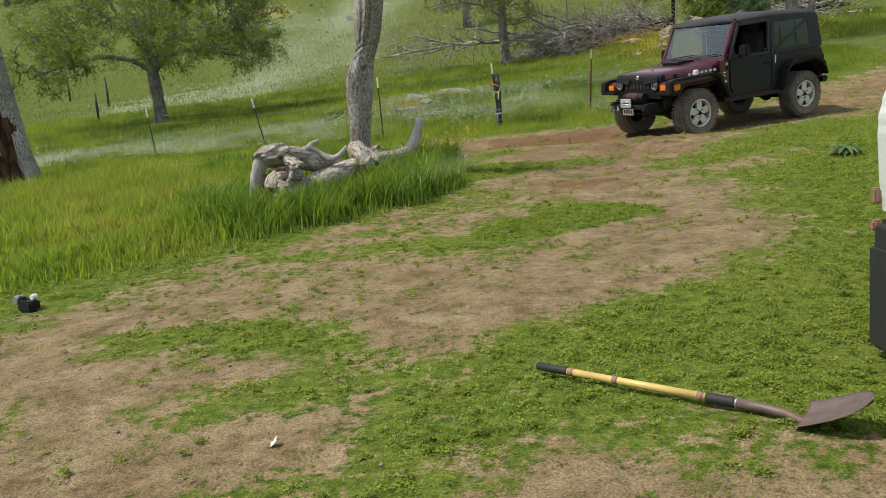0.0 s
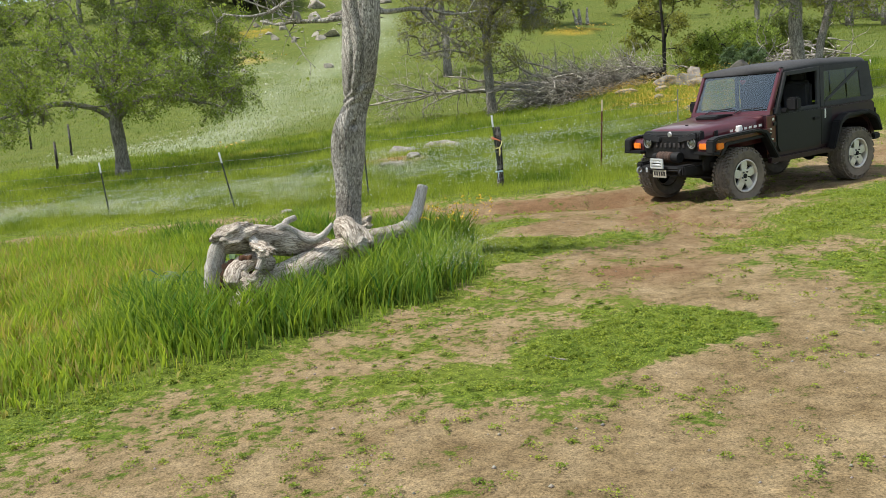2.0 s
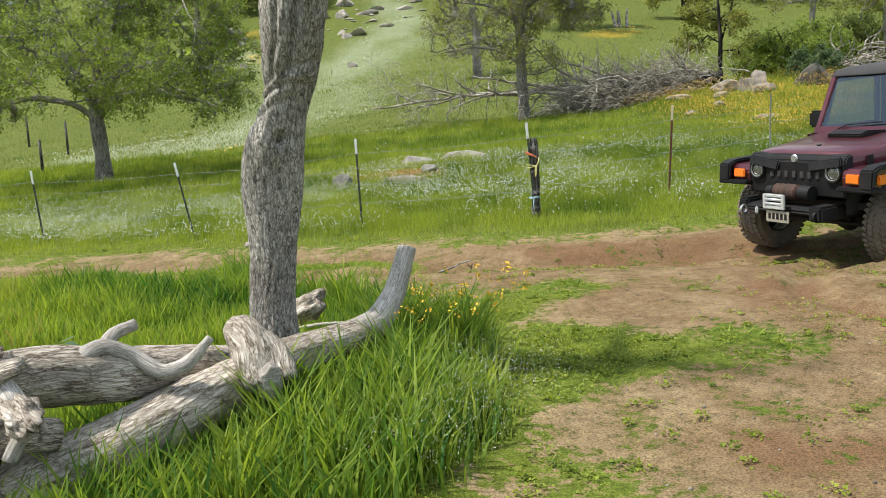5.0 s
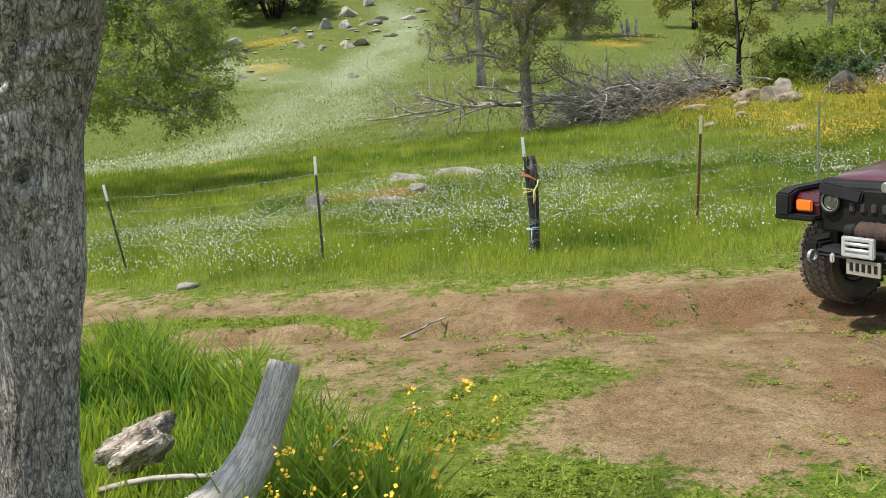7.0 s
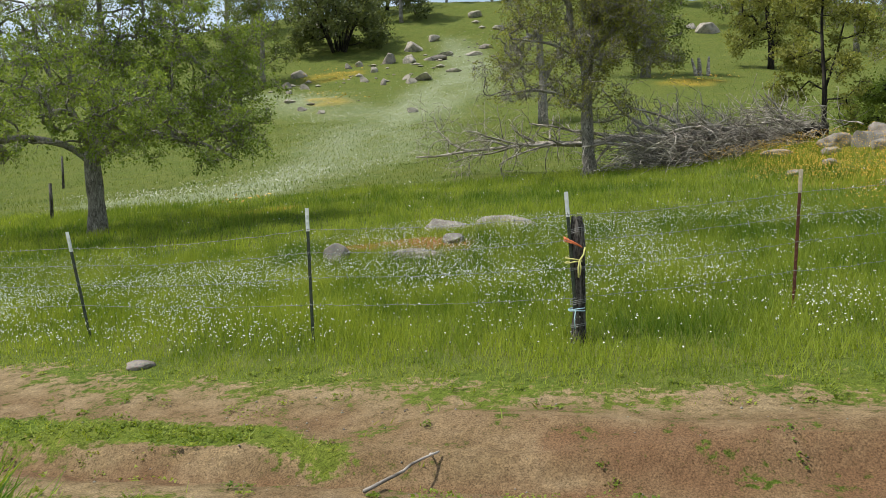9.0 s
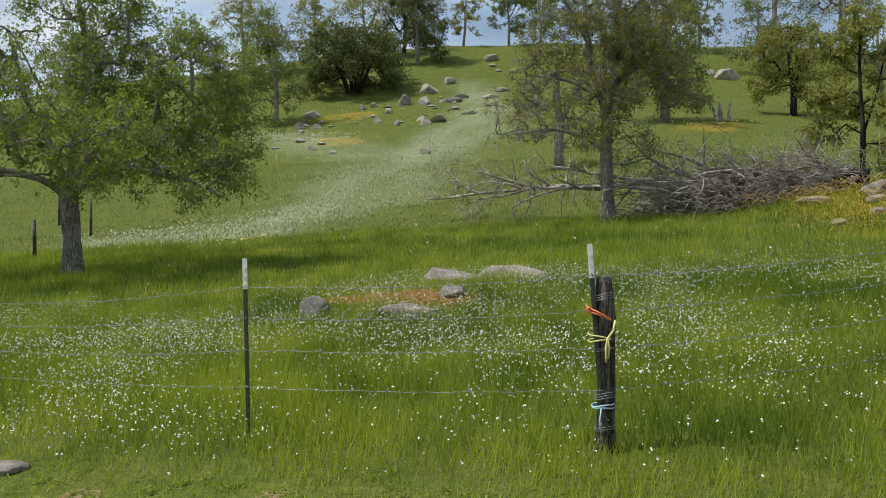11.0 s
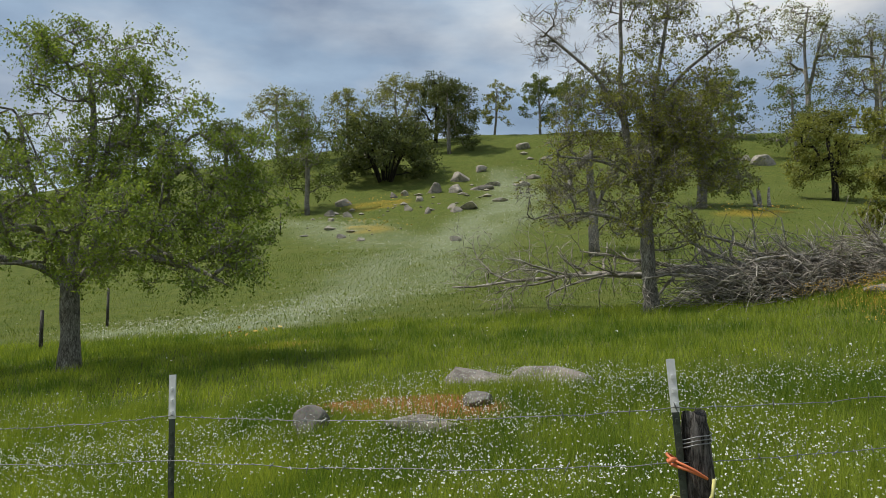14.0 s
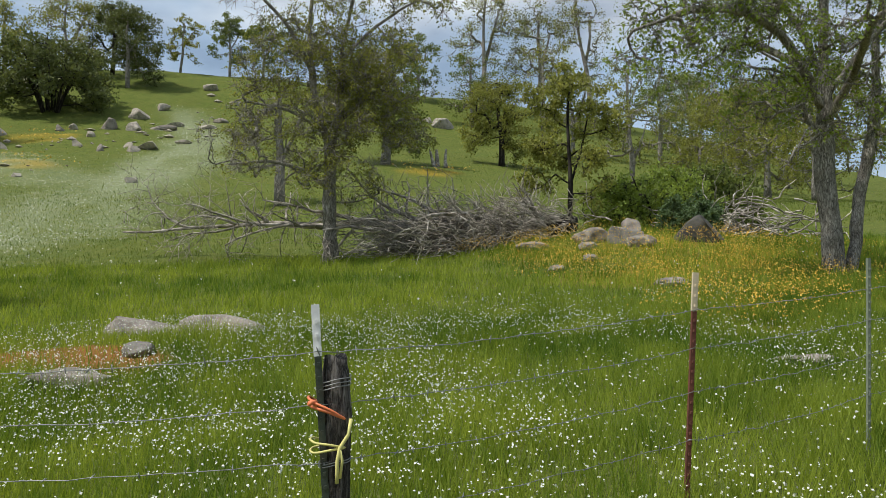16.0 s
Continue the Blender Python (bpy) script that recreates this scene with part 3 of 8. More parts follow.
# both ruts get the same darker reddish tone as the damp road
damp_map = np.clip(np.maximum.reduce([0.36 * np.clip(2 * capsule(GX, GY, ROAD), 0, 1), 0.36 * np.clip(2 * capsule(GX, GY, DRIVE), 0, 1), capsule(GX, GY, [(1.2, 14.1, 0.35), (2.5, 13.85, 0.5), (3.6, 13.6, 0.4)]), capsule(GX, GY, [(-3.5, 14.55, 0.3), (-1.0, 13.95, 0.35)]),
                                      0.8 * capsule(GX, GY, [(1.5, 8.9, 0.5), (1.9, 8.8, 0.4)]), 0.7 * capsule(GX, GY, [(2.4, 11.2, 0.5), (2.6, 11.8, 0.6)]), 0.8 * capsule(GX, GY, RUT_B), 0.75 * capsule(GX, GY, RUT_A)]) * 1.6, 0, 1) * (0.4 + 0.9 * fbm(GX * 3, GY * 3, 61))
rust_map = np.clip(capsule(GX, GY, [(-1.9, 23.3, 0.8), (-1.0, 22.8, 0.9), (-0.1, 22.0, 0.75)]) * 2.2, 0, 1) * (0.5 + 0.9 * fbm(GX * 2, GY * 2, 62))
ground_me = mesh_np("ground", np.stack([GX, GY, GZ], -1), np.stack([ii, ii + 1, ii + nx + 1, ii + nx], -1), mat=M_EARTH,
                    attrs={"dirt": dirt_map.ravel(), "meadow": np.maximum(field_plan(GX, GY), tall_plan(GX, GY)).ravel(), "damp": damp_map.ravel(), "rust": rust_map.ravel(),
                           "white": np.clip(far_white + 0.4 * near_white, 0, 1).ravel(), "gold": gold_plan(GX, GY).ravel()})
ground = tagged(new("ground", ground_me), "sandy ranch yard and green hillside with dirt tracks", "ground", kind="structure")


# ---------------------------------------------------------------- trees
def unit(v):
    return v / (np.linalg.norm(v) + 1e-9)


def limb(rg, p, d, length, r0, r1, n, wiggle, rise):
    """A gnarled tapering line that starts at p towards d."""
    pts, d = [np.array(p, float)], unit(np.array(d, float))
    for _ in range(n):
        d = unit(d + rg.normal(0, wiggle, 3) + np.array([0, 0, rise]) / n)
        pts.append(pts[-1] + d * length / n)
    t = np.linspace(0, 1, n + 1)
    return np.array(pts), r0 + (r1 - r0) * t ** 0.8


def branch_out(rg, line, rad, count, spread, length, first, wiggle, rise, thin=0.6, n=5):
    """Side branches along a line."""
    out = []
    for k in range(count):
        f = first + (1 - first) * (k + rg.rand()) / count
        i = min(int(f * (len(line) - 1)), len(line) - 2)
        w = f * (len(line) - 1) - i
        p = line[i] * (1 - w) + line[i + 1] * w
        ahead = unit(line[i + 1] - line[i])
        side = unit(np.cross(ahead, rg.normal(0, 1, 3)))
        d = unit(ahead * (1 - spread) + side * spread * 1.3)
        r = max(rad[i] * thin * (0.7 + 0.4 * rg.rand()), 0.004)
        out.append(limb(rg, p, d, length * (0.6 + 0.7 * rg.rand()) * (1.15 - 0.45 * f), r, r * 0.3, n, wiggle, rise))
    return out


def leaf_mesh(rg, name, centres, per, spread, size, mat, up=0.35, small=False):
    """Small leaves in tufts round twig ends, each a bent diamond of its own."""
    c = np.repeat(np.asarray(centres), per, 0)
    tuft = np.repeat(np.repeat(rg.rand(len(centres) // 10 + 1), 10)[: len(centres)] * 0.6 + 0.4 * rg.rand(len(centres)), per)
    n = len(c)
    c = c + rg.normal(0, spread, (n, 3)) * (1, 1, 0.7)
    nor = rg.normal(0, 1, (n, 3)) + (0, 0, up)
    nor /= np.linalg.norm(nor, axis=1)[:, None]
    u = np.cross(nor, rg.normal(0, 1, (n, 3)))
    u /= np.linalg.norm(u, axis=1)[:, None] + 1e-9
    v = np.cross(nor, u)
    s = (size * (0.6 + 0.8 * rg.rand(n)))[:, None]
    if small:
        verts = np.stack([c - u * s * 0.55, c + v * s * 0.45 + u * s * 0.2, c - v * s * 0.35 + u * s * 0.35], 1)
        tint = np.repeat(np.clip(0.55 * tuft + 0.45 * rg.rand(n), 0, 0.999), 3)
        return mesh_np(name, verts, None, np.arange(n * 3).reshape(-1, 3), mat, {"tint": tint})
    verts = np.stack([c - u * s * 0.5, c + v * s * 0.34 + nor * s * 0.08, c + u * s * 0.6, c - v * s * 0.34 + nor * s * 0.08], 1)
    q = np.arange(n * 4).reshape(-1, 4)
    tint = np.repeat(np.clip(0.55 * tuft + 0.45 * rg.rand(n), 0, 0.999), 4)
    return mesh_np(name, verts, q, mat=mat, attrs={"tint": tint})


def grown(name, label, category, x, y, seed, stems, lobes, n, base=0.2, leaf=(3, 0.05, 0.055), twig=(6, 0.38), bark=None, leaves=None, bare=0.0, step=0.28, wild=0.16, low=0.8, droop=-0.1, clump=0.5, group=""):
    """A tree that grows towards its crown: stems are rough lines, lobes (x, y, z, rx, ry, rz, leafiness) hold n twig tips
    which reach back to the nearest wood; every line is as thick as the tips it feeds ask for."""
    rg = rnd(seed)
    root = tagged(new(name), label, category, group)
    root.location = (x, y, float(height(x, y)))
    cap = 400 + 60 * n
    P, up, m = np.zeros((cap, 3)), np.full(cap, -1), 0
    lines = []
    for k, stem in enumerate(stems):
        stem = np.array(stem, float)
        first = -1
        if m:
            d = np.linalg.norm(P[:m] - stem[0], axis=1)
            if d.min() < 0.6 and stem[0][2] > 0.3:
                first = int(d.argmin())
                stem[0] = P[first]
        ln = np.concatenate([[0], np.cumsum(np.linalg.norm(np.diff(stem, axis=0), axis=1))])
        q = max(3, int(ln[-1] / step))
        t = np.linspace(0, ln[-1], q + 1)
        pts = np.stack([np.interp(t, ln, stem[:, a]) for a in range(3)], -1)
        pts[1:-1] = 0.5 * pts[1:-1] + 0.25 * (pts[:-2] + pts[2:])
        pts[1:] += rg.normal(0, wild * 0.22 * step, (q, 3)).cumsum(0) * (1, 1, 0.4)
        own = [first] if first >= 0 else []
        for p in pts[1 if first >= 0 else 0:]:
            P[m], up[m] = p, own[-1] if own else -1
            own.append(m)
            m += 1
        lines.append(own)
    lobes = np.array(lobes, float)
    w = (lobes[:, 3] * lobes[:, 4] * lobes[:, 5]) ** 0.75
    pick = rg.choice(len(lobes), n, p=w / w.sum())
    # tips gather in clumps with gaps between them
    per = 6 if n > 1000 else 3
    v = rg.normal(0, 1, (n // per + 1, 3))
    v *= (rg.rand(len(v)) ** 0.4 / np.linalg.norm(v, axis=1))[:, None]
    pick = np.repeat(pick[: len(v)], per)[:n]
    goal = lobes[pick, :3] + np.repeat(v, per, 0)[:n] * lobes[pick, 3:6] + rg.normal(0, 0.5 * clump, (n, 3)) * (1, 1, 0.6)
    goal[:, 2] = np.maximum(goal[:, 2], low)
    order = np.argsort([np.linalg.norm(P[:m] - g, axis=1).min() for g in goal])
    tips = []
    for i in order:
        g = goal[i]
        off = g - P[:m]
        d = np.linalg.norm(off, axis=1)
        cost = d + 0.35 * np.maximum(-off[:, 2], 0) + 0.25 * (P[:m, 2] < low * 0.9)
        j = int(cost.argmin())
        q = max(2, int(d[j] / step + 0.5))
        ahead = P[j] - P[up[j]] if up[j] >= 0 else np.array([0, 0, 1.0])
        ahead = ahead / (np.linalg.norm(ahead) + 1e-9)
        bend = P[j] + 0.5 * d[j] * (0.55 * ahead + 0.45 * off[j] / (d[j] + 1e-9)) + rg.normal(0, wild * d[j], 3)
        t = np.linspace(0, 1, q + 1)[1:, None]
        pts = (1 - t) ** 2 * P[j] + 2 * t * (1 - t) * bend + t ** 2 * g
        pts[:-1] += rg.normal(0, wild * 0.35 * step, (q - 1, 3))
        own = [j]
        for p in pts:
            P[m], up[m] = p, own[-1]
            own.append(m)
            m += 1
        lines.append(own)
        tips.append((m - 1, i))
    load = np.zeros(m)
    for e, _ in tips:
        load[e] += 1
    for own in lines[: len(stems)]:
        load[own[-1]] += 1
    for k in range(m - 1, 0, -1):
        if up[k] >= 0:
            load[up[k]] += load[k]
    R = base * (load / load.max()) ** 0.47
    z = P[:m, 2]
    R = R * (1 + 0.45 * np.exp(-np.maximum(z, 0) / (1.2 * base)) * (R > 0.4 * base)) * (1 + 0.05 * rg.normal(0, 1, m).clip(-1.5, 1.5))
    R = np.maximum(R, 0.005)
    sized = {3: [], 5: [], 10: []}
    for own in lines:
        rr = R[own].copy()
        rr[0] = min(rr[0], rr[1] * 1.15)
        pts = P[own].copy()
        if up[own[0]] < 0 and own[0] == lines[0][0]:
            pts[0, 2] -= 0.15
        sized[10 if rr[1] > 0.055 else 5 if rr[1] > 0.018 else 3].append((pts, rr))
    V, Q, T, o = [], [], [], 0
    for sides, group_lines in sized.items():
        if group_lines:
            a, b, c = tubes(group_lines, sides)
            V.append(a), Q.append(b + o), T.append(c + o)
            o += len(a)
    # twigs: bent three-sided spikes round every tip
    ends = np.array([e for e, _ in tips])
    lush = np.array([lobes[pick[i], 6] for _, i in tips])
    c = np.repeat(P[ends], twig[0], 0) - np.repeat(P[ends] - P[up[ends]], twig[0], 0) * rg.rand(len(ends) * twig[0], 1)
    d = np.repeat(P[ends] - P[up[ends]], twig[0], 0)
    d = 0.7 * d / (np.linalg.norm(d, axis=1)[:, None] + 1e-9) + rg.normal(0, 0.62, d.shape)
    d *= (twig[1] * (0.5 + 0.8 * rg.rand(len(d))) / np.linalg.norm(d, axis=1))[:, None]
    mid = c + 0.5 * d + rg.normal(0, 0.09 * twig[1], d.shape)
    tip = c + d + np.array([0, 0, droop * twig[1]])
    u = np.cross(d, rg.normal(0, 1, d.shape))
    u /= np.linalg.norm(u, axis=1)[:, None] + 1e-9
    h = np.cross(d, u)
    h /= np.linalg.norm(h, axis=1)[:, None] + 1e-9
    fat = max(0.0065, 0.014 * twig[1])
    ring = [u * math.cos(a) + h * math.sin(a) for a in (0, 2.094, 4.189)]
    if twig[1] < 0.45:
        tw = np.stack([c + fat * r for r in ring] + [mid + 0.7 * fat * r for r in ring] + [tip], 1)
        k = np.arange(len(c))[:, None] * 7 + o
        Q.append(np.concatenate([k + f for f in ([0, 1, 4, 3], [1, 2, 5, 4], [2, 0, 3, 5])]))
        T.append(np.concatenate([k + f for f in ([3, 4, 6], [4, 5, 6], [5, 3, 6])]))
    else:
        tw = np.stack([c + fat * r for r in ring] + [tip], 1)
        k = np.arange(len(c))[:, None] * 4 + o
        T.append(np.concatenate([k + f for f in ([0, 1, 3], [1, 2, 3], [2, 0, 3])]))
    V.append(tw.reshape(-1, 3))
    part("trunk", mesh_np("trunk", np.concatenate(V), np.concatenate(Q), np.concatenate(T), bark), None, root)
    has = rg.rand(len(c)) < np.repeat(lush, twig[0]) * (1 - bare)
    if has.any():
        f = np.array([0.6, 1.0])[None, :, None]
        at = (c[has][:, None] * (1 - f) ** 2 + 2 * f * (1 - f) * mid[has][:, None] + f ** 2 * tip[has][:, None]).reshape(-1, 3)
        part("crown", leaf_mesh(rg, "crown", at, leaf[0], leaf[1], leaf[2], leaves, small=leaf[2] > 0.09), None, root)
    return root


# oak with a low spreading crown beyond the fence
grown("oak_tree", "spreading young-leafed oak with a grey trunk in grass", "tree", -9.35, 29.3, 5,
      [[(0, 0, 0), (0.03, 0, 1.0), (-0.03, 0, 1.9), (0.1, 0.1, 3.4), (0.35, 0.1, 5.2), (0.2, 0, 6.6)], [(0, 0, 1.75), (0.5, -0.2, 2.25), (1.3, -0.4, 2.5), (2.3, -0.7, 2.3), (3.4, -1.0, 2.0), (4.2, -1.2, 1.6)],
       [(0, 0, 1.8), (-0.5, -0.2, 2.3), (-1.5, -0.5, 2.5), (-2.6, -0.9, 2.3), (-3.8, -1.0, 2.0)], [(0, 0, 2.0), (0.5, 0.1, 2.9), (1.5, 0.3, 3.9), (2.4, 0.5, 4.6)], [(0, 0, 2.1), (-0.4, 0, 3.0), (-1.2, 0.2, 4.3), (-1.6, 0.3, 5.8)],
       [(0, 0, 1.9), (0.1, -0.6, 2.5), (0.4, -1.9, 2.9), (0.5, -3.2, 2.6)], [(0, 0, 1.9), (-0.2, 0.7, 2.6), (-0.6, 2.0, 3.1), (-0.7, 3.2, 2.9)], [(0.1, 0, 3.2), (-0.3, -0.6, 4.3), (-0.6, -1.2, 5.4)], [(0.1, 0.1, 3.0), (0.9, -0.5, 4.2), (1.4, -0.9, 5.5)]],
      [(-0.3, 0, 7.0, 1.2, 1.5, 1.1, 1), (1.3, 0, 6.7, 0.9, 1.2, 1.2, 1), (-1.9, 0, 5.6, 1.6, 1.8, 1.4, 1), (2.0, -0.2, 5.0, 1.5, 1.8, 1.2, 1), (3.5, 0.2, 4.5, 1.1, 1.4, 0.9, 1), (2.9, 0.2, 3.7, 1.6, 1.9, 1.1, 1), (-3.1, 0, 3.6, 1.7, 1.9, 1.1, 1), (3.7, -0.9, 2.3, 1.3, 1.5, 0.9, 1), (-3.8, -0.7, 2.2, 1.4, 1.5, 0.9, 1),
       (0.3, -3.0, 3.1, 1.9, 1.2, 1.2, 1), (-0.5, 3.0, 3.5, 2.0, 1.3, 1.4, 1), (2.2, -2.2, 2.6, 1.5, 1.2, 1.0, 1), (-2.2, -2.4, 2.7, 1.5, 1.2, 1.0, 1), (0.2, 0, 4.2, 2.0, 1.8, 1.0, 0.7), (1.6, -0.5, 2.3, 1.2, 1.2, 0.5, 0.35), (-1.7, -0.5, 2.3, 1.2, 1.2, 0.5, 0.35)],
      1900, 0.21, (6, 0.055, 0.06), (5, 0.36), M_BARK_FAR, M_LEAF, 0.2, wild=0.2, low=1.0, droop=-0.25, clump=0.36)

# tall half-bare oak in front of the fallen trunk
grown("oak_tree", "tall oak with two leaders and half-bare lower twigs", "tree", 3.66, 35.2, 11,
      [[(0, 0, 0), (0, 0, 1.6), (0.05, 0, 3.2), (-0.35, 0, 4.2), (-0.5, 0, 6.0), (-0.4, 0, 7.6), (-0.3, 0, 9.2)], [(0.05, 0, 3.2), (0.3, 0, 4.2), (0.35, 0.1, 6.0), (0.75, 0.1, 8.0), (0.9, 0, 9.6)], [(-0.5, 0, 5.4), (-1.2, 0, 6.6), (-2.2, -0.1, 7.6), (-3.2, -0.1, 8.4)],
       [(0.35, 0, 5.6), (1.1, 0, 6.5), (2.1, 0.1, 7.3), (3.3, 0.1, 7.9)], [(0.0, 0, 2.0), (-0.7, -0.3, 2.5), (-1.6, -0.4, 2.7), (-2.6, -0.3, 2.6)], [(0, 0, 1.6), (0.6, -0.3, 1.6), (1.3, -0.4, 1.9)], [(-0.2, 0, 3.6), (-1.1, 0.1, 4.2), (-2.3, 0.2, 4.4)], [(0.3, 0, 4.0), (1.1, -0.2, 4.6), (2.1, -0.2, 5.1)], [(0, 0, 2.9), (0.1, -0.8, 3.4), (0.0, -1.6, 3.7)]],
      [(0.1, 0, 6.0, 2.0, 1.8, 1.6, 1), (0.9, 0, 5.0, 1.8, 1.6, 1.3, 1), (-1.4, 0, 5.6, 1.5, 1.5, 1.2, 0.8), (0.5, 0, 8.4, 1.4, 1.3, 1.2, 0.6), (-2.5, 0, 7.8, 1.2, 1.0, 1.0, 0.06), (2.5, 0, 7.5, 1.3, 1.1, 0.9, 0.85), (-1.9, -0.2, 3.1, 1.5, 1.4, 1.1, 0.22), (0.2, -0.6, 2.3, 1.4, 1.2, 0.8, 0.75),
       (1.7, -0.2, 3.9, 1.2, 1.2, 1.0, 0.8), (-0.2, -0.6, 3.6, 1.6, 1.3, 0.9, 0.6), (-0.9, 0, 8.6, 1.2, 1.0, 1.0, 0.12)],
      1700, 0.185, (5, 0.05, 0.06), (6, 0.36), M_BARK_FAR, M_LEAF_OLIVE, 0.5, wild=0.22, low=1.1, clump=0.4)

# old oak with a forked foot by the rocks
grown("oak_tree", "old oak with a forked grey trunk among gold flowers", "tree", 11.5, 25.25, 17,
      [[(0, 0, 0), (-0.08, 0, 1.4), (0.0, 0, 2.8), (0.0, 0, 4.3), (0.25, 0.1, 6.2), (0.3, 0, 7.8)], [(0.34, 0, 0), (0.6, 0, 1.0), (0.95, 0, 2.4), (1.1, 0, 4.0), (1.5, 0.1, 6.0)], [(0, 0, 2.9), (-0.5, 0, 3.7), (-1.1, -0.1, 4.3), (-2.0, -0.2, 4.6), (-2.9, -0.3, 4.5), (-4.1, -0.4, 4.0)],
       [(0, 0, 3.6), (-0.6, 0.2, 4.8), (-1.6, 0.3, 5.7), (-2.8, 0.4, 6.2)], [(0, 0, 2.2), (-0.4, -0.4, 2.6), (-1.0, -0.6, 2.5), (-1.3, -0.8, 1.9)], [(0.0, 0, 3.2), (0.6, -0.4, 4.2), (1.4, -0.8, 5.2)], [(1.0, 0, 2.8), (1.8, -0.2, 3.4), (2.8, -0.3, 3.6)], [(0, 0, 3.0), (0.2, 0.9, 4.0), (0.2, 2.2, 4.8)], [(0, 0, 2.6), (-0.2, -0.9, 3.4), (-0.8, -2.0, 3.9)]],
      [(-2.6, -0.2, 5.2, 1.9, 1.7, 1.1, 1), (-3.6, -0.3, 4.0, 1.2, 1.3, 0.9, 1), (-0.8, 0, 5.9, 1.8, 1.7, 1.4, 1), (0.9, 0, 6.6, 1.9, 1.8, 1.5, 1), (1.9, -0.2, 4.4, 1.7, 1.6, 1.5, 1), (-1.2, -0.6, 3.2, 1.0, 1.1, 1.1, 0.8), (-0.6, -2.0, 4.2, 1.5, 1.2, 1.0, 1), (0.2, 2.2, 4.9, 1.7, 1.3, 1.3, 1), (0.9, -0.8, 2.4, 0.9, 0.9, 0.9, 0.7), (2.6, -0.3, 2.8, 1.2, 1.2, 0.9, 0.9)],
      1450, 0.175, (5, 0.05, 0.058), (6, 0.36), M_BARK_FAR, M_LEAF, 0.56, wild=0.24, low=1.0, droop=-0.2, clump=0.42)


def hill_tree(name, label, x, y, h, w, seed, leaves, bark, trunk=0.22, cover=1.0, bottom=0.25, leaf=0.2, twigs=4, bare=0.0, lean=0.0):
    """A middle-distance tree with an uneven crown of several lobes."""
    rg = rnd(seed)
    lobes = [(lean * h * 0.7, 0, h * 0.84, w * 0.27, w * 0.27, h * 0.14, 1)]
    count = 7
    for k in range(count):
        a = 2.4 * k + rg.rand()
        f = (k + 0.5) / count
        z = h * (bottom * 0.75 + 0.1 + (0.74 - bottom * 0.75) * f)
        out = w * (0.31 + 0.06 * rg.rand()) * math.sin(math.pi * (0.28 + 0.57 * f))
        lobes.append((out * math.cos(a) + lean * z, out * math.sin(a), z, w * (0.19 + 0.09 * rg.rand()), w * (0.19 + 0.09 * rg.rand()), h * (0.13 + 0.07 * rg.rand()), 0.7 + 0.3 * rg.rand()))
    fork = 0.3 + 0.15 * rg.rand()
    stem = [(0, 0, 0), (lean * h * 0.2, 0, h * 0.2), (lean * h * fork + 0.02 * w, 0, h * fork), (lean * h * 0.6 - 0.03 * w, 0.02 * w, h * 0.6), (lean * h * 0.85, 0, h * 0.85)]
    side = [(lean * h * fork, 0, h * fork), (lean * h * fork + 0.12 * w, 0.03 * w, h * (fork + 0.15)), (lean * h * 0.7 + 0.22 * w, 0.05 * w, h * 0.72)]
    return grown(name, label, "tree", x, y, seed, [stem, side], lobes, int(170 * cover), trunk * 0.85, (7, w * 0.028, leaf * 0.74), (twigs, w * 0.085), bark, leaves, bare, step=h * 0.1, wild=0.2, low=h * bottom * 0.6, clump=w * 0.08)


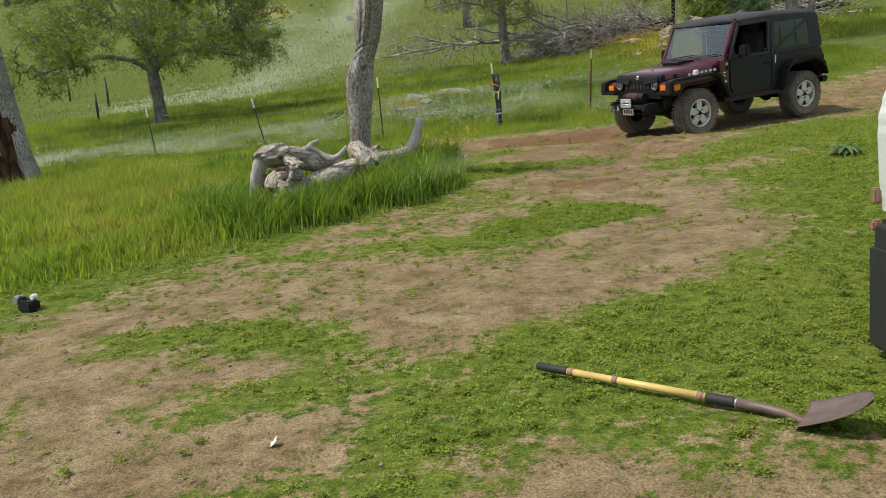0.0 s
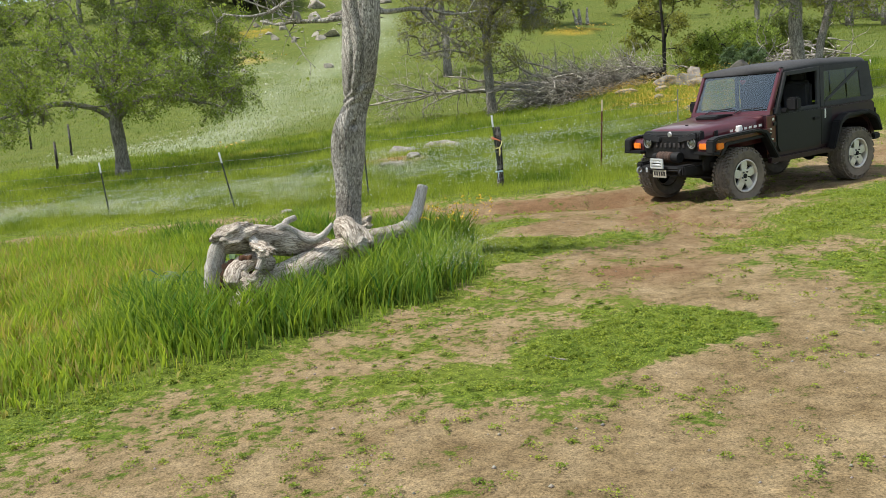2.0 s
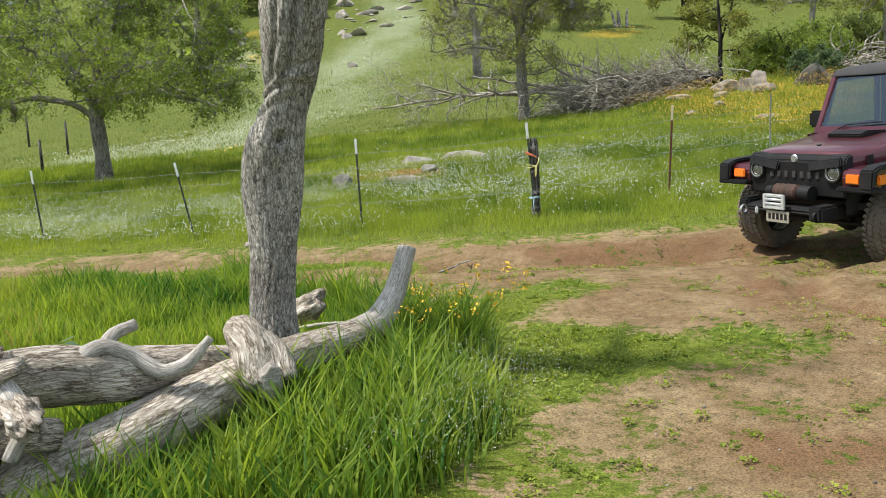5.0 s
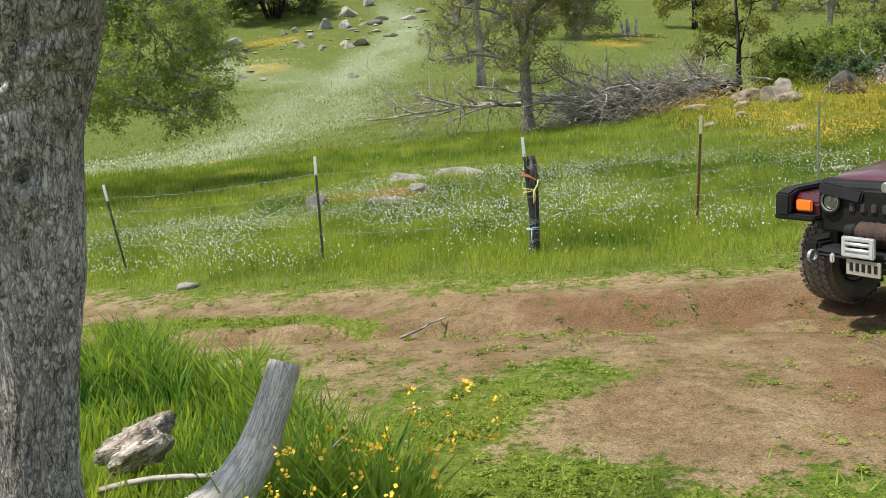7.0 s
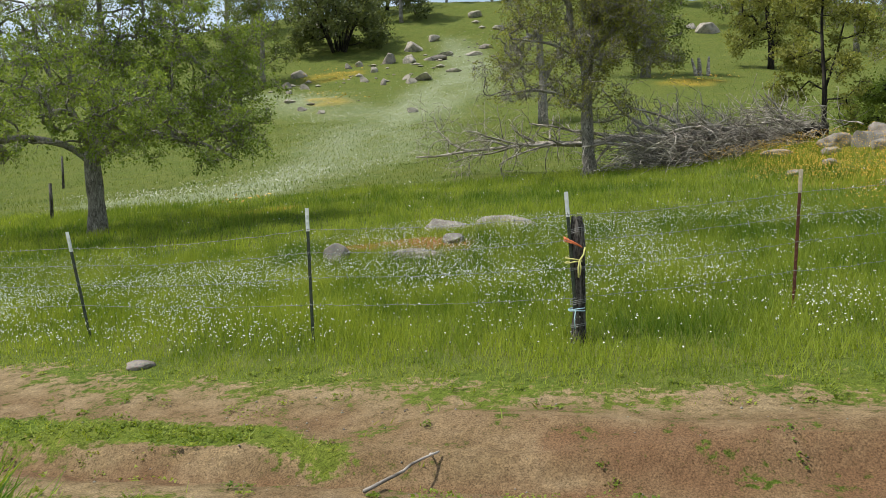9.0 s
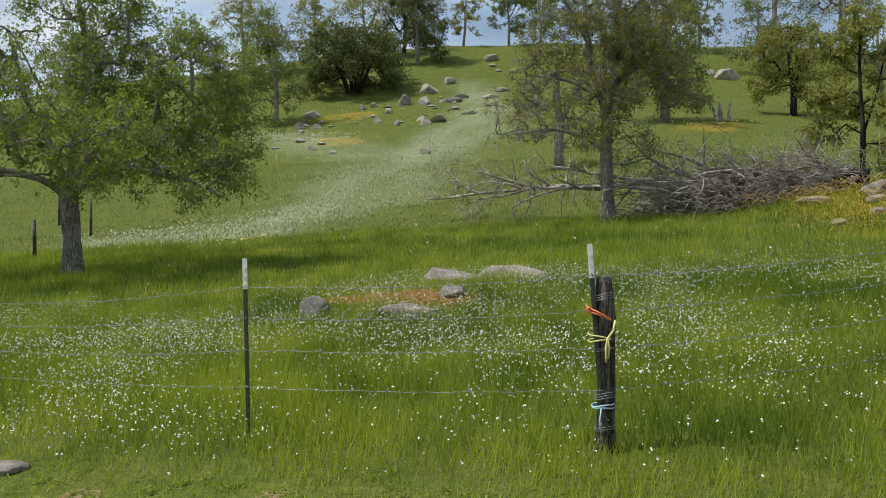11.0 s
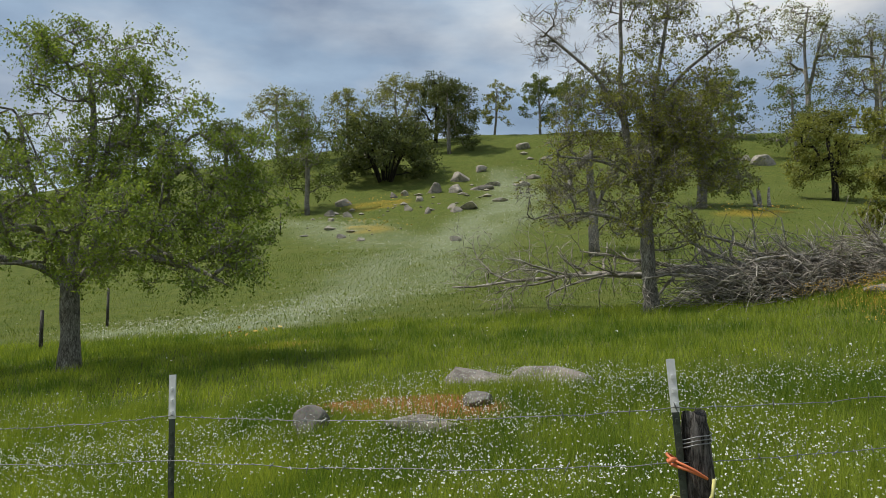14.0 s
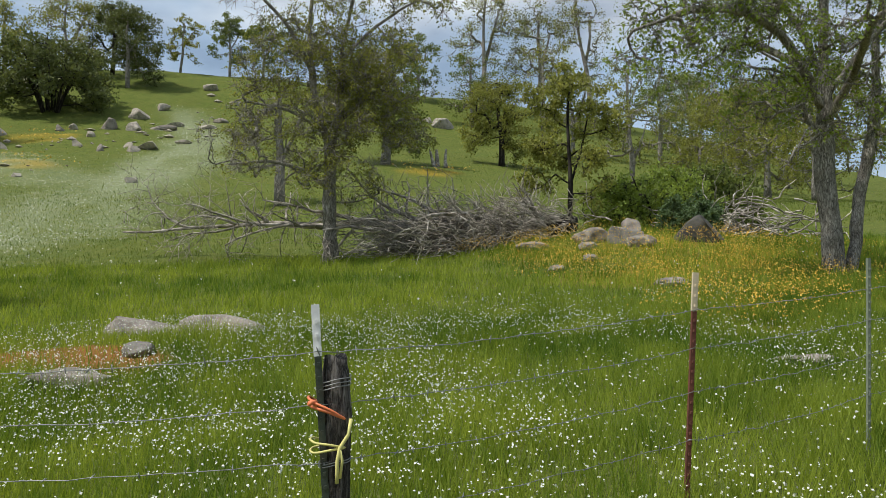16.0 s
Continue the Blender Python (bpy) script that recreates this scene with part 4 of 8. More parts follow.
OAK, EVER, GREY, SNAG = "leafy green oak on the hillside", "dark evergreen oak on the hillside", "grey-green sparse oak near the ridge", "tall half-dead tree with a sparse grey-green crown"
FAR_TREES = [
    ("oak_tree", OAK, -21.3, 85.8, 10.0, 7.2, M_LEAF_FAR, M_BARK_FAR, 0.26, 1.3, 0.2, 0.24, 4, 0.0, 0.0),
    ("oak_tree", OAK, 12.7, 75.8, 10.0, 8.6, M_LEAF_FAR, M_BARK_FAR, 0.4, 1.4, 0.2, 0.24, 5, 0.0, 0.0),
    ("oak_tree", OAK, 24.2, 81.0, 8.6, 7.0, M_LEAF_OLIVE, M_BARK_DARK, 0.3, 1.3, 0.15, 0.24, 5, 0.0, 0.0),
    ("oak_tree", EVER, -11.2, 114.5, 10.0, 8.0, M_LEAF_DARK, M_BARK_FAR, 0.3, 1.3, 0.15, 0.3, 5, 0.0, 0.0),
    ("oak_tree", GREY, -19.0, 119.0, 10.5, 9.5, M_LEAF_OLIVE, M_BARK_FAR, 0.3, 1.3, 0.12, 0.28, 4, 0.25, 0.0),
    ("oak_tree", GREY, -26.0, 120.0, 9.0, 8.0, M_LEAF_OLIVE, M_BARK_FAR, 0.28, 1.1, 0.15, 0.28, 4, 0.35, 0.0),
    ("oak_tree", GREY, -14.0, 122.0, 10.5, 8.0, M_LEAF_DARK, M_BARK_DARK, 0.3, 1.1, 0.15, 0.3, 4, 0.2, 0.0),
    ("oak_tree", GREY, -6.0, 126.0, 8.0, 5.0, M_LEAF_OLIVE, M_BARK_FAR, 0.2, 0.8, 0.2, 0.28, 3, 0.35, 0.1),
    ("oak_tree", GREY, 0.5, 126.0, 9.0, 5.5, M_LEAF_FAR, M_BARK_FAR, 0.22, 0.9, 0.2, 0.28, 4, 0.15, 0.0),
    ("oak_tree", GREY, 5.0, 127.0, 8.5, 6.5, M_LEAF_FAR, M_BARK_FAR, 0.22, 0.9, 0.2, 0.28, 4, 0.1, 0.0),
    ("oak_tree", OAK, -37.0, 104.0, 9.0, 8.0, M_LEAF_FAR, M_BARK_FAR, 0.3, 1.1, 0.2, 0.28, 4, 0.1, 0.0),
    ("oak_tree", GREY, -35.0, 117.0, 11.0, 9.0, M_LEAF_OLIVE, M_BARK_FAR, 0.3, 1.1, 0.2, 0.28, 4, 0.3, 0.0),
    ("oak_tree", OAK, -46.0, 96.0, 10.0, 9.0, M_LEAF_FAR, M_BARK_FAR, 0.3, 1.1, 0.2, 0.28, 4, 0.0, 0.0),
    ("oak_tree", GREY, 3.4, 55.8, 7.0, 6.0, M_LEAF_OLIVE, M_BARK_FAR, 0.3, 1.2, 0.2, 0.13, 5, 0.5, 0.0),
    ("burnt_tree", SNAG, 34.0, 118.0, 20.0, 10.0, M_LEAF_OLIVE, M_BARK_FAR, 0.4, 1.7, 0.35, 0.24, 3, 0.3, 0.06),
    ("burnt_tree", SNAG, 42.5, 118.0, 17.0, 10.0, M_LEAF_OLIVE, M_BARK_FAR, 0.3, 1.6, 0.3, 0.24, 3, 0.25, 0.0),
    ("burnt_tree", SNAG, 50.0, 116.0, 21.0, 9.0, M_LEAF_OLIVE, M_BARK_FAR, 0.38, 1.5, 0.35, 0.24, 3, 0.35, -0.16),
    ("oak_tree", GREY, 46.0, 99.0, 13.0, 7.0, M_LEAF_OLIVE, M_BARK_FAR, 0.25, 0.8, 0.3, 0.22, 3, 0.55, 0.05),
    ("oak_tree", OAK, 34.0, 62.0, 8.5, 8.0, M_LEAF_OLIVE, M_BARK_FAR, 0.3, 1.3, 0.12, 0.2, 5, 0.0, 0.0),
    ("oak_tree", GREY, 42.0, 72.0, 9.0, 8.0, M_LEAF_OLIVE, M_BARK_FAR, 0.3, 1.2, 0.15, 0.22, 4, 0.1, 0.0),
    ("oak_tree", GREY, 30.0, 48.0, 7.5, 7.5, M_LEAF_OLIVE, M_BARK_FAR, 0.28, 1.2, 0.15, 0.17, 5, 0.1, 0.0),
    ("oak_tree", GREY, 60.0, 108.0, 11.0, 10.0, M_LEAF_OLIVE, M_BARK_FAR, 0.3, 1.2, 0.15, 0.28, 4, 0.15, 0.0),
    ("oak_tree", GREY, 72.0, 112.0, 11.0, 10.0, M_LEAF_DARK, M_BARK_FAR, 0.3, 1.2, 0.15, 0.28, 4, 0.1, 0.0),
    ("oak_tree", OAK, 52.0, 84.0, 9.0, 9.0, M_LEAF_FAR, M_BARK_FAR, 0.3, 1.2, 0.15, 0.25, 4, 0.0, 0.0),
    ("oak_tree", GREY, 24.5, 116.0, 9.0, 6.0, M_LEAF_FAR, M_BARK_FAR, 0.25, 0.9, 0.2, 0.26, 4, 0.2, 0.0),
    ("oak_tree", GREY, 36.0, 92.0, 10.0, 8.0, M_LEAF_OLIVE, M_BARK_FAR, 0.28, 1.1, 0.15, 0.26, 4, 0.50, 0.0),
    ("oak_tree", GREY, 29.0, 106.0, 10.0, 8.0, M_LEAF_FAR, M_BARK_FAR, 0.28, 1.0, 0.15, 0.28, 4, 0.50, 0.0),
    ("oak_tree", OAK, 44.0, 88.0, 11.0, 9.0, M_LEAF_FAR, M_BARK_FAR, 0.28, 1.2, 0.12, 0.26, 4, 0.35, 0.0),
    ("oak_tree", GREY, 39.0, 108.0, 12.0, 9.0, M_LEAF_OLIVE, M_BARK_FAR, 0.28, 1.0, 0.15, 0.28, 4, 0.60, 0.05),
    ("oak_tree", GREY, 55.0, 100.0, 12.0, 10.0, M_LEAF_FAR, M_BARK_FAR, 0.3, 1.1, 0.12, 0.28, 4, 0.45, 0.0),
    ("oak_tree", OAK, 33.0, 56.0, 7.0, 7.0, M_LEAF_OLIVE, M_BARK_FAR, 0.26, 1.2, 0.1, 0.18, 5, 0.35, 0.0),
    ("oak_tree", OAK, 46.0, 66.0, 9.0, 9.0, M_LEAF_OLIVE, M_BARK_FAR, 0.28, 1.2, 0.1, 0.22, 4, 0.30, 0.0),
    ("oak_tree", GREY, 65.0, 92.0, 12.0, 11.0, M_LEAF_FAR, M_BARK_FAR, 0.3, 1.2, 0.1, 0.28, 4, 0.35, 0.0),
    ("oak_tree", GREY, 27.0, 62.0, 6.5, 6.0, M_LEAF_OLIVE, M_BARK_FAR, 0.22, 1.0, 0.12, 0.18, 4, 0.60, 0.0),
    ("oak_tree", GREY, -52.0, 110.0, 11.0, 10.0, M_LEAF_FAR, M_BARK_FAR, 0.3, 1.1, 0.15, 0.28, 4, 0.35, 0.0),
    ("oak_tree", GREY, -30.0, 112.0, 9.0, 8.0, M_LEAF_FAR, M_BARK_FAR, 0.28, 1.1, 0.15, 0.28, 4, 0.45, 0.0),
    ("young_oak", "narrow young oak behind the fallen trunk's butt", 11.2, 36.2, 5.6, 3.3, M_LEAF_OLIVE, M_BARK_DARK, 0.09, 1.3, 0.08, 0.13, 4, 0.05, 0.0),
]
for k, (nm, lb, x, y, h, w, lf, bk, tr, cover, bottom, leaf, twigs, bare, lean) in enumerate(FAR_TREES):
    hill_tree(nm, lb, x, y, h, w, 100 + k, lf, bk, tr, cover, bottom, leaf, twigs, bare, lean)


def shrub(name, label, x, y, w, h, seed, leaves, leaf=0.12, stems=9, bare=0.0, category="shrub"):
    """A bush of many stems from the ground."""
    rg = rnd(seed)
    lines, lobes = [], [(0, 0, h * 0.6, w * 0.3, w * 0.3, h * 0.34, 1)]
    for k in range(stems):
        a = 6.283 * (k + 0.6 * rg.rand()) / stems
        ca, sa, r = math.cos(a), math.sin(a), w * (0.24 + 0.12 * rg.rand())
        top = h * (0.45 + 0.4 * rg.rand())
        lines.append([(0.06 * w * ca, 0.06 * w * sa, -0.1), (0.5 * r * ca, 0.5 * r * sa, top * 0.55), (r * ca, r * sa, top)])
        lobes.append((r * ca, r * sa, top * 0.8, w * 0.2, w * 0.2, h * 0.24, 1))
        lobes.append((1.2 * r * ca, 1.2 * r * sa, h * 0.24, w * 0.16, w * 0.16, h * 0.2, 1))
    return grown(name, label, category, x, y, seed, lines, lobes, 380, 0.018 * h + 0.01, (4, w * 0.022, leaf * 0.8), (6, w * 0.075), M_BARK_DARK, leaves, bare, step=h * 0.1, wild=0.2, low=0.12, clump=w * 0.07)


shrub("evergreen_oak", "broad dark evergreen oak with branches to the ground", -17.0, 101.5, 11.5, 8.5, 301, M_LEAF_DARK, 0.36, 16, category="tree")
shrub("shrub", "dense green shrub beside the boulders", 14.6, 37.2, 4.4, 2.5, 302, M_LEAF, 0.12, 12)
shrub("shrub", "low grey-green shrub among the rocks", 12.6, 31.6, 1.6, 1.2, 303, M_WEED, 0.07, 8)
shrub("shrub", "straggling shrub behind the rocks", 17.5, 38.5, 4.0, 2.6, 304, M_LEAF_FAR, 0.13, 10)


# near oak beside the old log
def near_oak():
    rg = rnd(7)
    x, y = -0.809, 10.014
    z = float(height(x, y))
    root = tagged(new("oak_tree"), "grey furrowed oak trunk beside the fallen log", "tree")
    root.location = (x, y, z)
    # the stem swells, kinks to one side above breast height and thickens under its fork
    n = 190
    h = np.linspace(-0.1, 2.7, n)
    soften = lambda v: np.convolve(np.pad(v, 5, mode="edge"), np.hanning(11) / np.hanning(11).sum(), mode="valid")
    HT = [-0.1, 0.15, 0.3, 0.45, 0.7, 0.92, 1.05, 1.23, 1.36, 1.46, 1.61, 1.78, 1.93, 2.15, 2.7]
    cx = soften(np.interp(h, HT, [-0.03, -0.02, -0.015, -0.01, 0.015, 0.036, 0.048, 0.073, 0.10, 0.147, 0.205, 0.236, 0.255, 0.29, 0.33]))
    cy = soften(np.interp(h, HT, [0, 0, 0, 0, 0, -0.005, -0.02, -0.05, -0.075, -0.10, -0.13, -0.165, -0.19, -0.21, -0.24]))
    r = soften(np.interp(h, HT, [0.165, 0.137, 0.126, 0.12, 0.119, 0.14, 0.158, 0.16, 0.147, 0.124, 0.135, 0.156, 0.167, 0.176, 0.18])) - 0.007
    sides = 120
    a = np.linspace(0, 2 * math.pi, sides, endpoint=False)
    A, H = np.meshgrid(a, h)
    swell = 1 + 0.05 * np.sin(A * 2 + H * 1.3) + 0.035 * np.sin(A * 5 + 3 * H) + 0.05 * np.exp(-((H - 1.5) / 0.25) ** 2) * np.sin(A * 3 + 1)
    crack = fbm(A * 9 + 1.2 * fbm(A * 3, H * 4, 80), H * 7.0, 81, 3)
    R = r[:, None] * swell + 0.013 * (np.abs(crack - 0.5) * 2) ** 0.7
    # a hollow, a burl and the folds round them
    for ka, kh, ks, kr in ((5.12, 1.32, 0.035, -0.075), (5.12, 1.27, 0.07, 0.018), (4.98, 1.60, 0.05, 0.035), (5.5, 1.58, 0.03, -0.02), (5.15, 1.12, 0.06, -0.012)):
        R = R + kr * np.exp(-((((A - ka) * r[:, None]) ** 2 + (H - kh) ** 2) / ks ** 2) * 1.3)
    for fold, wide, deep in ((1.545 + 0.05 * np.sin(A - 3.6), 0.022, 0.024), (1.46 + 0.07 * np.sin(A - 3.9), 0.02, 0.012), (1.64 + 0.06 * np.sin(A - 4.3), 0.018, 0.014)):
        R = R - deep * np.exp(-(((H - fold) / wide) ** 2)) * (np.abs(A - 4.7) < 2.0)
    rib = 4.35 + 0.25 * np.sin((H - 1.6) * 5)
    up = np.clip((H - 1.6) / 0.1, 0, 1)
    R = R + up * (0.022 * np.exp(-(((A - rib) / 0.16) ** 2)) - 0.03 * np.exp(-(((A - rib - 0.33) / 0.1) ** 2)) - 0.02 * np.exp(-(((A - rib + 0.32) / 0.1) ** 2)))
    V = np.stack([cx[:, None] + R * np.cos(A), cy[:, None] + R * np.sin(A), H], -1)
    i = np.arange(n - 1)[:, None] * sides
    j = np.arange(sides)[None]
    Q = np.stack([i + j, i + (j + 1) % sides, i + sides + (j + 1) % sides, i + sides + j], -1).reshape(-1, 4)
    top = np.array([cx[-1], cy[-1], h[-1]])
    lines, thin, ends = [], [], []
    forks = [((-0.3, 0.1, 1), 1.3, 0.10), ((0.4, 0.15, 1), 1.2, 0.09)]
    arms = [limb(rg, top - (0, 0, 0.2), d, ln, rr, rr * 0.3, 9, 0.16, 0.2) for d, ln, rr in forks]
    arms += [limb(rg, (cx[-16] + s * 0.12, cy[-16], hh), d, ln, rr, rr * 0.25, 9, 0.2, rise) for s, hh, d, ln, rr, rise in
             ((1, 2.35, (0.95, 0.15, 0.12), 1.0, 0.03, -0.1), (-1, 2.3, (-0.95, 0.1, 0.2), 1.2, 0.03, 0.0), (1, 2.6, (0.95, 0.1, 0.3), 1.2, 0.03, 0.1), (-1, 2.6, (-0.9, 0.1, 0.3), 1.2, 0.03, 0.0))]
    for p, rr in arms:
        lines.append((p, rr))
        for b in branch_out(rg, p, rr, 5, 0.6, 0.7, 0.3, 0.25, 0.1):
            lines.append(b)
            for t in branch_out(rg, *b, 4, 0.65, 0.3, 0.2, 0.3, -0.1, 0.5, 4):
                thin.append(t)
                ends += [t[0][2], t[0][-1]]
    v1, q1, t1 = tubes(lines, 7)
    v2, q2, t2 = tubes(thin, 3)
    k0, k1 = n * sides, n * sides + len(v1)
    part("trunk", mesh_np("trunk", np.concatenate([V.reshape(-1, 3), v1, v2]), np.concatenate([Q, q1 + k0, q2 + k1]), np.concatenate([t1 + k0, t2 + k1]), M_BARK), None, root)
    part("crown", leaf_mesh(rg, "crown", ends, 2, 0.06, 0.028, M_LEAF), None, root)


near_oak()


# hollow fire-scarred trunk at the edge of the yard
def scarred_trunk():
    x, y = -6.95, 13.6
    root = tagged(new("scarred_tree"), "old leaning tree trunk with a hollow rust-brown fire scar", "tree")
    root.location = (x, y, float(height(x, y)))
    n, sides = 130, 160
    h = np.linspace(-0.15, 4.2, n)
    a = np.linspace(0, 2 * math.pi, sides, endpoint=False)
    A, H = np.meshgrid(a, h)
    r = 0.36 + 0.26 * np.exp(-(H + 0.1) / 0.5) - 0.02 * H
    R = r * (1 + 0.07 * np.sin(3 * A + H) + 0.10 * (fbm(A * 5, H * 2, 91) - 0.5)) - 0.16 * np.exp(-(((A - 5.3) / 0.5) ** 2)) * np.clip((1.75 - H) / 0.4, 0, 1)
    V = np.stack([R * np.cos(A) - 0.05 * H, R * np.sin(A), H], -1).reshape(-1, 3)
    i = np.arange(n - 1)[:, None] * sides
    j = np.arange(sides)[None]
    Q = np.stack([i + j, i + (j + 1) % sides, i + sides + (j + 1) % sides, i + sides + j], -1).reshape(-1, 4)
    rg = rnd(93)
    top = np.array([-0.2, 0, 4.1])
    arms = [limb(rg, top - (0, 0, 0.3), d, 1.4, 0.14, 0.05, 8, 0.2, 0.2) for d in ((-0.6, 0.2, 1), (-0.2, 0.5, 1), (0, -0.4, 1))]
    lines, ends = list(arms) + [(np.array([(-0.2, 0, 4.0), (-0.21, 0, 4.2), (-0.22, 0.02, 4.4)]), np.array([0.31, 0.27, 0.13]))], []
    for p, rr in arms:
        for b in branch_out(rg, p, rr, 4, 0.6, 0.5, 0.3, 0.25, 0.0):
            lines.append(b)
            ends += list(b[0][2:])
    v1, q1, t1 = tubes(lines, 6)
    part("trunk", mesh_np("trunk", np.concatenate([V, v1]), np.concatenate([Q, q1 + len(V)]), t1 + len(V), M_BARK), None, root)
    s = (np.abs(A - 5.3) + 0.9 * (fbm(A * 3, H * 2.5, 97) - 0.5) + 0.3 * (fbm(A * 12, H * 9, 98) - 0.5) < 0.55 * np.clip((1.75 - H) / 0.5, 0, 1))
    S = np.stack([(R + 0.012) * np.cos(A) - 0.05 * H, (R + 0.012) * np.sin(A), H], -1).reshape(-1, 3)
    keep = s.ravel()[Q].all(1)
    part("scar", mesh_np("scar", S, Q[keep], mat=M_SCAR), None, root, "rust-brown charred hollow")
    part("crown", leaf_mesh(rg, "crown", ends, 2, 0.12, 0.07, M_LEAF), None, root)


M_SCAR = woody("scar_wood", (0.03, 0.018, 0.012), (0.10, 0.05, 0.028), (0.2, 0.11, 0.065), 6.0, (1, 1, 0.4), 0.9)
scarred_trunk()


# ---------------------------------------------------------------- grass and flowers
def blades(name, label, x, y, h, width, mat, seed, lean=0.35, segs=2, tint=None, category="grass"):
    """Every blade a bent tapering sheet of its own, rooted on the ground."""
    rg = rnd(seed)
    n = len(x)
    z = height(x, y)
    a, b = rg.rand(n) * 2 * math.pi, rg.rand(n) * 2 * math.pi
    lx, ly = np.cos(b) * lean * h * (0.3 + rg.rand(n)), np.sin(b) * lean * h * (0.3 + rg.rand(n))
    wx, wy = np.cos(a) * width * 0.5, np.sin(a) * width * 0.5
    p = np.stack([x, y, z - 0.01], -1)
    w = np.stack([wx, wy, 0 * wx], -1)
    mid = p + np.stack([lx * 0.3, ly * 0.3, h * 0.6], -1)
    tip = p + np.stack([lx, ly, h], -1)
    if segs == 2:
        v = np.stack([p - w * 0.8, p + w * 0.8, mid + w, mid - w, tip], 1)
        k = np.arange(n)[:, None] * 5
        q, t = k + [0, 1, 2, 3], k + [3, 2, 4]
        rep = 5
    else:
        v = np.stack([p - w, p + w, tip], 1)
        q, t, rep = None, np.arange(n * 3).reshape(-1, 3), 3
    tint = rg.rand(n) if tint is None else tint
    me = mesh_np(name, v, q, t, mat, {"tint": np.repeat(np.clip(tint, 0, 1), rep)})
    return tagged(new(name, me), label, category, kind="stuff")


def scatter(seed, n, x0, x1, y0, y1, keep):
    """Random places in a rectangle, kept with the chance that keep(x, y) gives."""
    rg = rnd(seed)
    x, y = x0 + (x1 - x0) * rg.rand(n), y0 + (y1 - y0) * rg.rand(n)
    ok = rg.rand(n) < keep(x, y)
    return x[ok], y[ok]


def clumped(x, y, s, seed):
    return np.clip(1.9 * (fbm(x * s, y * s, seed) - 0.22), 0, 1)


# rank grass round the log
ax, ay = scatter(401, 270000, -13, 0.9, 5.4, 14.2, lambda x, y: np.clip(tall_plan(x, y) * 1.8, 0, 1) * (1 - 0.6 * np.clip(2 * capsule(x, y, [(-1.75, 7.75, 0.4), (-1.3, 8.1, 0.4), (-0.9, 8.75, 0.25)]), 0, 1)) * (0.35 + 0.65 * clumped(x, y, 2.2, 71)) * np.clip(1.25 - 0.09 * np.abs(x), 0.3, 1) * np.clip((x + 13) / 3, 0, 1))
lush = np.clip(capsule(ax, ay, [(-1.8, 8.2, 0.9), (-0.8, 8.9, 1.1), (0.1, 10.2, 0.9), (-0.5, 12.4, 0.9), (-3.0, 13.0, 0.8)]) * 1.6, 0, 1)
ah = (0.04 + 0.25 * tall_plan(ax, ay) * (0.15 + 1.25 * fbm(ax * 2.3, ay * 2.3, 72) ** 1.3) + 0.11 * lush + 0.16 * np.clip((-2.5 - ax) / 2, 0, 1) * np.clip((ay - 10.5) / 2, 0, 1)) * (0.65 + 0.6 * rnd(402).rand(len(ax)))
yellowing = 0.35 * np.clip(fbm(ax * 0.6, ay * 0.6, 73) * 2 - 0.6, 0, 1)
blades("tall_grass", "rank bright green grass round the old log", ax, ay, ah, (0.008 + 0.008 * rnd(403).rand(len(ax))) * (1 + 0.08 * np.abs(ax)), M_LUSH, 404, 0.38, segs=2,
       tint=np.clip(0.30 + 0.62 * rnd(405).rand(len(ax)) + 0.5 * (fbm(ax * 3.1, ay * 3.1, 74) - 0.5) + yellowing - 0.5 * lush + 0.12 * (rnd(409).rand(len(ax)) < 0.05), 0, 1))
ax, ay = scatter(406, 60000, -30, -8, 6, 17, lambda x, y: np.clip((-8 - x) / 3, 0, 1) * tall_plan(x, y))
blades("tall_grass", "green meadow grass at the edge of the yard", ax, ay, 0.3 * (0.6 + 0.6 * rnd(407).rand(len(ax))), 0.018, M_LUSH, 408, 0.5, 1)

# long broad blades in tufts hard by the log
gx0, gy0 = scatter(411, 2300, -2.7, 0.75, 7.4, 13.4, lambda x, y: np.clip(1.3 * capsule(x, y, [(-2.3, 8.6, 0.5), (-1.5, 7.9, 0.55), (-0.7, 8.6, 0.5), (0.1, 9.3, 0.6), (0.2, 10.6, 0.5), (-0.3, 12.2, 0.6), (-1.6, 12.8, 0.7)]), 0, 1) * (tall_plan(x, y) > 0.15))
rg = rnd(412)
k = rg.randint(14, 34, len(gx0))
bx, by = np.repeat(gx0, k) + rg.normal(0, 0.05, k.sum()), np.repeat(gy0, k) + rg.normal(0, 0.05, k.sum())
blades("tall_grass", "long broad-bladed grass tufts against the log", bx, by, (0.26 + 0.22 * np.repeat(rg.rand(len(gx0)), k)) * np.where((by < 8.9) & (bx < -0.35), 0.9, np.where((bx > 0.0) & (by < 9.9), 0.75, 1.05)) * (0.55 + 0.5 * rg.rand(len(bx))), 0.009 + 0.010 * rg.rand(len(bx)), M_LUSH, 413, 0.55, 2,
       tint=np.repeat(0.02 + 0.45 * rg.rand(len(gx0)), k) + 0.5 * rg.rand(len(bx)) ** 1.5)

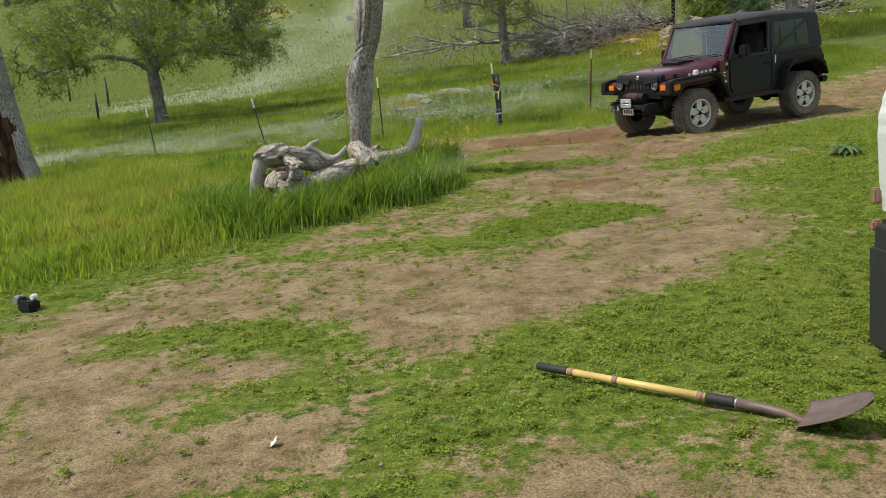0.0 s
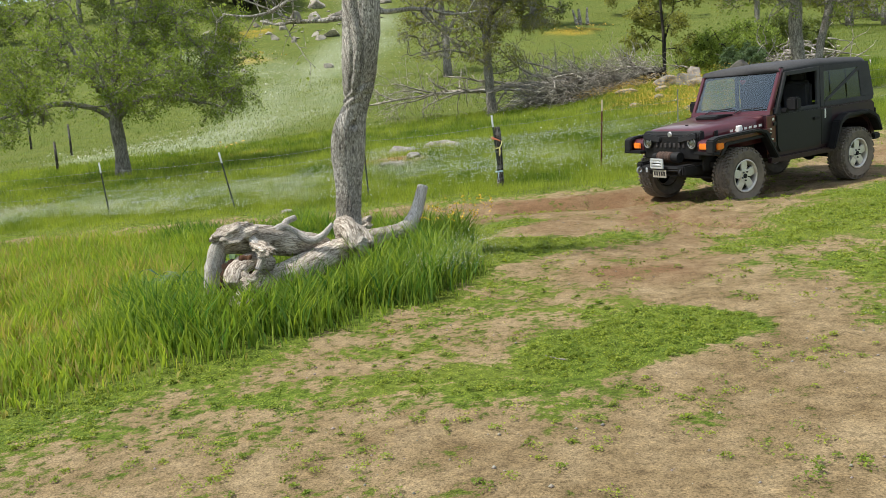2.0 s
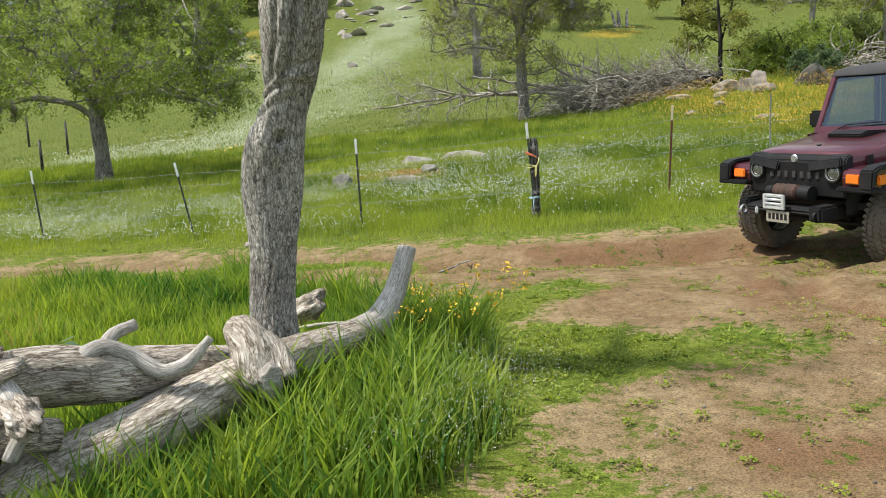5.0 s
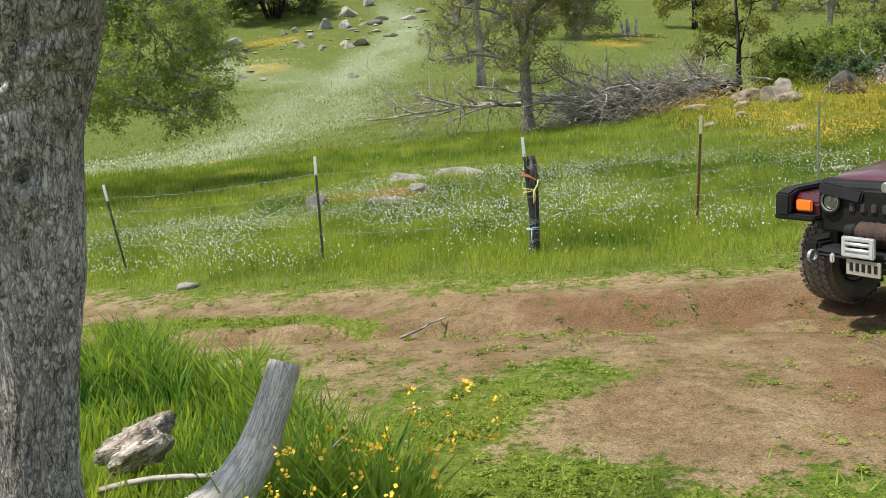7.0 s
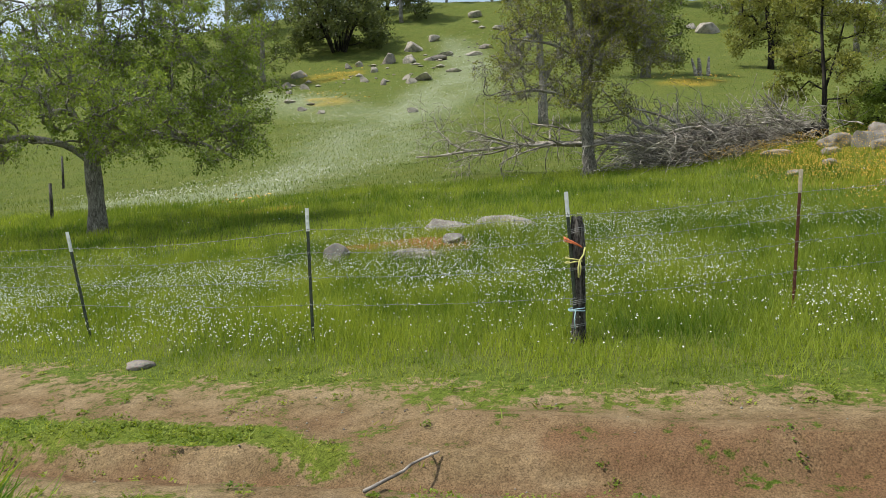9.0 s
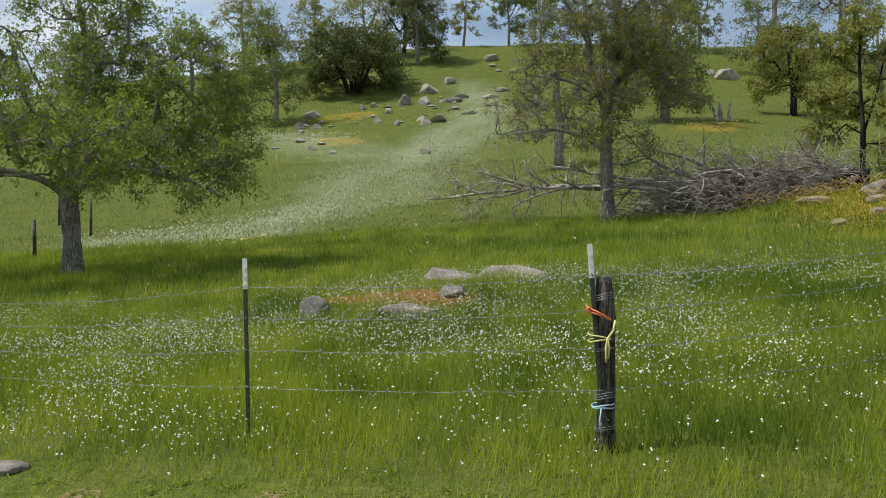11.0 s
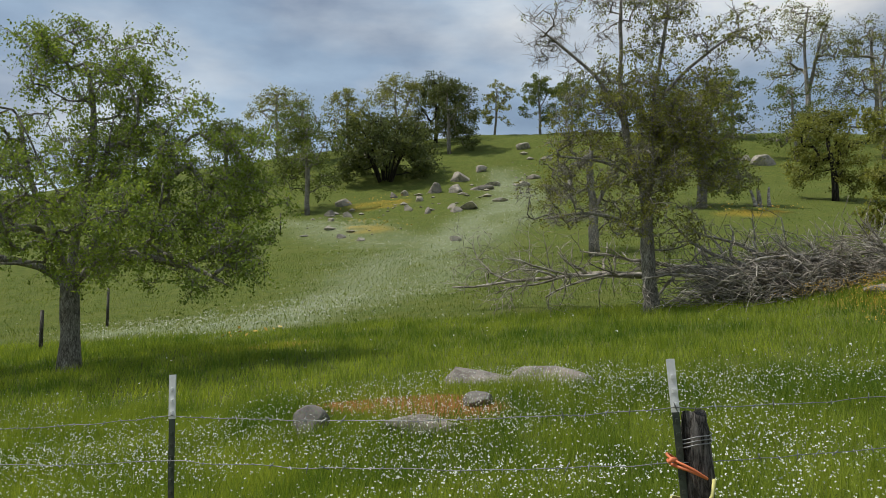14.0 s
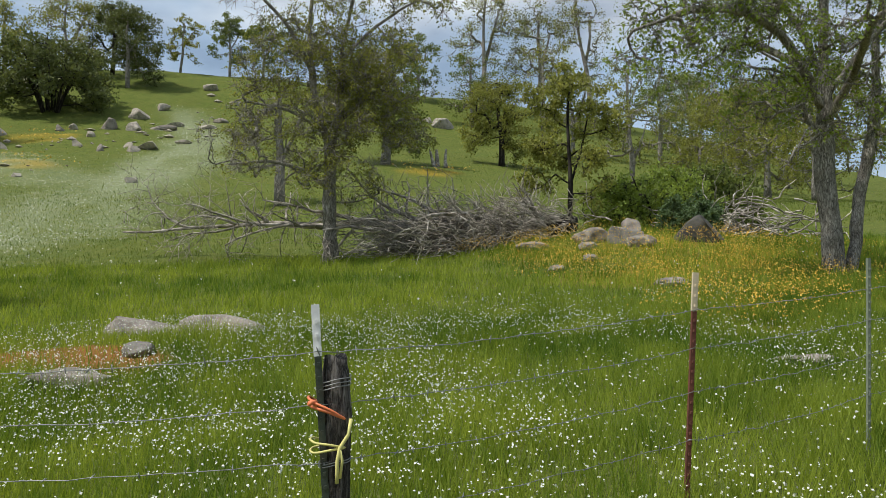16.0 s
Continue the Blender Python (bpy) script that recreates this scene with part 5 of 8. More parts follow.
# meadow beyond the road: fine near the fence, coarser up the hill
def meadow(seed, n, x0, x1, y0, y1, h, w, segs, label, mat=M_GRASS):
    x, y = scatter(seed, n, x0, x1, y0, y1, lambda x, y: field_plan(x, y) * (0.45 + 0.55 * clumped(x, y, 1.6, seed)) * (1 - 0.85 * np.clip(capsule(x, y, [(-1.9, 23.3, 0.8), (-1.0, 22.8, 0.9), (-0.1, 22.0, 0.75)]) * 2, 0, 1)))
    hh = h * (0.25 + 1.15 * fbm(x * 1.3, y * 1.3, seed + 1)) * (0.6 + 0.7 * rnd(seed + 2).rand(len(x))) * (0.14 + 0.86 * np.clip((y - road_far_edge(x)) / 1.8, 0, 1))
    tint = np.clip(0.42 + 0.9 * (fbm(x * 0.5, y * 0.5, seed + 3) - 0.5) + 1.1 * (fbm(x * 2.1, y * 1.4, seed + 7) - 0.5) + 0.45 * (rnd(seed + 4).rand(len(x)) - 0.5) + 0.35 * np.clip(1 - (y - road_far_edge(x)) / 1.4, 0, 1), 0, 0.96)
    return blades("meadow_grass", label, x, y, hh, w * (0.7 + 0.6 * rnd(seed + 5).rand(len(x))), mat, seed + 6, 0.45, segs, tint)


meadow(420, 330000, -9, 11, 14.4, 24, 0.25, 0.009, 1, "green meadow grass along the wire fence")
meadow(440, 130000, -19, 19, 24, 37, 0.24, 0.02, 1, "green meadow grass under the oaks")
meadow(460, 90000, -32, 36, 37, 62, 0.14, 0.025, 1, "hillside meadow grass", M_HILL)
meadow(480, 40000, -60, 75, 62, 128, 0.13, 0.05, 1, "hillside grass below the ridge", M_HILL)

# low turf and weeds of the yard, in tufts
def turf_keep(x, y):
    d = dirt_plan(x, y)
    return np.clip((0.42 - d) * 2.2, 0, 1) * (0.25 + 0.75 * clumped(x, y, 3.0, 77)) * (1 - field_plan(x, y)) + 0.03 * (d < 0.75) * (1 - field_plan(x, y))


tx, ty = scatter(501, 620000, -5.5, 6.5, 1.2, 12.0, lambda x, y: turf_keep(x, y) * np.clip((12 - y) / 3, 0, 1) * np.clip((6.5 - x) / 2, 0, 1))
th = (0.010 + 0.030 * fbm(tx * 1.3, ty * 1.3, 78) * rnd(502).rand(len(tx))) * (1 + 0.8 * tall_plan(tx, ty))
blades("low_turf", "low clover and weeds on the sandy yard", tx, ty, th, 0.008 + 0.012 * rnd(503).rand(len(tx)), M_TURF, 504, 1.3, 1, tint=np.clip(0.05 + 0.7 * fbm(tx * 0.8, ty * 0.8, 79) + 0.25 * rnd(505).rand(len(tx)), 0, 1))
tx, ty = scatter(511, 200000, -7, 14, 8.5, 20, lambda x, y: turf_keep(x, y) * np.clip((y - 8.5) / 2.5 + (x > 5), 0, 1))
blades("low_turf", "thin weeds along the dirt road", tx, ty, 0.03 + 0.04 * rnd(512).rand(len(tx)), 0.013, M_TURF, 513, 1.2, 1, tint=np.clip(0.05 + 0.7 * fbm(tx * 0.8, ty * 0.8, 79) + 0.25 * rnd(514).rand(len(tx)), 0, 1))

def clover(seed, n, x0, x1, y0, y1, keep, per, rad, high, leaf, label):
    """Low cushions of small leaves."""
    rg = rnd(seed)
    cx, cy = scatter(seed + 1, n, x0, x1, y0, y1, keep)
    k = rg.randint(per // 3, per, len(cx))
    m = k.sum()
    r = np.repeat(rad * (0.35 + 0.9 * rg.rand(len(cx)) ** 2), k)
    ox, oy = rg.normal(0, 0.6, m), rg.normal(0, 0.6, m)
    x, y = np.repeat(cx, k) + ox * r, np.repeat(cy, k) + oy * r
    z = height(x, y) + np.clip(1.1 - 0.45 * (ox ** 2 + oy ** 2), 0.1, 1) * high * (0.35 + 0.65 * rg.rand(m)) * np.repeat(0.5 + rg.rand(len(cx)), k) + 0.003
    c = np.stack([x, y, z], -1)
    nor = rg.normal(0, 0.5, (m, 3)) + (0, 0, 1)
    nor /= np.linalg.norm(nor, axis=1)[:, None]
    u = np.cross(nor, rg.normal(0, 1, (m, 3)))
    u /= np.linalg.norm(u, axis=1)[:, None] + 1e-9
    v = np.cross(nor, u)
    s = (leaf * (0.5 + rg.rand(m)))[:, None]
    V = np.stack([c - u * s * 0.6, c + v * s * 0.5 + u * s * 0.3, c - v * s * 0.5 + u * s * 0.3], 1)
    tint = np.repeat(np.clip(np.repeat(0.5 * rg.rand(len(cx)), k) + 0.4 * rg.rand(m) ** 1.5, 0, 1), 3)
    me = mesh_np("clover", V, None, np.arange(m * 3).reshape(-1, 3), M_TURF, {"tint": tint})
    return tagged(new("clover", me), label, "clover", kind="stuff")


def clover_keep(x, y):
    d = dirt_plan(x, y)
    return (np.clip((0.5 - d) * 1.8, 0, 1) * (0.25 + 0.75 * clumped(x, y, 2.2, 84)) + 0.16 * clumped(x, y, 0.9, 85) * (d < 1.0)) * (tall_plan(x, y) < 0.3) * (1 - field_plan(x, y))


clover(530, 15000, -4.6, 4.2, 1.6, 7.5, clover_keep, 60, 0.055, 0.022, 0.0105, "low clover cushions dotting the sandy soil")
clover(540, 9000, -3.0, 5.5, 7.5, 13.5, clover_keep, 44, 0.085, 0.028, 0.0155, "green weed tufts on the bare soil by the road")
clover(550, 7000, -9.0, 9.0, 12.5, 18.0, clover_keep, 36, 0.09, 0.03, 0.018, "green weed tufts between the wheel tracks")


def flowers(name, label, x, y, h, size, mat, seed, petals=2, loose=0.35):
    """Small heads on thin stalks: crossed petal sheets."""
    rg = rnd(seed)
    n = len(x)
    top = np.stack([x + rg.normal(0, 0.02, n), y + rg.normal(0, 0.02, n), height(x, y) + h], -1)
    s = (size * (0.6 + 0.8 * rg.rand(n)))[:, None]
    V, Q = [], []
    for k in range(petals):
        nor = rg.normal(0, 0.55, (n, 3)) + (0, -0.35 * (k == 0), 1 if k == 0 else 0.2)
        nor /= np.linalg.norm(nor, axis=1)[:, None]
        u = np.cross(nor, rg.normal(0, 1, (n, 3)))
        u /= np.linalg.norm(u, axis=1)[:, None] + 1e-9
        v = np.cross(nor, u)
        c = top + rg.normal(0, loose, (n, 3)) * s * (k > 0)
        V.append(np.stack([c - u * s * 0.5, c + v * s * 0.5, c + u * s * 0.5, c - v * s * 0.5], 1).reshape(-1, 3))
        Q.append(np.arange(n * 4).reshape(-1, 4) + k * n * 4)
    me = mesh_np(name, np.concatenate(V), np.concatenate(Q), mat=mat)
    return tagged(new(name, me), label, "flowers", kind="stuff")


fx, fy = scatter(601, 92000, -12, 10, 15.4, 25, lambda x, y: np.clip(white_plan(x, y)[0] * 1.15 * np.clip(3.4 * fbm(x * 0.8, y * 0.8, 91) - 1.2, 0.12, 1), 0, 1) * field_plan(x, y))
flowers("white_wildflowers", "small white wildflowers in the meadow", fx, fy, 0.13 + 0.17 * rnd(602).rand(len(fx)), 0.0125, M_WHITE, 603)
fx, fy = scatter(604, 26000, -22, 16, 24, 46, lambda x, y: np.clip(0.45 * white_plan(x, y)[1] + 0.03 * clumped(x, y, 0.5, 92), 0, 1))
flowers("white_wildflowers", "drifts of white wildflowers on the slope", fx, fy, 0.17 + 0.12 * rnd(605).rand(len(fx)), 0.032, M_WHITE, 606)
fx, fy = scatter(607, 60000, -32, 12, 38, 108, lambda x, y: np.clip(white_plan(x, y)[1] * np.clip(2.2 * fbm(x * 0.5, y * 0.3, 93) - 0.4, 0.1, 1), 0, 1))
flowers("white_wildflowers", "pale drift of wildflowers up the hill", fx, fy, 0.2 + 0.12 * rnd(608).rand(len(fx)), 0.04, M_WHITE, 609, 1)
fx, fy = scatter(610, 75000, 3, 15, 18, 36, lambda x, y: gold_plan(x, y) * np.clip(3 * fbm(x * 1.1, y * 1.1, 94) - 0.8, 0.12, 1))
flowers("gold_wildflowers", "golden fiddleneck flowers below the rocks", fx, fy, 0.2 + 0.25 * rnd(611).rand(len(fx)), 0.018, M_GOLD, 612)
fx, fy = scatter(613, 12000, -22, 22, 31, 96, lambda x, y: gold_plan(x, y) * ((y > 60) | (x < 0)))
flowers("gold_wildflowers", "golden flowers under the hillside trees", fx, fy, 0.35 + 0.2 * rnd(614).rand(len(fx)), 0.11, M_GOLD, 615, 1)
# the clump in front of the log's upright end, and its white-flowered weed
fx, fy = scatter(616, 300, -0.5, 0.75, 9.2, 11.2, lambda x, y: np.clip(capsule(x, y, [(0.05, 9.75, 0.32), (0.35, 10.2, 0.42)]), 0, 1))
flowers("gold_wildflowers", "orange-yellow fiddleneck beside the log's upright end", fx, fy, 0.34 + 0.2 * rnd(617).rand(len(fx)), 0.0145, M_POPPY, 618, 9, 0.9)
fx, fy = scatter(619, 9000, -0.8, 0.9, 8.2, 10, lambda x, y: np.clip(1.4 * capsule(x, y, [(0.0, 8.75, 0.42), (0.35, 9.3, 0.5)]), 0, 1))
flowers("white_wildflowers", "tiny white popcorn flowers in the tall grass", fx, fy, 0.22 + 0.12 * rnd(620).rand(len(fx)), 0.0032, M_WHITE, 621)


# pebbles and clods on the bare soil
px, py = scatter(640, 5000, -4.5, 5, 2, 15.2, lambda x, y: np.clip(dirt_plan(x, y) * 1.3 - 0.1, 0, 1) * (tall_plan(x, y) < 0.1) * (0.2 + 0.8 * clumped(x, y, 1.5, 95)))
rg = rnd(641)
n = len(px)
size = 0.003 + 0.009 * rg.rand(n) ** 3
c = np.stack([px, py, height(px, py) + size * 0.3], -1)
dirs = np.array([(1, 0, 0), (0, 1, 0), (-1, 0, 0), (0, -1, 0), (0, 0, 0.8), (0, 0, -0.8)], float)
V = c[:, None] + dirs[None] * size[:, None, None] * (0.7 + 0.6 * rg.rand(n, 6, 1))
T = (np.arange(n)[:, None, None] * 6 + np.array([(0, 1, 4), (1, 2, 4), (2, 3, 4), (3, 0, 4), (1, 0, 5), (2, 1, 5), (3, 2, 5), (0, 3, 5)])[None]).reshape(-1, 3)
tagged(new("pebbles", mesh_np("pebbles", V, None, T, M_ROCK)), "small pebbles and clods on the bare soil", "pebbles", kind="stuff")


# ---------------------------------------------------------------- rocks
def rock(name, label, x, y, sx, sy, sz, seed, mat=None, sink=0.3, turn=0.0, cuts=3, category="rock", group="", angular=False):
    """A rounded boulder: a sphere knocked into shape by noise and a few flat breaks."""
    rg = rnd(seed)
    bm = bmesh.new()
    bmesh.ops.create_icosphere(bm, subdivisions=4, radius=1.0)
    planes = [(unit(rg.normal(0, 1, 3) * (1, 1, 0.6)), (0.42 if angular else 0.62) + 0.25 * rg.rand()) for _ in range(cuts + 3)]
    off = Vector(rg.rand(3) * 50)
    for v in bm.verts:
        p = v.co.copy()
        for n, d in planes:
            over = p.dot(Vector(n)) - d
            if over > 0:
                p -= Vector(n) * over * (0.97 if angular else 0.85)
        p *= (1.35 if angular else 1.0) + (0.09 if angular else 0.16) * noise.fractal(p * 1.4 + off, 0.9, 2.1, 5) + 0.025 * noise.noise(p * 9 + off)
        v.co = (p.x * sx, p.y * sy, p.z * sz)
    ob = part(name, bm, mat or M_ROCK, None, "", True)
    ob.matrix_basis = pose(x, y, float(height(x, y)) + sz * (1 - 2 * sink) * 0.8, 0, 0, turn)
    return tagged(ob, label, category, group)


GRAN, FLAT = "pale rounded granite boulder half sunk in grass", "flat pale granite slab flush with the meadow"
rock("boulder", GRAN, -0.15, 24.2, 0.56, 0.45, 0.24, 701, sink=0.42, cuts=6, angular=True)
rock("boulder", GRAN, 0.8, 23.5, 0.60, 0.42, 0.2, 702, sink=0.44, cuts=6, angular=True)
rock("boulder", GRAN, 0.1, 22.3, 0.2, 0.19, 0.11, 703, M_ROCK_DARK, sink=0.3)
rock("boulder", "grey lichened boulder standing in the meadow", -1.62, 21.4, 0.17, 0.17, 0.2, 704, M_ROCK_DARK, sink=0.25, cuts=5, angular=True)
rock("rock_slab", FLAT, -0.24, 21.15, 0.42, 0.32, 0.13, 705, sink=0.22, cuts=6, angular=True)
rock("stone", "small pale stone at the road's edge", -2.3, 16.2, 0.14, 0.10, 0.055, 706, sink=0.35, category="stone")
RIGHT = [(10.05, 30.3, 0.42, 0.36, 0.40, 711, M_ROCK_DARK), (10.4, 30.7, 0.34, 0.34, 0.48, 712, M_ROCK), (9.5, 31.0, 0.62, 0.45, 0.34, 713, M_ROCK), (10.15, 29.8, 0.46, 0.36, 0.24, 714, M_ROCK), (9.1, 30.4, 0.3, 0.26, 0.16, 717, M_ROCK),
         (11.85, 30.0, 0.78, 0.5, 0.46, 715, M_ROCK_BLACK), (8.2, 31.6, 0.5, 0.36, 0.2, 716, M_ROCK), (8.6, 29.2, 0.22, 0.2, 0.14, 718, M_ROCK), (8.5, 25.6, 0.45, 0.3, 0.12, 719, M_ROCK), (6.45, 19.7, 0.42, 0.26, 0.08, 720, M_ROCK),
         (15.2, 33.5, 0.7, 0.6, 0.45, 721, M_ROCK_DARK), (7.6, 28.6, 0.26, 0.2, 0.12, 722, M_ROCK)]
for x, y, a, b, c, s, mt in RIGHT:
    rock("boulder", "weathered granite boulder among golden flowers" if mt is M_ROCK else "dark lichened boulder among golden flowers", x, y, a * 0.85, b * 0.85, c * 0.82, s, mt, 0.32, 0, 5, group="outcrop by the fence", angular=mt is not M_ROCK)
HILL = [(-10.5, 94.6, 1.12, 0.71), (-8.3, 94.9, 1.06, 0.76), (-8.4, 100.9, 1.64, 0.70), (-6.4, 104.6, 0.99, 0.46), (-5.8, 96.2, 1.79, 0.36), (-4.5, 99.6, 1.24, 0.31), (-5.7, 82.1, 1.48, 0.35), (-6.7, 81.3, 0.88, 0.24), (-14.5, 93.5, 0.58, 0.41), (-13.3, 94.1, 0.59, 0.38),
        (-11.5, 84.4, 0.62, 0.39), (-11.4, 90.2, 0.50, 0.36), (-9.4, 82.0, 0.37, 0.50), (-19.0, 89.4, 1.18, 0.62), (-16.6, 82.4, 0.56, 0.36), (-17.2, 79.3, 0.44, 0.29), (-13.1, 66.9, 0.51, 0.20), (-11.5, 65.7, 0.38, 0.15), (-5.1, 65.5, 0.49, 0.22), (-1.5, 115.2, 1.25, 0.44),
        (-0.5, 101.5, 1.01, 0.29), (-1.8, 98.7, 1.23, 0.31), (-3.0, 85.9, 1.04, 0.21), (24.4, 103.6, 2.14, 0.67), (17.4, 85.6, 0.74, 0.37), (23.3, 105.6, 1.02, 0.48), (1.3, 108.9, 1.03, 0.28), (-20.5, 110.0, 1.8, 1.8), (-18.6, 83.8, 0.8, 0.4), (-7.4, 83.5, 0.6, 0.3)]
for k, (x, y, a, c) in enumerate(HILL):
    rock("boulder", "pale granite boulder on the hillside" if k % 4 else "grey-brown granite boulder on the hillside", x, y, a * 0.74, a * 0.6, c * 1.0, 731 + k, M_ROCK_PALE if k % 4 else M_ROCK, 0.43, rnd(731 + k).rand() * 40 - 20, 7, group="hillside boulders", angular=True)


# ---------------------------------------------------------------- fence
M_POST = plain("green_post_paint", (0.05, 0.065, 0.045), 0.6, 0.2, 0.35, 40, 0.3, dirt=(0.09, 0.06, 0.04))
M_POST_PALE = plain("faded_green_post", (0.2, 0.23, 0.17), 0.6, 0.1, 0.25, 40, 0.3)
M_RUST = plain("rusty_steel", (0.15, 0.055, 0.035), 0.85, 0.2, 0.4, 40, 0.4)
M_TIP = plain("white_tip_paint", (0.74, 0.75, 0.74), 0.55, 0.0, 0.08, 60, 0.1)
M_TIP_OLD = plain("cream_tip_paint", (0.58, 0.49, 0.34), 0.7, 0.0, 0.18, 50, 0.2)
M_WIRE = plain("galvanised_wire", (0.27, 0.275, 0.27), 0.5, 0.6, 0.25, 80)
M_POSTWOOD = woody("weathered_post", (0.03, 0.027, 0.024), (0.12, 0.11, 0.10), (0.28, 0.262, 0.24), 22.0, (1, 1, 0.16), 1.0, dist=0.02)
M_ORANGE = plain("orange_ribbon", (0.72, 0.20, 0.08), 0.6, vary=0.12)
M_STRING = plain("pale_blue_string", (0.42, 0.60, 0.66), 0.7, vary=0.12)
M_YELLOW = plain("yellow_cord", (0.66, 0.62, 0.22), 0.7, vary=0.15)
fence = tagged(new("barbed_wire_fence"), "barbed wire fence on steel posts in tall meadow grass", "fence")


def tee(bm, z0, z1, w=0.035):
    """A T-section bar with studs along its face."""
    for x0, x1, y0, y1 in ((-w / 2, w / 2, -0.004, 0.002), (-0.003, 0.003, 0.002, w)):
        v = [bm.verts.new((x, y, z)) for z in (z0, z1) for x, y in ((x0, y0), (x1, y0), (x1, y1), (x0, y1))]
        for f in ((3, 2, 1, 0), (4, 5, 6, 7), (0, 1, 5, 4), (1, 2, 6, 5), (2, 3, 7, 6), (3, 0, 4, 7)):
            bm.faces.new([v[i] for i in f])
    z = z0 + 0.03
    while z < z1 - 0.02:
        bmesh.ops.create_cube(bm, size=1, matrix=Matrix.Translation((0, -0.009, z)) @ Matrix.Diagonal((0.012, 0.012, 0.014, 1)))
        z += 0.055


def t_post(x, y, top, lean_x, lean_y, old, tip=0.21):
    """lean: metres that the top stands off its foot."""
    z = float(height(x, y))
    h = top - z
    bm = bmesh.new()
    tee(bm, -0.1, h - tip, 0.022 if old is None else 0.028)
    up = Vector((lean_x, lean_y, h)).normalized()
    m = Matrix.Translation((x, y, z)) @ Vector((0, 0, 1)).rotation_difference(up).to_matrix().to_4x4()
    post = part("post", bm, M_RUST if old else M_POST if old is False else M_POST_PALE, fence, "rust-red steel T-post" if old else "green steel T-post with a white tip")
    post.matrix_basis = m
    bm = bmesh.new()
    tee(bm, h - tip, h, 0.024 if old is None else 0.033)
    part("tip", bm, M_POST_PALE if old is None else M_TIP_OLD if old else M_TIP, post, "cream painted tip" if old else "faded pale tip" if old is None else "white painted tip")
    return m, h


# feet, tops and leans of the posts, from one end of the fence to the other
POSTS = [(-22.0, 24.0, 2.05, 0.0, 0.0, False), (-14.5, 21.3, 1.95, -0.05, 0.0, False), (-9.6, 19.6, 1.86, -0.1, 0.0, False), (-6.15, 18.6, 1.83, -0.09, 0.0, False), (-3.46, 17.6, 1.82, -0.19, 0.0, False), (-0.88, 16.7, 1.96, -0.01, 0.0, False),
         (1.47, 16.3, 2.02, -0.07, 0.0, False), (3.43, 16.9, 2.16, 0.09, 0.0, True), (5.06, 17.4, 2.26, 0.05, 0.0, None), (8.3, 18.9, 2.5, 0.0, 0.0, False), (13.5, 21.5, 2.9, 0.0, 0.0, False), (24.0, 26.5, 3.6, 0.0, 0.0, False)]
bars = [t_post(*p) for p in POSTS]


def strand(f, k):
    """One barbed strand at a share f of the posts' height, with its twist, sag and barbs."""
    rg = rnd(800 + k)
    pts = []
    for (m0, h0), (m1, h1) in zip(bars, bars[1:]):
        a, b = m0 @ Vector((0, -0.014, h0 * f)), m1 @ Vector((0, -0.014, h1 * f))
        n = 26
        sag = (0.02 + 0.035 * rg.rand()) * min(1.5, (b - a).length / 3)
        for i in range(n):
            t = i / n
            p = a.lerp(b, t)
            p.z -= sag * 4 * t * (1 - t) + 0.003 * rg.normal()
            p.y += 0.004 * rg.normal()
            pts.append(np.array(p))
    pts.append(np.array(b))
    lines = [(np.array(pts), np.full(len(pts), 0.0019))]
    for i in range(len(pts) - 1):
        if -7 < pts[i][0] < 8:
            p = pts[i]
            d = rg.normal(0, 0.008, 3) + (0, 0, 0.008)
            lines.append((np.array([p - d, p, p + d]), np.array([0.0012, 0.0035, 0.0012])))
    part("wire", tube_mesh("wire", lines, 4, M_WIRE), None, fence, "sagging barbed strand")


for k, f in enumerate((0.30, 0.50, 0.68, 0.845)):
    strand(f, k)

# the wooden post tied to its steel neighbour
wz = float(height(1.51, 16.36))
n, sides = 40, 24
hh = np.linspace(-0.1, 1.05, n)
A, H = np.meshgrid(np.linspace(0, 2 * math.pi, sides, endpoint=False), hh)
R = 0.051 * (1 + 0.06 * np.sin(2 * A + 1)) + 0.014 * (fbm(A * 5, H * 3, 95) - 0.5) - 0.010 * (np.abs(vnoise(A * 6, H * 1.2, 96) - 0.5) < 0.08) + 0.018 * np.exp(-(((A - 5.6) / 0.5) ** 2) - ((H - 0.8) / 0.09) ** 2)
R = R * np.where(H > 1.0, 0.9, 1.0) * (1 + 0.3 * np.clip((0.22 - H) / 0.15, 0, 1) * (0.6 + 0.4 * np.sin(3 * A)))
V = np.concatenate([np.stack([R * np.cos(A) + 0.01 * np.sin(3 * H), R * np.sin(A), H + 0.012 * np.sin(2 * A) * (H > 1.0)], -1).reshape(-1, 3), [[0.0, 0, hh[-1] - 0.01]]])
i, j = np.arange(n - 1)[:, None] * sides, np.arange(sides)[None]
Q = np.stack([i + j, i + (j + 1) % sides, i + sides + (j + 1) % sides, i + sides + j], -1).reshape(-1, 4)
e = (n - 1) * sides
wood_post = part("wooden_post", mesh_np("wooden_post", V, Q, np.stack([e + np.arange(sides), e + (np.arange(sides) + 1) % sides, np.full(sides, n * sides)], -1), M_POSTWOOD), None, fence, "dark weathered round wooden post")
wood_post.matrix_basis = pose(1.478, 16.335, wz, 0, 0.5, 0)


def hoop(z, r, tilt, k, thick=0.0025, squash=0.02, dx=0.0):
    a = np.linspace(0, 2 * math.pi, 25)
    rg = rnd(k)
    return np.stack([dx + (r + 0.003 * rg.rand(25)) * np.cos(a), r * 1.05 * np.sin(a), z + tilt * np.cos(a) + squash * 0.15 * np.sin(3 * a)], -1), np.full(25, thick)


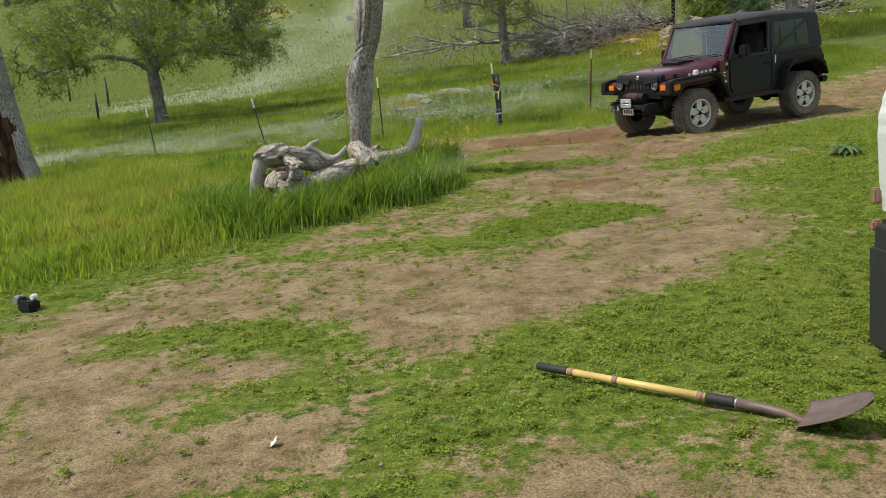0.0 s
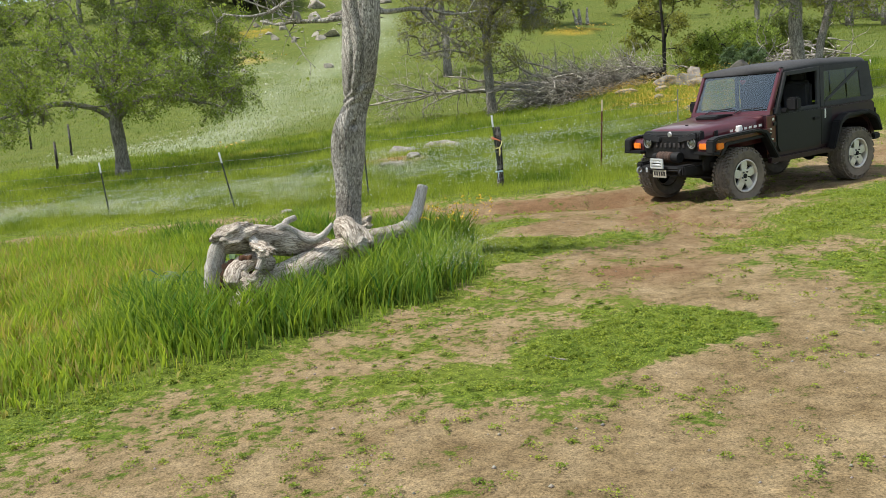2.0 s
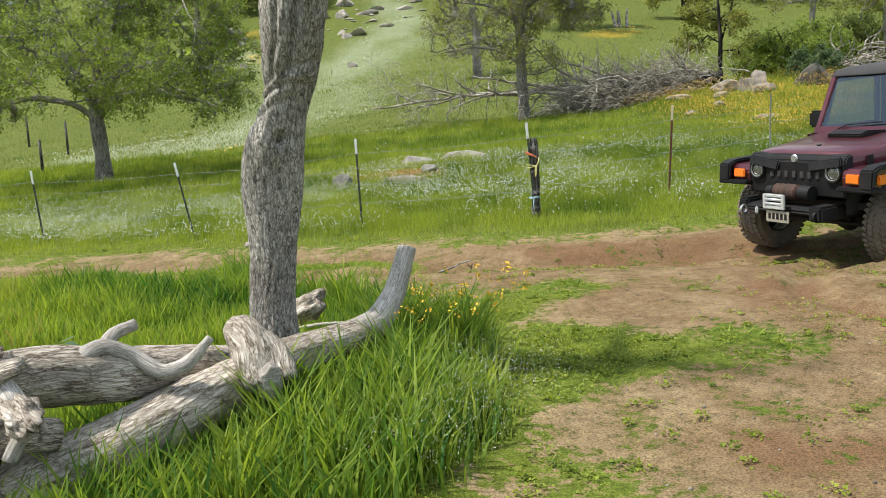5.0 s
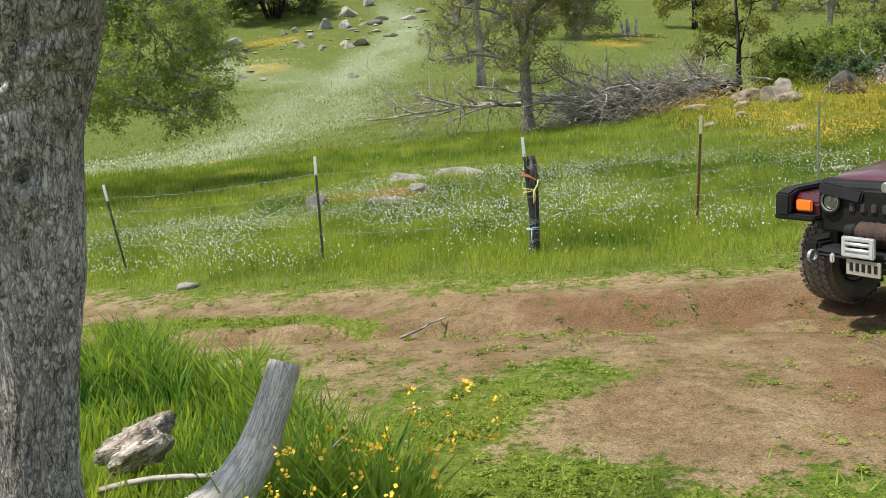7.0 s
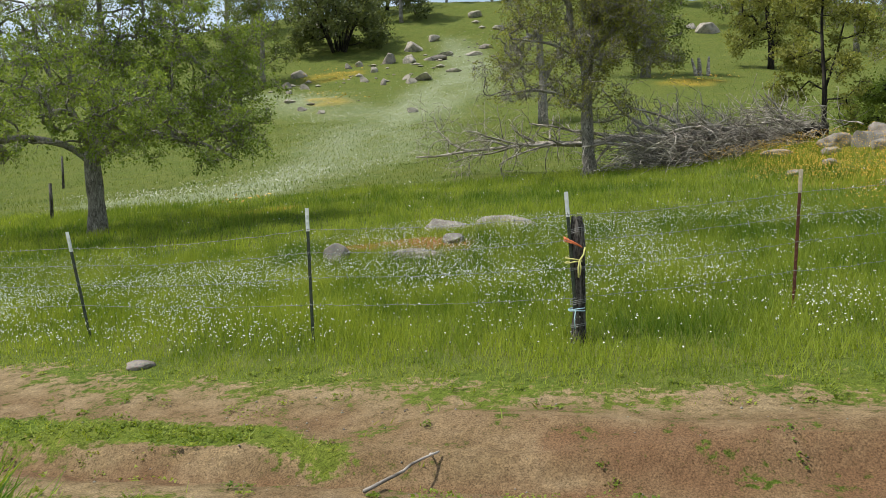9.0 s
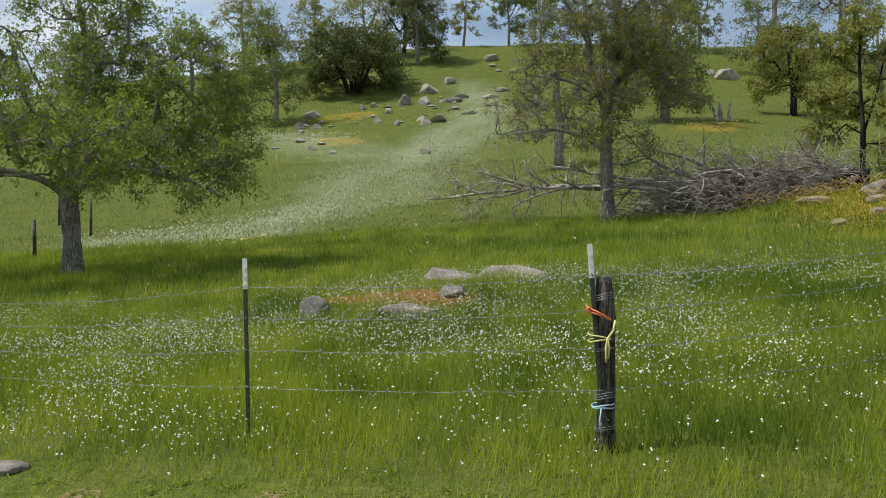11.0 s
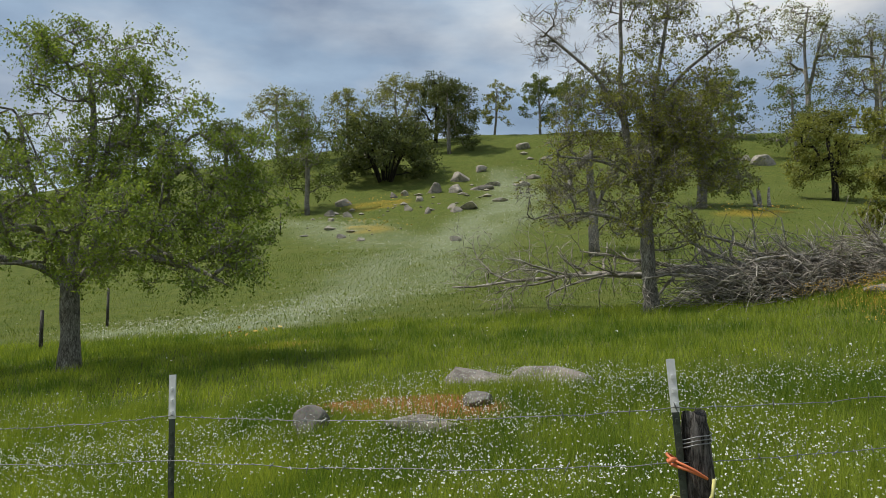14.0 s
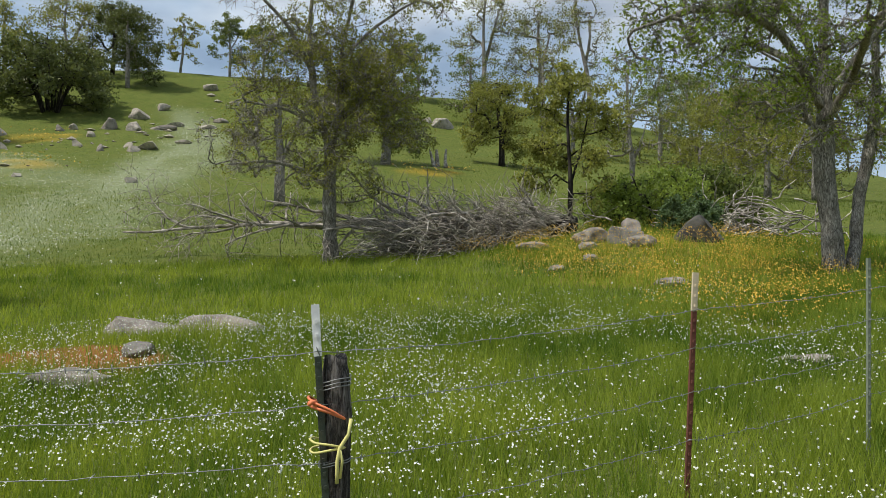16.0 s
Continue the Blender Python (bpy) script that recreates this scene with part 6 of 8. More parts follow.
for z in (0.14, 0.155, 0.33, 0.345, 0.36, 0.62, 0.63, 0.93, 0.945, 0.96):
    part("wire_wrap", tube_mesh("wire_wrap", [hoop(z, 0.063, 0.012, int(z * 100))], 5, M_WIRE), None, wood_post, "turn of tie wire")
part("orange_ribbon", tube_mesh("orange_ribbon", [hoop(0.83, 0.075, -0.03, 5, 0.007, dx=-0.03), hoop(0.84, 0.078, -0.045, 6, 0.006, dx=-0.03), (np.array([[-0.08, -0.05, 0.87], [-0.10, -0.06, 0.875], [-0.115, -0.06, 0.86]]), np.array([0.01, 0.012, 0.006]))], 5, M_ORANGE), None, wood_post, "knotted orange ribbon")
part("yellow_cord", tube_mesh("yellow_cord", [hoop(0.68, 0.072, 0.01, 8, 0.005, dx=-0.025), hoop(0.70, 0.072, -0.015, 9, 0.005, dx=-0.025), (np.array([[0.06, -0.05, 0.80], [0.045, -0.07, 0.74], [0.01, -0.08, 0.69], [0.0, -0.085, 0.64], [0.0, -0.08, 0.59], [0.0, -0.075, 0.55]]), np.full(6, 0.008)),
                                                       (np.array([[0.01, -0.08, 0.69], [0.02, -0.085, 0.64], [0.012, -0.08, 0.57]]), np.full(3, 0.006))], 5, M_YELLOW), None, wood_post, "knotted yellow cord with hanging ends")
part("blue_string", tube_mesh("blue_string", [hoop(0.27, 0.066, 0.0, 11, 0.005, dx=-0.012), hoop(0.285, 0.066, 0.01, 12, 0.005, dx=-0.012), (np.array([[-0.03, -0.07, 0.27], [-0.04, -0.078, 0.2], [-0.035, -0.075, 0.12]]), np.array([0.005, 0.005, 0.004]))], 5, M_STRING), None, wood_post, "pale blue string round both posts")

# dark posts of a second fence beyond the big oak
for x, y, h in ((-16.1, 42.5, 1.5), (-13.7, 34.8, 1.2), (-18.3, 69.3, 1.7), (-19.5, 46.0, 1.5)):
    v, q, t = tubes([(np.array([[0, 0, -0.2], [0.01, 0, h * 0.5], [0.0, 0.01, h]]), np.array([0.06, 0.055, 0.05]))], 8)
    ob = part("fence_post", mesh_np("fence_post", v, q, t, M_POSTWOOD), None)
    ob.location = (x, y, float(height(x, y)))
    tagged(ob, "dark wooden post of a farther fence", "fence post", "farther fence")


# ---------------------------------------------------------------- logs
def log_tube(name, pts, rad, mat, seed, parent=None, label="", sides=28, rough=0.05, per=10, furrow=0.016, cap=None):
    """A log along a bent line, with ridged bark and an open broken end."""
    pts, rad = np.array(pts, float), np.array(rad, float)
    s = np.linspace(0, len(pts) - 1, (len(pts) - 1) * per + 1)
    k = np.arange(len(pts))

    def smooth(values):
        lin = np.interp(s, k, values)
        ker = np.hanning(per + 3)
        pad = np.concatenate([np.full(per, lin[0]), lin, np.full(per, lin[-1])])
        out = np.convolve(pad, ker / ker.sum(), "same")[per:-per]
        out[0], out[-1] = lin[0], lin[-1]
        return out

    c = np.stack([smooth(pts[:, a]) for a in range(3)], -1)
    r = smooth(rad)
    tan = np.gradient(c, axis=0)
    tan /= np.linalg.norm(tan, axis=1)[:, None]
    ref = np.array([0.0, 0, 1]) if abs(tan[:, 2]).mean() < 0.75 else np.array([0, 1.0, 0])
    u = np.cross(tan, ref)
    u /= np.linalg.norm(u, axis=1)[:, None]
    w = np.cross(u, tan)
    A, S = np.meshgrid(np.linspace(0, 2 * math.pi, sides, endpoint=False), s)
    cr = fbm(A * 4.5 + 1.1 * vnoise(S * 2, A * 2, seed), S * 1.6, seed, 3)
    R = r[:, None] * (1 + rough * np.sin(2 * A + S + seed) + rough * 1.6 * (fbm(A * 1.2, S * 0.8, seed + 3) - 0.5)) + furrow * ((np.abs(cr - 0.5) * 2) ** 0.7 - 0.4)
    V = c[:, None] + R[..., None] * (u[:, None] * np.cos(A)[..., None] + w[:, None] * np.sin(A)[..., None])
    n = len(s)
    V = np.concatenate([V.reshape(-1, 3), [c[0] + tan[0] * r[0] * 0.25], [c[-1] - tan[-1] * r[-1] * 0.2]])
    i, j = np.arange(n - 1)[:, None] * sides, np.arange(sides)[None]
    Q = np.stack([i + j, i + (j + 1) % sides, i + sides + (j + 1) % sides, i + sides + j], -1).reshape(-1, 4)
    a, b = np.arange(sides), (np.arange(sides) + 1) % sides
    e = (n - 1) * sides
    T = np.concatenate([np.stack([np.full(sides, n * sides), b, a], -1), np.stack([np.full(sides, n * sides + 1), e + a, e + b], -1)])
    ln_ = np.concatenate([[0], np.cumsum(np.linalg.norm(np.diff(c, axis=0), axis=1))])
    bark = {"b1": np.r_[(R * np.cos(A)).ravel(), 0, 0], "b2": np.r_[(R * np.sin(A)).ravel(), 0, 0], "b3": np.r_[np.repeat(ln_, sides), 0, ln_[-1]]}
    return part(name, mesh_np(name, V, Q, T, mat, bark), None, parent, label)


def lump(name, mat, parent, at, size, seed, turn=(0, 0, 0), label="", amp=0.35, sub=4):
    """A gnarled knob of wood."""
    bm = bmesh.new()
    bmesh.ops.create_icosphere(bm, subdivisions=sub, radius=1.0)
    lay1, lay2, lay3 = (bm.verts.layers.float.new(key) for key in ("b1", "b2", "b3"))
    off = Vector(rnd(seed).rand(3) * 40)
    for v in bm.verts:
        p = v.co.copy()
        p *= 1 + amp * noise.fractal(p * 1.3 + off, 0.8, 2.2, 5) + 0.06 * noise.noise(Vector((p.x * 4, p.y * 12, p.z * 12)) + off)
        v.co = (p.x * size[0], p.y * size[1], p.z * size[2])
        v[lay1], v[lay2], v[lay3] = v.co.y, v.co.z, v.co.x
    ob = part(name, bm, mat, parent, label, True)
    ob.matrix_basis = pose(*at, *turn)
    return ob


old_log = tagged(new("fallen_log"), "bleached old log with an upturned grey end in tall grass", "log")
log_tube("log_body", [(-1.6, 8.33, 0.42), (-1.36, 8.62, 0.48), (-1.09, 8.95, 0.56), (-0.9, 9.17, 0.62), (-0.72, 9.39, 0.67), (-0.5, 9.66, 0.69), (-0.33, 9.86, 0.70)], [0.14, 0.145, 0.135, 0.125, 0.11, 0.095, 0.085], M_DEAD, 901, old_log)
log_tube("upturned_end", [(-0.38, 9.8, 0.70), (-0.25, 9.96, 0.72), (-0.16, 10.07, 0.84), (-0.105, 10.13, 0.98), (-0.063, 10.18, 1.11)], [0.076, 0.079, 0.068, 0.06, 0.053], M_WOOD, 902, old_log, "smooth grey barkless wood", furrow=0.006)
log_tube("knot", [(-0.82, 9.38, 0.66), (-0.81, 9.31, 0.79), (-0.75, 9.21, 0.83), (-0.685, 9.12, 0.76), (-0.655, 9.05, 0.66)], [0.11, 0.115, 0.11, 0.105, 0.085], M_DEAD, 903, old_log, "twisted bark-covered branch stub", 26, 0.3)
lump("splinter", M_WOOD, old_log, (-0.66, 9.035, 0.68), (0.055, 0.04, 0.095), 904, (18, 8, 15), "broken slab of grey wood", 0.22)
branch_log = tagged(new("dead_branch"), "bleached dead limb with an antler-like prong on the log", "log")
log_tube("limb", [(-1.72, 8.42, 0.88), (-1.5, 8.68, 0.86), (-1.28, 8.95, 0.78), (-1.1, 9.3, 0.7), (-0.98, 9.75, 0.6)], [0.1, 0.13, 0.125, 0.11, 0.09], M_DEAD, 905, branch_log)
log_tube("prong", [(-1.42, 8.68, 0.84), (-1.3, 8.85, 0.93), (-1.2, 8.93, 0.86), (-1.08, 8.93, 0.77), (-0.98, 8.97, 0.80), (-0.89, 9.01, 0.90)], [0.042, 0.04, 0.034, 0.034, 0.03, 0.018], M_WOOD, 906, branch_log, "smooth curved grey prong", 14, furrow=0.003)
log_tube("prong", [(-1.3, 8.85, 0.9), (-1.27, 8.93, 0.96), (-1.2, 9.0, 0.98)], [0.03, 0.028, 0.024], M_WOOD, 907, branch_log, "smooth curved grey prong", 12, furrow=0.002)
stump = tagged(new("root_stump"), "gnarled bleached root end with a dark hollow", "log")
lump("root", M_DEAD, stump, (-1.62, 8.45, 0.93), (0.17, 0.11, 0.075), 908, (0, -12, 35), amp=0.55)
log_tube("root", [(-1.62, 8.5, 0.95), (-1.74, 8.44, 0.84), (-1.79, 8.4, 0.66), (-1.8, 8.36, 0.42), (-1.78, 8.35, 0.25)], [0.055, 0.075, 0.07, 0.075, 0.1], M_WOOD, 909, stump, "pale barkless root", 20, 0.16, 8, 0.012)
log_tube("root", [(-1.36, 8.55, 0.66), (-1.5, 8.4, 0.72), (-1.6, 8.26, 0.66), (-1.62, 8.18, 0.56)], [0.05, 0.065, 0.07, 0.05], M_DEAD, 910, stump, "", 18, 0.2, 8, 0.02)
log_tube("root", [(-1.52, 8.5, 0.9), (-1.44, 8.42, 0.84), (-1.40, 8.38, 0.73), (-1.44, 8.34, 0.64)], [0.035, 0.04, 0.032, 0.03], M_WOOD, 911, stump, "pale barkless root", 12, 0.15, 8, 0.006)
# solid dark lump fills the root end's hollow
lump("root", M_SCAR, stump, (-1.6, 8.33, 0.58), (0.11, 0.09, 0.17), 912, (0, 15, 20), "dark red-brown lump where the hollow lies", 0.6)
lump("root", M_DEAD, stump, (-1.5, 8.22, 0.52), (0.09, 0.07, 0.12), 916, (10, 25, 10), "", 0.6)
lump("root", M_DEAD, stump, (-1.55, 8.08, 0.38), (0.1, 0.08, 0.13), 913, (0, 10, 0), "", 0.5)
lump("root", M_DEAD, stump, (-1.38, 8.35, 0.80), (0.13, 0.06, 0.05), 917, (0, 15, -40), "", 0.6)
tagged(lump("log_piece", M_DEAD, None, (-0.80, 10.73, 0.68), (0.19, 0.085, 0.085), 914, (0, -28, -20), "", 0.5), "short bleached log end behind the oak", "log")


# fallen tree with its brush
def fallen_tree():
    rg = rnd(950)
    root = tagged(new("fallen_tree"), "fallen dead oak with a tangle of grey brush", "fallen tree")
    lines, thin = [], []
    butt = np.array([10.2, 34.6, float(height(10.2, 34.6)) + 0.55])
    mid = np.array([4.6, 36.6, float(height(4.6, 36.6)) + 0.95])
    tip = np.array([-2.2, 39.2, float(height(-2.2, 39.2)) + 0.85])
    s = np.linspace(0, 1, 14)[:, None]
    spine = (1 - s) ** 2 * butt + 2 * s * (1 - s) * mid + s ** 2 * tip + rg.normal(0, 0.12, (14, 3))
    rad = 0.24 * (1 - np.linspace(0, 1, 14)) ** 1.3 + 0.03
    lines.append((spine, rad))
    for start, d, ln, r in ((1, (-1, -0.7, -0.12), 3.2, 0.13), (2, (-0.8, -0.5, 0.16), 4.0, 0.1), (3, (-0.8, -0.35, 0.32), 3.0, 0.09), (4, (-0.8, 0.5, 0.18), 3.0, 0.09), (5, (-0.9, -0.5, 0.05), 3.0, 0.09), (6, (-0.9, 0.3, 0.12), 3.0, 0.08),
                            (7, (-0.9, -0.35, 0.1), 3.2, 0.07), (8, (-0.9, -0.2, 0.08), 3.0, 0.07), (9, (-0.9, 0.3, 0.12), 2.8, 0.06), (10, (-0.9, -0.25, 0.2), 2.6, 0.05), (11, (-0.9, 0.15, 0.12), 2.2, 0.05), (0, (-0.8, -0.55, 0.1), 2.6, 0.1)):
        lines.append(limb(rg, spine[start], d, ln, r, r * 0.3, 8, 0.16, -0.1))
    for p, r in list(lines):
        for b in branch_out(rg, p, r, 9, 0.55, 1.3, 0.2, 0.24, -0.15):
            lines.append(b)
            thin += branch_out(rg, *b, 6, 0.6, 0.7, 0.15, 0.3, -0.1, 0.5, 4)
    # the dense heap of twigs by the butt
    for _ in range(1250):
        t = rg.rand() ** 0.8
        p = butt * (1 - t) + np.array([5.4, 35.0, float(height(5.4, 35.0)) + 0.35]) * t + rg.normal(0, 1, 3) * (0.6, 0.8, 0.3)
        p[2] = max(p[2], float(height(p[0], p[1])) + 0.1)
        thin.append(limb(rg, p, (-1 + 0.9 * rg.normal(), 0.5 * rg.normal(), 0.2 + 0.35 * rg.normal()), 0.9 + 0.8 * rg.rand(), 0.017, 0.006, 5, 0.3, -0.1))
    part("trunk", tube_mesh("trunk", lines, 6, M_BRUSH), None, root)
    part("brush", tube_mesh("brush", [(p, np.maximum(r, 0.007)) for p, r in thin], 3, M_BRUSH), None, root, "tangled grey twigs")
    part("burnt_butt", tube_mesh("burnt_butt", [limb(rg, butt + (0.45, -0.1, -0.1), (-1, 0.15, 0.05), 0.9, 0.28, 0.26, 5, 0.05, 0)], 12, M_BARK_DARK), None, root, "charred butt end")


fallen_tree()


def brush_pile(x, y, w, h, seed, label, count=160):
    rg = rnd(seed)
    z = float(height(x, y))
    lines = []
    for _ in range(count):
        p = np.array([rg.normal(0, w * 0.3), rg.normal(0, w * 0.22), abs(rg.normal(0, h * 0.35))])
        lines.append(limb(rg, p, (rg.normal(), rg.normal(), 0.4 * rg.rand()), w * (0.2 + 0.3 * rg.rand()), 0.03, 0.007, 5, 0.3, -0.2))
    ob = tagged(part("brush_pile", tube_mesh("brush_pile", lines, 4, M_BRUSH), None), label, "brush pile", kind="stuff")
    ob.location = (x, y, z)


brush_pile(15.0, 33.0, 3.6, 1.3, 961, "tangle of dead grey branches behind the rocks")
brush_pile(6.9, 34.9, 2.8, 0.5, 962, "low heap of dead twigs on the grass")

# a split dead stump on the hill
rg = rnd(970)
tagged(part("dead_stump", tube_mesh("dead_stump", [limb(rg, (0.25 * rg.normal(), 0.2 * rg.normal(), -0.1), (0.12 * rg.normal(), 0.1, 1), 1.4 + 0.5 * rg.rand(), 0.2, 0.08, 5, 0.06, 0) for _ in range(5)], 7, M_BRUSH), None), "split grey stump on the hillside", "stump").location = (17.2, 76.8, float(height(17.2, 76.8)))

# fallen twig on the road
def twig(x, y, turn, seed, label, length=0.55, r=0.008):
    rg = rnd(seed)
    p, rr = limb(rg, (0, 0, r), (1, 0, 0.0), length, r, r * 0.6, 8, 0.13, 0)
    p[:, 2] = r + np.abs(p[:, 2]) * 0.25
    side = limb(rg, p[7], (0.75, 0.6, 0.15), length * 0.16, r * 0.7, r * 0.4, 4, 0.2, 0)
    ob = tagged(part("stick", tube_mesh("stick", [(p, rr), side], 6, M_BRUSH), None), label, "stick")
    ob.matrix_basis = pose(x, y, float(height(x, y)) + 0.003, 0, 0, turn)


twig(0.13, 13.45, 50, 981, "bare bent stick on the dirt road", 0.68, 0.011)
twig(0.62, 6.72, 150, 982, "small pale twig on the bare soil", 0.16, 0.006)
twig(-0.2, 4.6, 20, 983, "thin dry twig on the bare soil", 0.2, 0.004)


# loose stones strewn over the rocky part of the slope
def rubble(seed, n, label):
    rg = rnd(seed)
    x, y = scatter(seed + 1, n, -22, 10, 66, 112, lambda x, y: np.clip(1.3 * np.maximum.reduce([capsule(x, y, [(-18, 83, 4), (-11, 86, 5)]), capsule(x, y, [(-8, 94, 5), (0, 96, 6)]), capsule(x, y, [(0, 96, 6), (1, 108, 5)]), 0.6 * capsule(x, y, [(-16, 71, 3), (-12, 70, 3)])]), 0, 1))
    m = len(x)
    size = 0.08 + 0.32 * rg.rand(m) ** 3
    c = np.stack([x, y, height(x, y) + size * 0.25], -1)
    V = c[:, None] + dirs[None] * size[:, None, None] * (0.6 + 0.8 * rg.rand(m, 6, 1)) * (1.3, 1.0, 0.7)
    T = (np.arange(m)[:, None, None] * 6 + np.array([(0, 1, 4), (1, 2, 4), (2, 3, 4), (3, 0, 4), (1, 0, 5), (2, 1, 5), (3, 2, 5), (0, 3, 5)])[None]).reshape(-1, 3)
    tagged(new("hillside_rubble", mesh_np("hillside_rubble", V, None, T, M_ROCK_PALE, smooth=False)), label, "stones", kind="stuff")


rubble(990, 600, "loose pale stones strewn over the rocky slope")


# thin dead branch leaning on the log end behind the oak
rg = rnd(995)
p, rr = limb(rg, (-0.86, 10.5, 0.60), (0.95, 0.05, 0.2), 0.95, 0.014, 0.006, 9, 0.07, 0)
side = [limb(rg, p[k], (0.8, 0.1, s), 0.28, 0.007, 0.003, 4, 0.15, 0) for k, s in ((4, 0.5), (6, -0.35), (7, 0.45))]
tagged(part("dead_branch", tube_mesh("dead_branch", [(p, rr)] + side, 6, M_BRUSH), None), "thin brown dead branch in tall grass by the oak", "branch")


# ---------------------------------------------------------------- the off-road car
M_MAROON = plain("maroon_paint", (0.095, 0.018, 0.026), 0.33, 0.35, 0.25, 12, coat=0.6, dirt=(0.11, 0.045, 0.042))
# the same maroon darkened: the shade on tub and sills is painted in
M_TUB = plain("shaded_maroon_paint", (0.022, 0.007, 0.010), 0.4, 0.1, 0.3, 12, spec=0.4)
M_BLACKPAINT = plain("black_paint", (0.009, 0.008, 0.009), 0.45, 0.0, 0.3, 14, spec=0.35)
M_BLACK = plain("black_plastic", (0.010, 0.010, 0.011), 0.6, 0.0, 0.3, 40, 0.15, spec=0.25, dirt=(0.022, 0.019, 0.016))
M_SLOT = plain("slot_mesh", (0.05, 0.045, 0.045), 0.7, 0.3, 0.3, 60)
M_DARK = plain("black_underbody", (0.014, 0.013, 0.012), 0.85, 0.0, 0.3, 20)
M_CANVAS = plain("black_canvas", (0.045, 0.045, 0.048), 0.9, 0.0, 0.25, 25, 0.35)
M_TYRE = plain("dusty_tyre", (0.135, 0.115, 0.092), 0.9, 0.0, 0.4, 18, 0.4, dirt=(0.2, 0.155, 0.11))
M_ALLOY = plain("dull_alloy", (0.68, 0.66, 0.62), 0.42, 0.6, 0.15, 30, dirt=(0.36, 0.31, 0.25))
M_STEEL = plain("worn_steel", (0.42, 0.43, 0.43), 0.4, 0.8, 0.2, 40)
M_BRIGHT = plain("bright_steel", (0.66, 0.69, 0.71), 0.35, 0.5, 0.12, 40)
M_PLATE = plain("dull_plate", (0.34, 0.32, 0.26), 0.5, 0.1, 0.2, 40)
M_AMBER = plain("amber_lens", (0.8, 0.2, 0.02), 0.25, 0.0, 0.1, 60, coat=0.5)
M_DECAL = plain("white_decal", (0.72, 0.71, 0.69), 0.5, vary=0.08)
M_SEAT = plain("dark_cloth", (0.03, 0.03, 0.035), 0.9, vary=0.25)
M_RED = plain("red_ornament", (0.45, 0.02, 0.03), 0.5)
M_ROPE = plain("winch_rope", (0.05, 0.028, 0.02), 0.9, vary=0.6, scale=60)


def glass(name, tint, rough=0.03, see=0.75):
    m, nt, ln, out = material(name)
    g = nt.new("ShaderNodeBsdfGlossy")
    g.inputs["Roughness"].default_value = rough
    g.inputs["Color"].default_value = (0.9, 0.95, 1, 1)
    t = nt.new("ShaderNodeBsdfTransparent")
    t.inputs["Color"].default_value = (*tint, 1)
    lw = node(nt, "ShaderNodeLayerWeight", Blend=0.5)
    pw = nt.new("ShaderNodeMath")
    pw.operation = "POWER"
    pw.inputs[1].default_value = 3.0
    ln.new(lw.outputs["Facing"], pw.inputs[0])
    f = nt.new("ShaderNodeMath")
    f.operation = "MULTIPLY_ADD"
    f.inputs[1].default_value, f.inputs[2].default_value = 0.55, 0.10
    ln.new(pw.outputs[0], f.inputs[0])
    mix = nt.new("ShaderNodeMixShader")
    ln.new(f.outputs[0], mix.inputs["Fac"])
    ln.new(t.outputs["BSDF"], mix.inputs[1])
    ln.new(g.outputs["BSDF"], mix.inputs[2])
    ln.new(mix.outputs["Shader"], out.inputs["Surface"])
    return m


M_GLASS = glass("windscreen_glass", (0.55, 0.6, 0.6))
M_VINYL = glass("tinted_vinyl", (0.07, 0.072, 0.075), 0.2)
M_LAMP = plain("lamp_reflector", (0.14, 0.15, 0.14), 0.15, 0.6, 0.4, 25, coat=1.0)


def bevelled(bm, w, segs=2):
    if w:
        bmesh.ops.bevel(bm, geom=[e for e in bm.edges], offset=w, segments=segs, affect="EDGES", clamp_overlap=True)
    return bm


def box(x0, x1, y0, y1, z0, z1, w=0.01, segs=2):
    bm = bmesh.new()
    bmesh.ops.create_cube(bm, size=1, matrix=Matrix.Translation(((x0 + x1) / 2, (y0 + y1) / 2, (z0 + z1) / 2)) @ Matrix.Diagonal((x1 - x0, y1 - y0, z1 - z0, 1)))
    return bevelled(bm, w, segs)


def prism(outline, y0, y1, w=0.01, segs=2, taper=None):
    """An outline in x and z, drawn out across y."""
    bm = bmesh.new()
    a = [bm.verts.new((x, y0, z)) for x, z in outline]
    b = [bm.verts.new((x, y1, z)) for x, z in outline]
    bm.faces.new(a)
    bm.faces.new(b[::-1])
    n = len(outline)
    for i in range(n):
        bm.faces.new((a[(i + 1) % n], a[i], b[i], b[(i + 1) % n]))
    bmesh.ops.recalc_face_normals(bm, faces=bm.faces)
    return bevelled(bm, w, segs)


def loft(rings, w=0.0):
    """Skin over rings of points that have the same count."""
    bm = bmesh.new()
    vs = [[bm.verts.new(p) for p in ring] for ring in rings]
    n = len(rings[0])
    for r0, r1 in zip(vs, vs[1:]):
        for i in range(n):
            bm.faces.new((r0[i], r0[(i + 1) % n], r1[(i + 1) % n], r1[i]))
    bm.faces.new(vs[0][::-1])
    bm.faces.new(vs[-1])
    bmesh.ops.recalc_face_normals(bm, faces=bm.faces)
    return bevelled(bm, w)


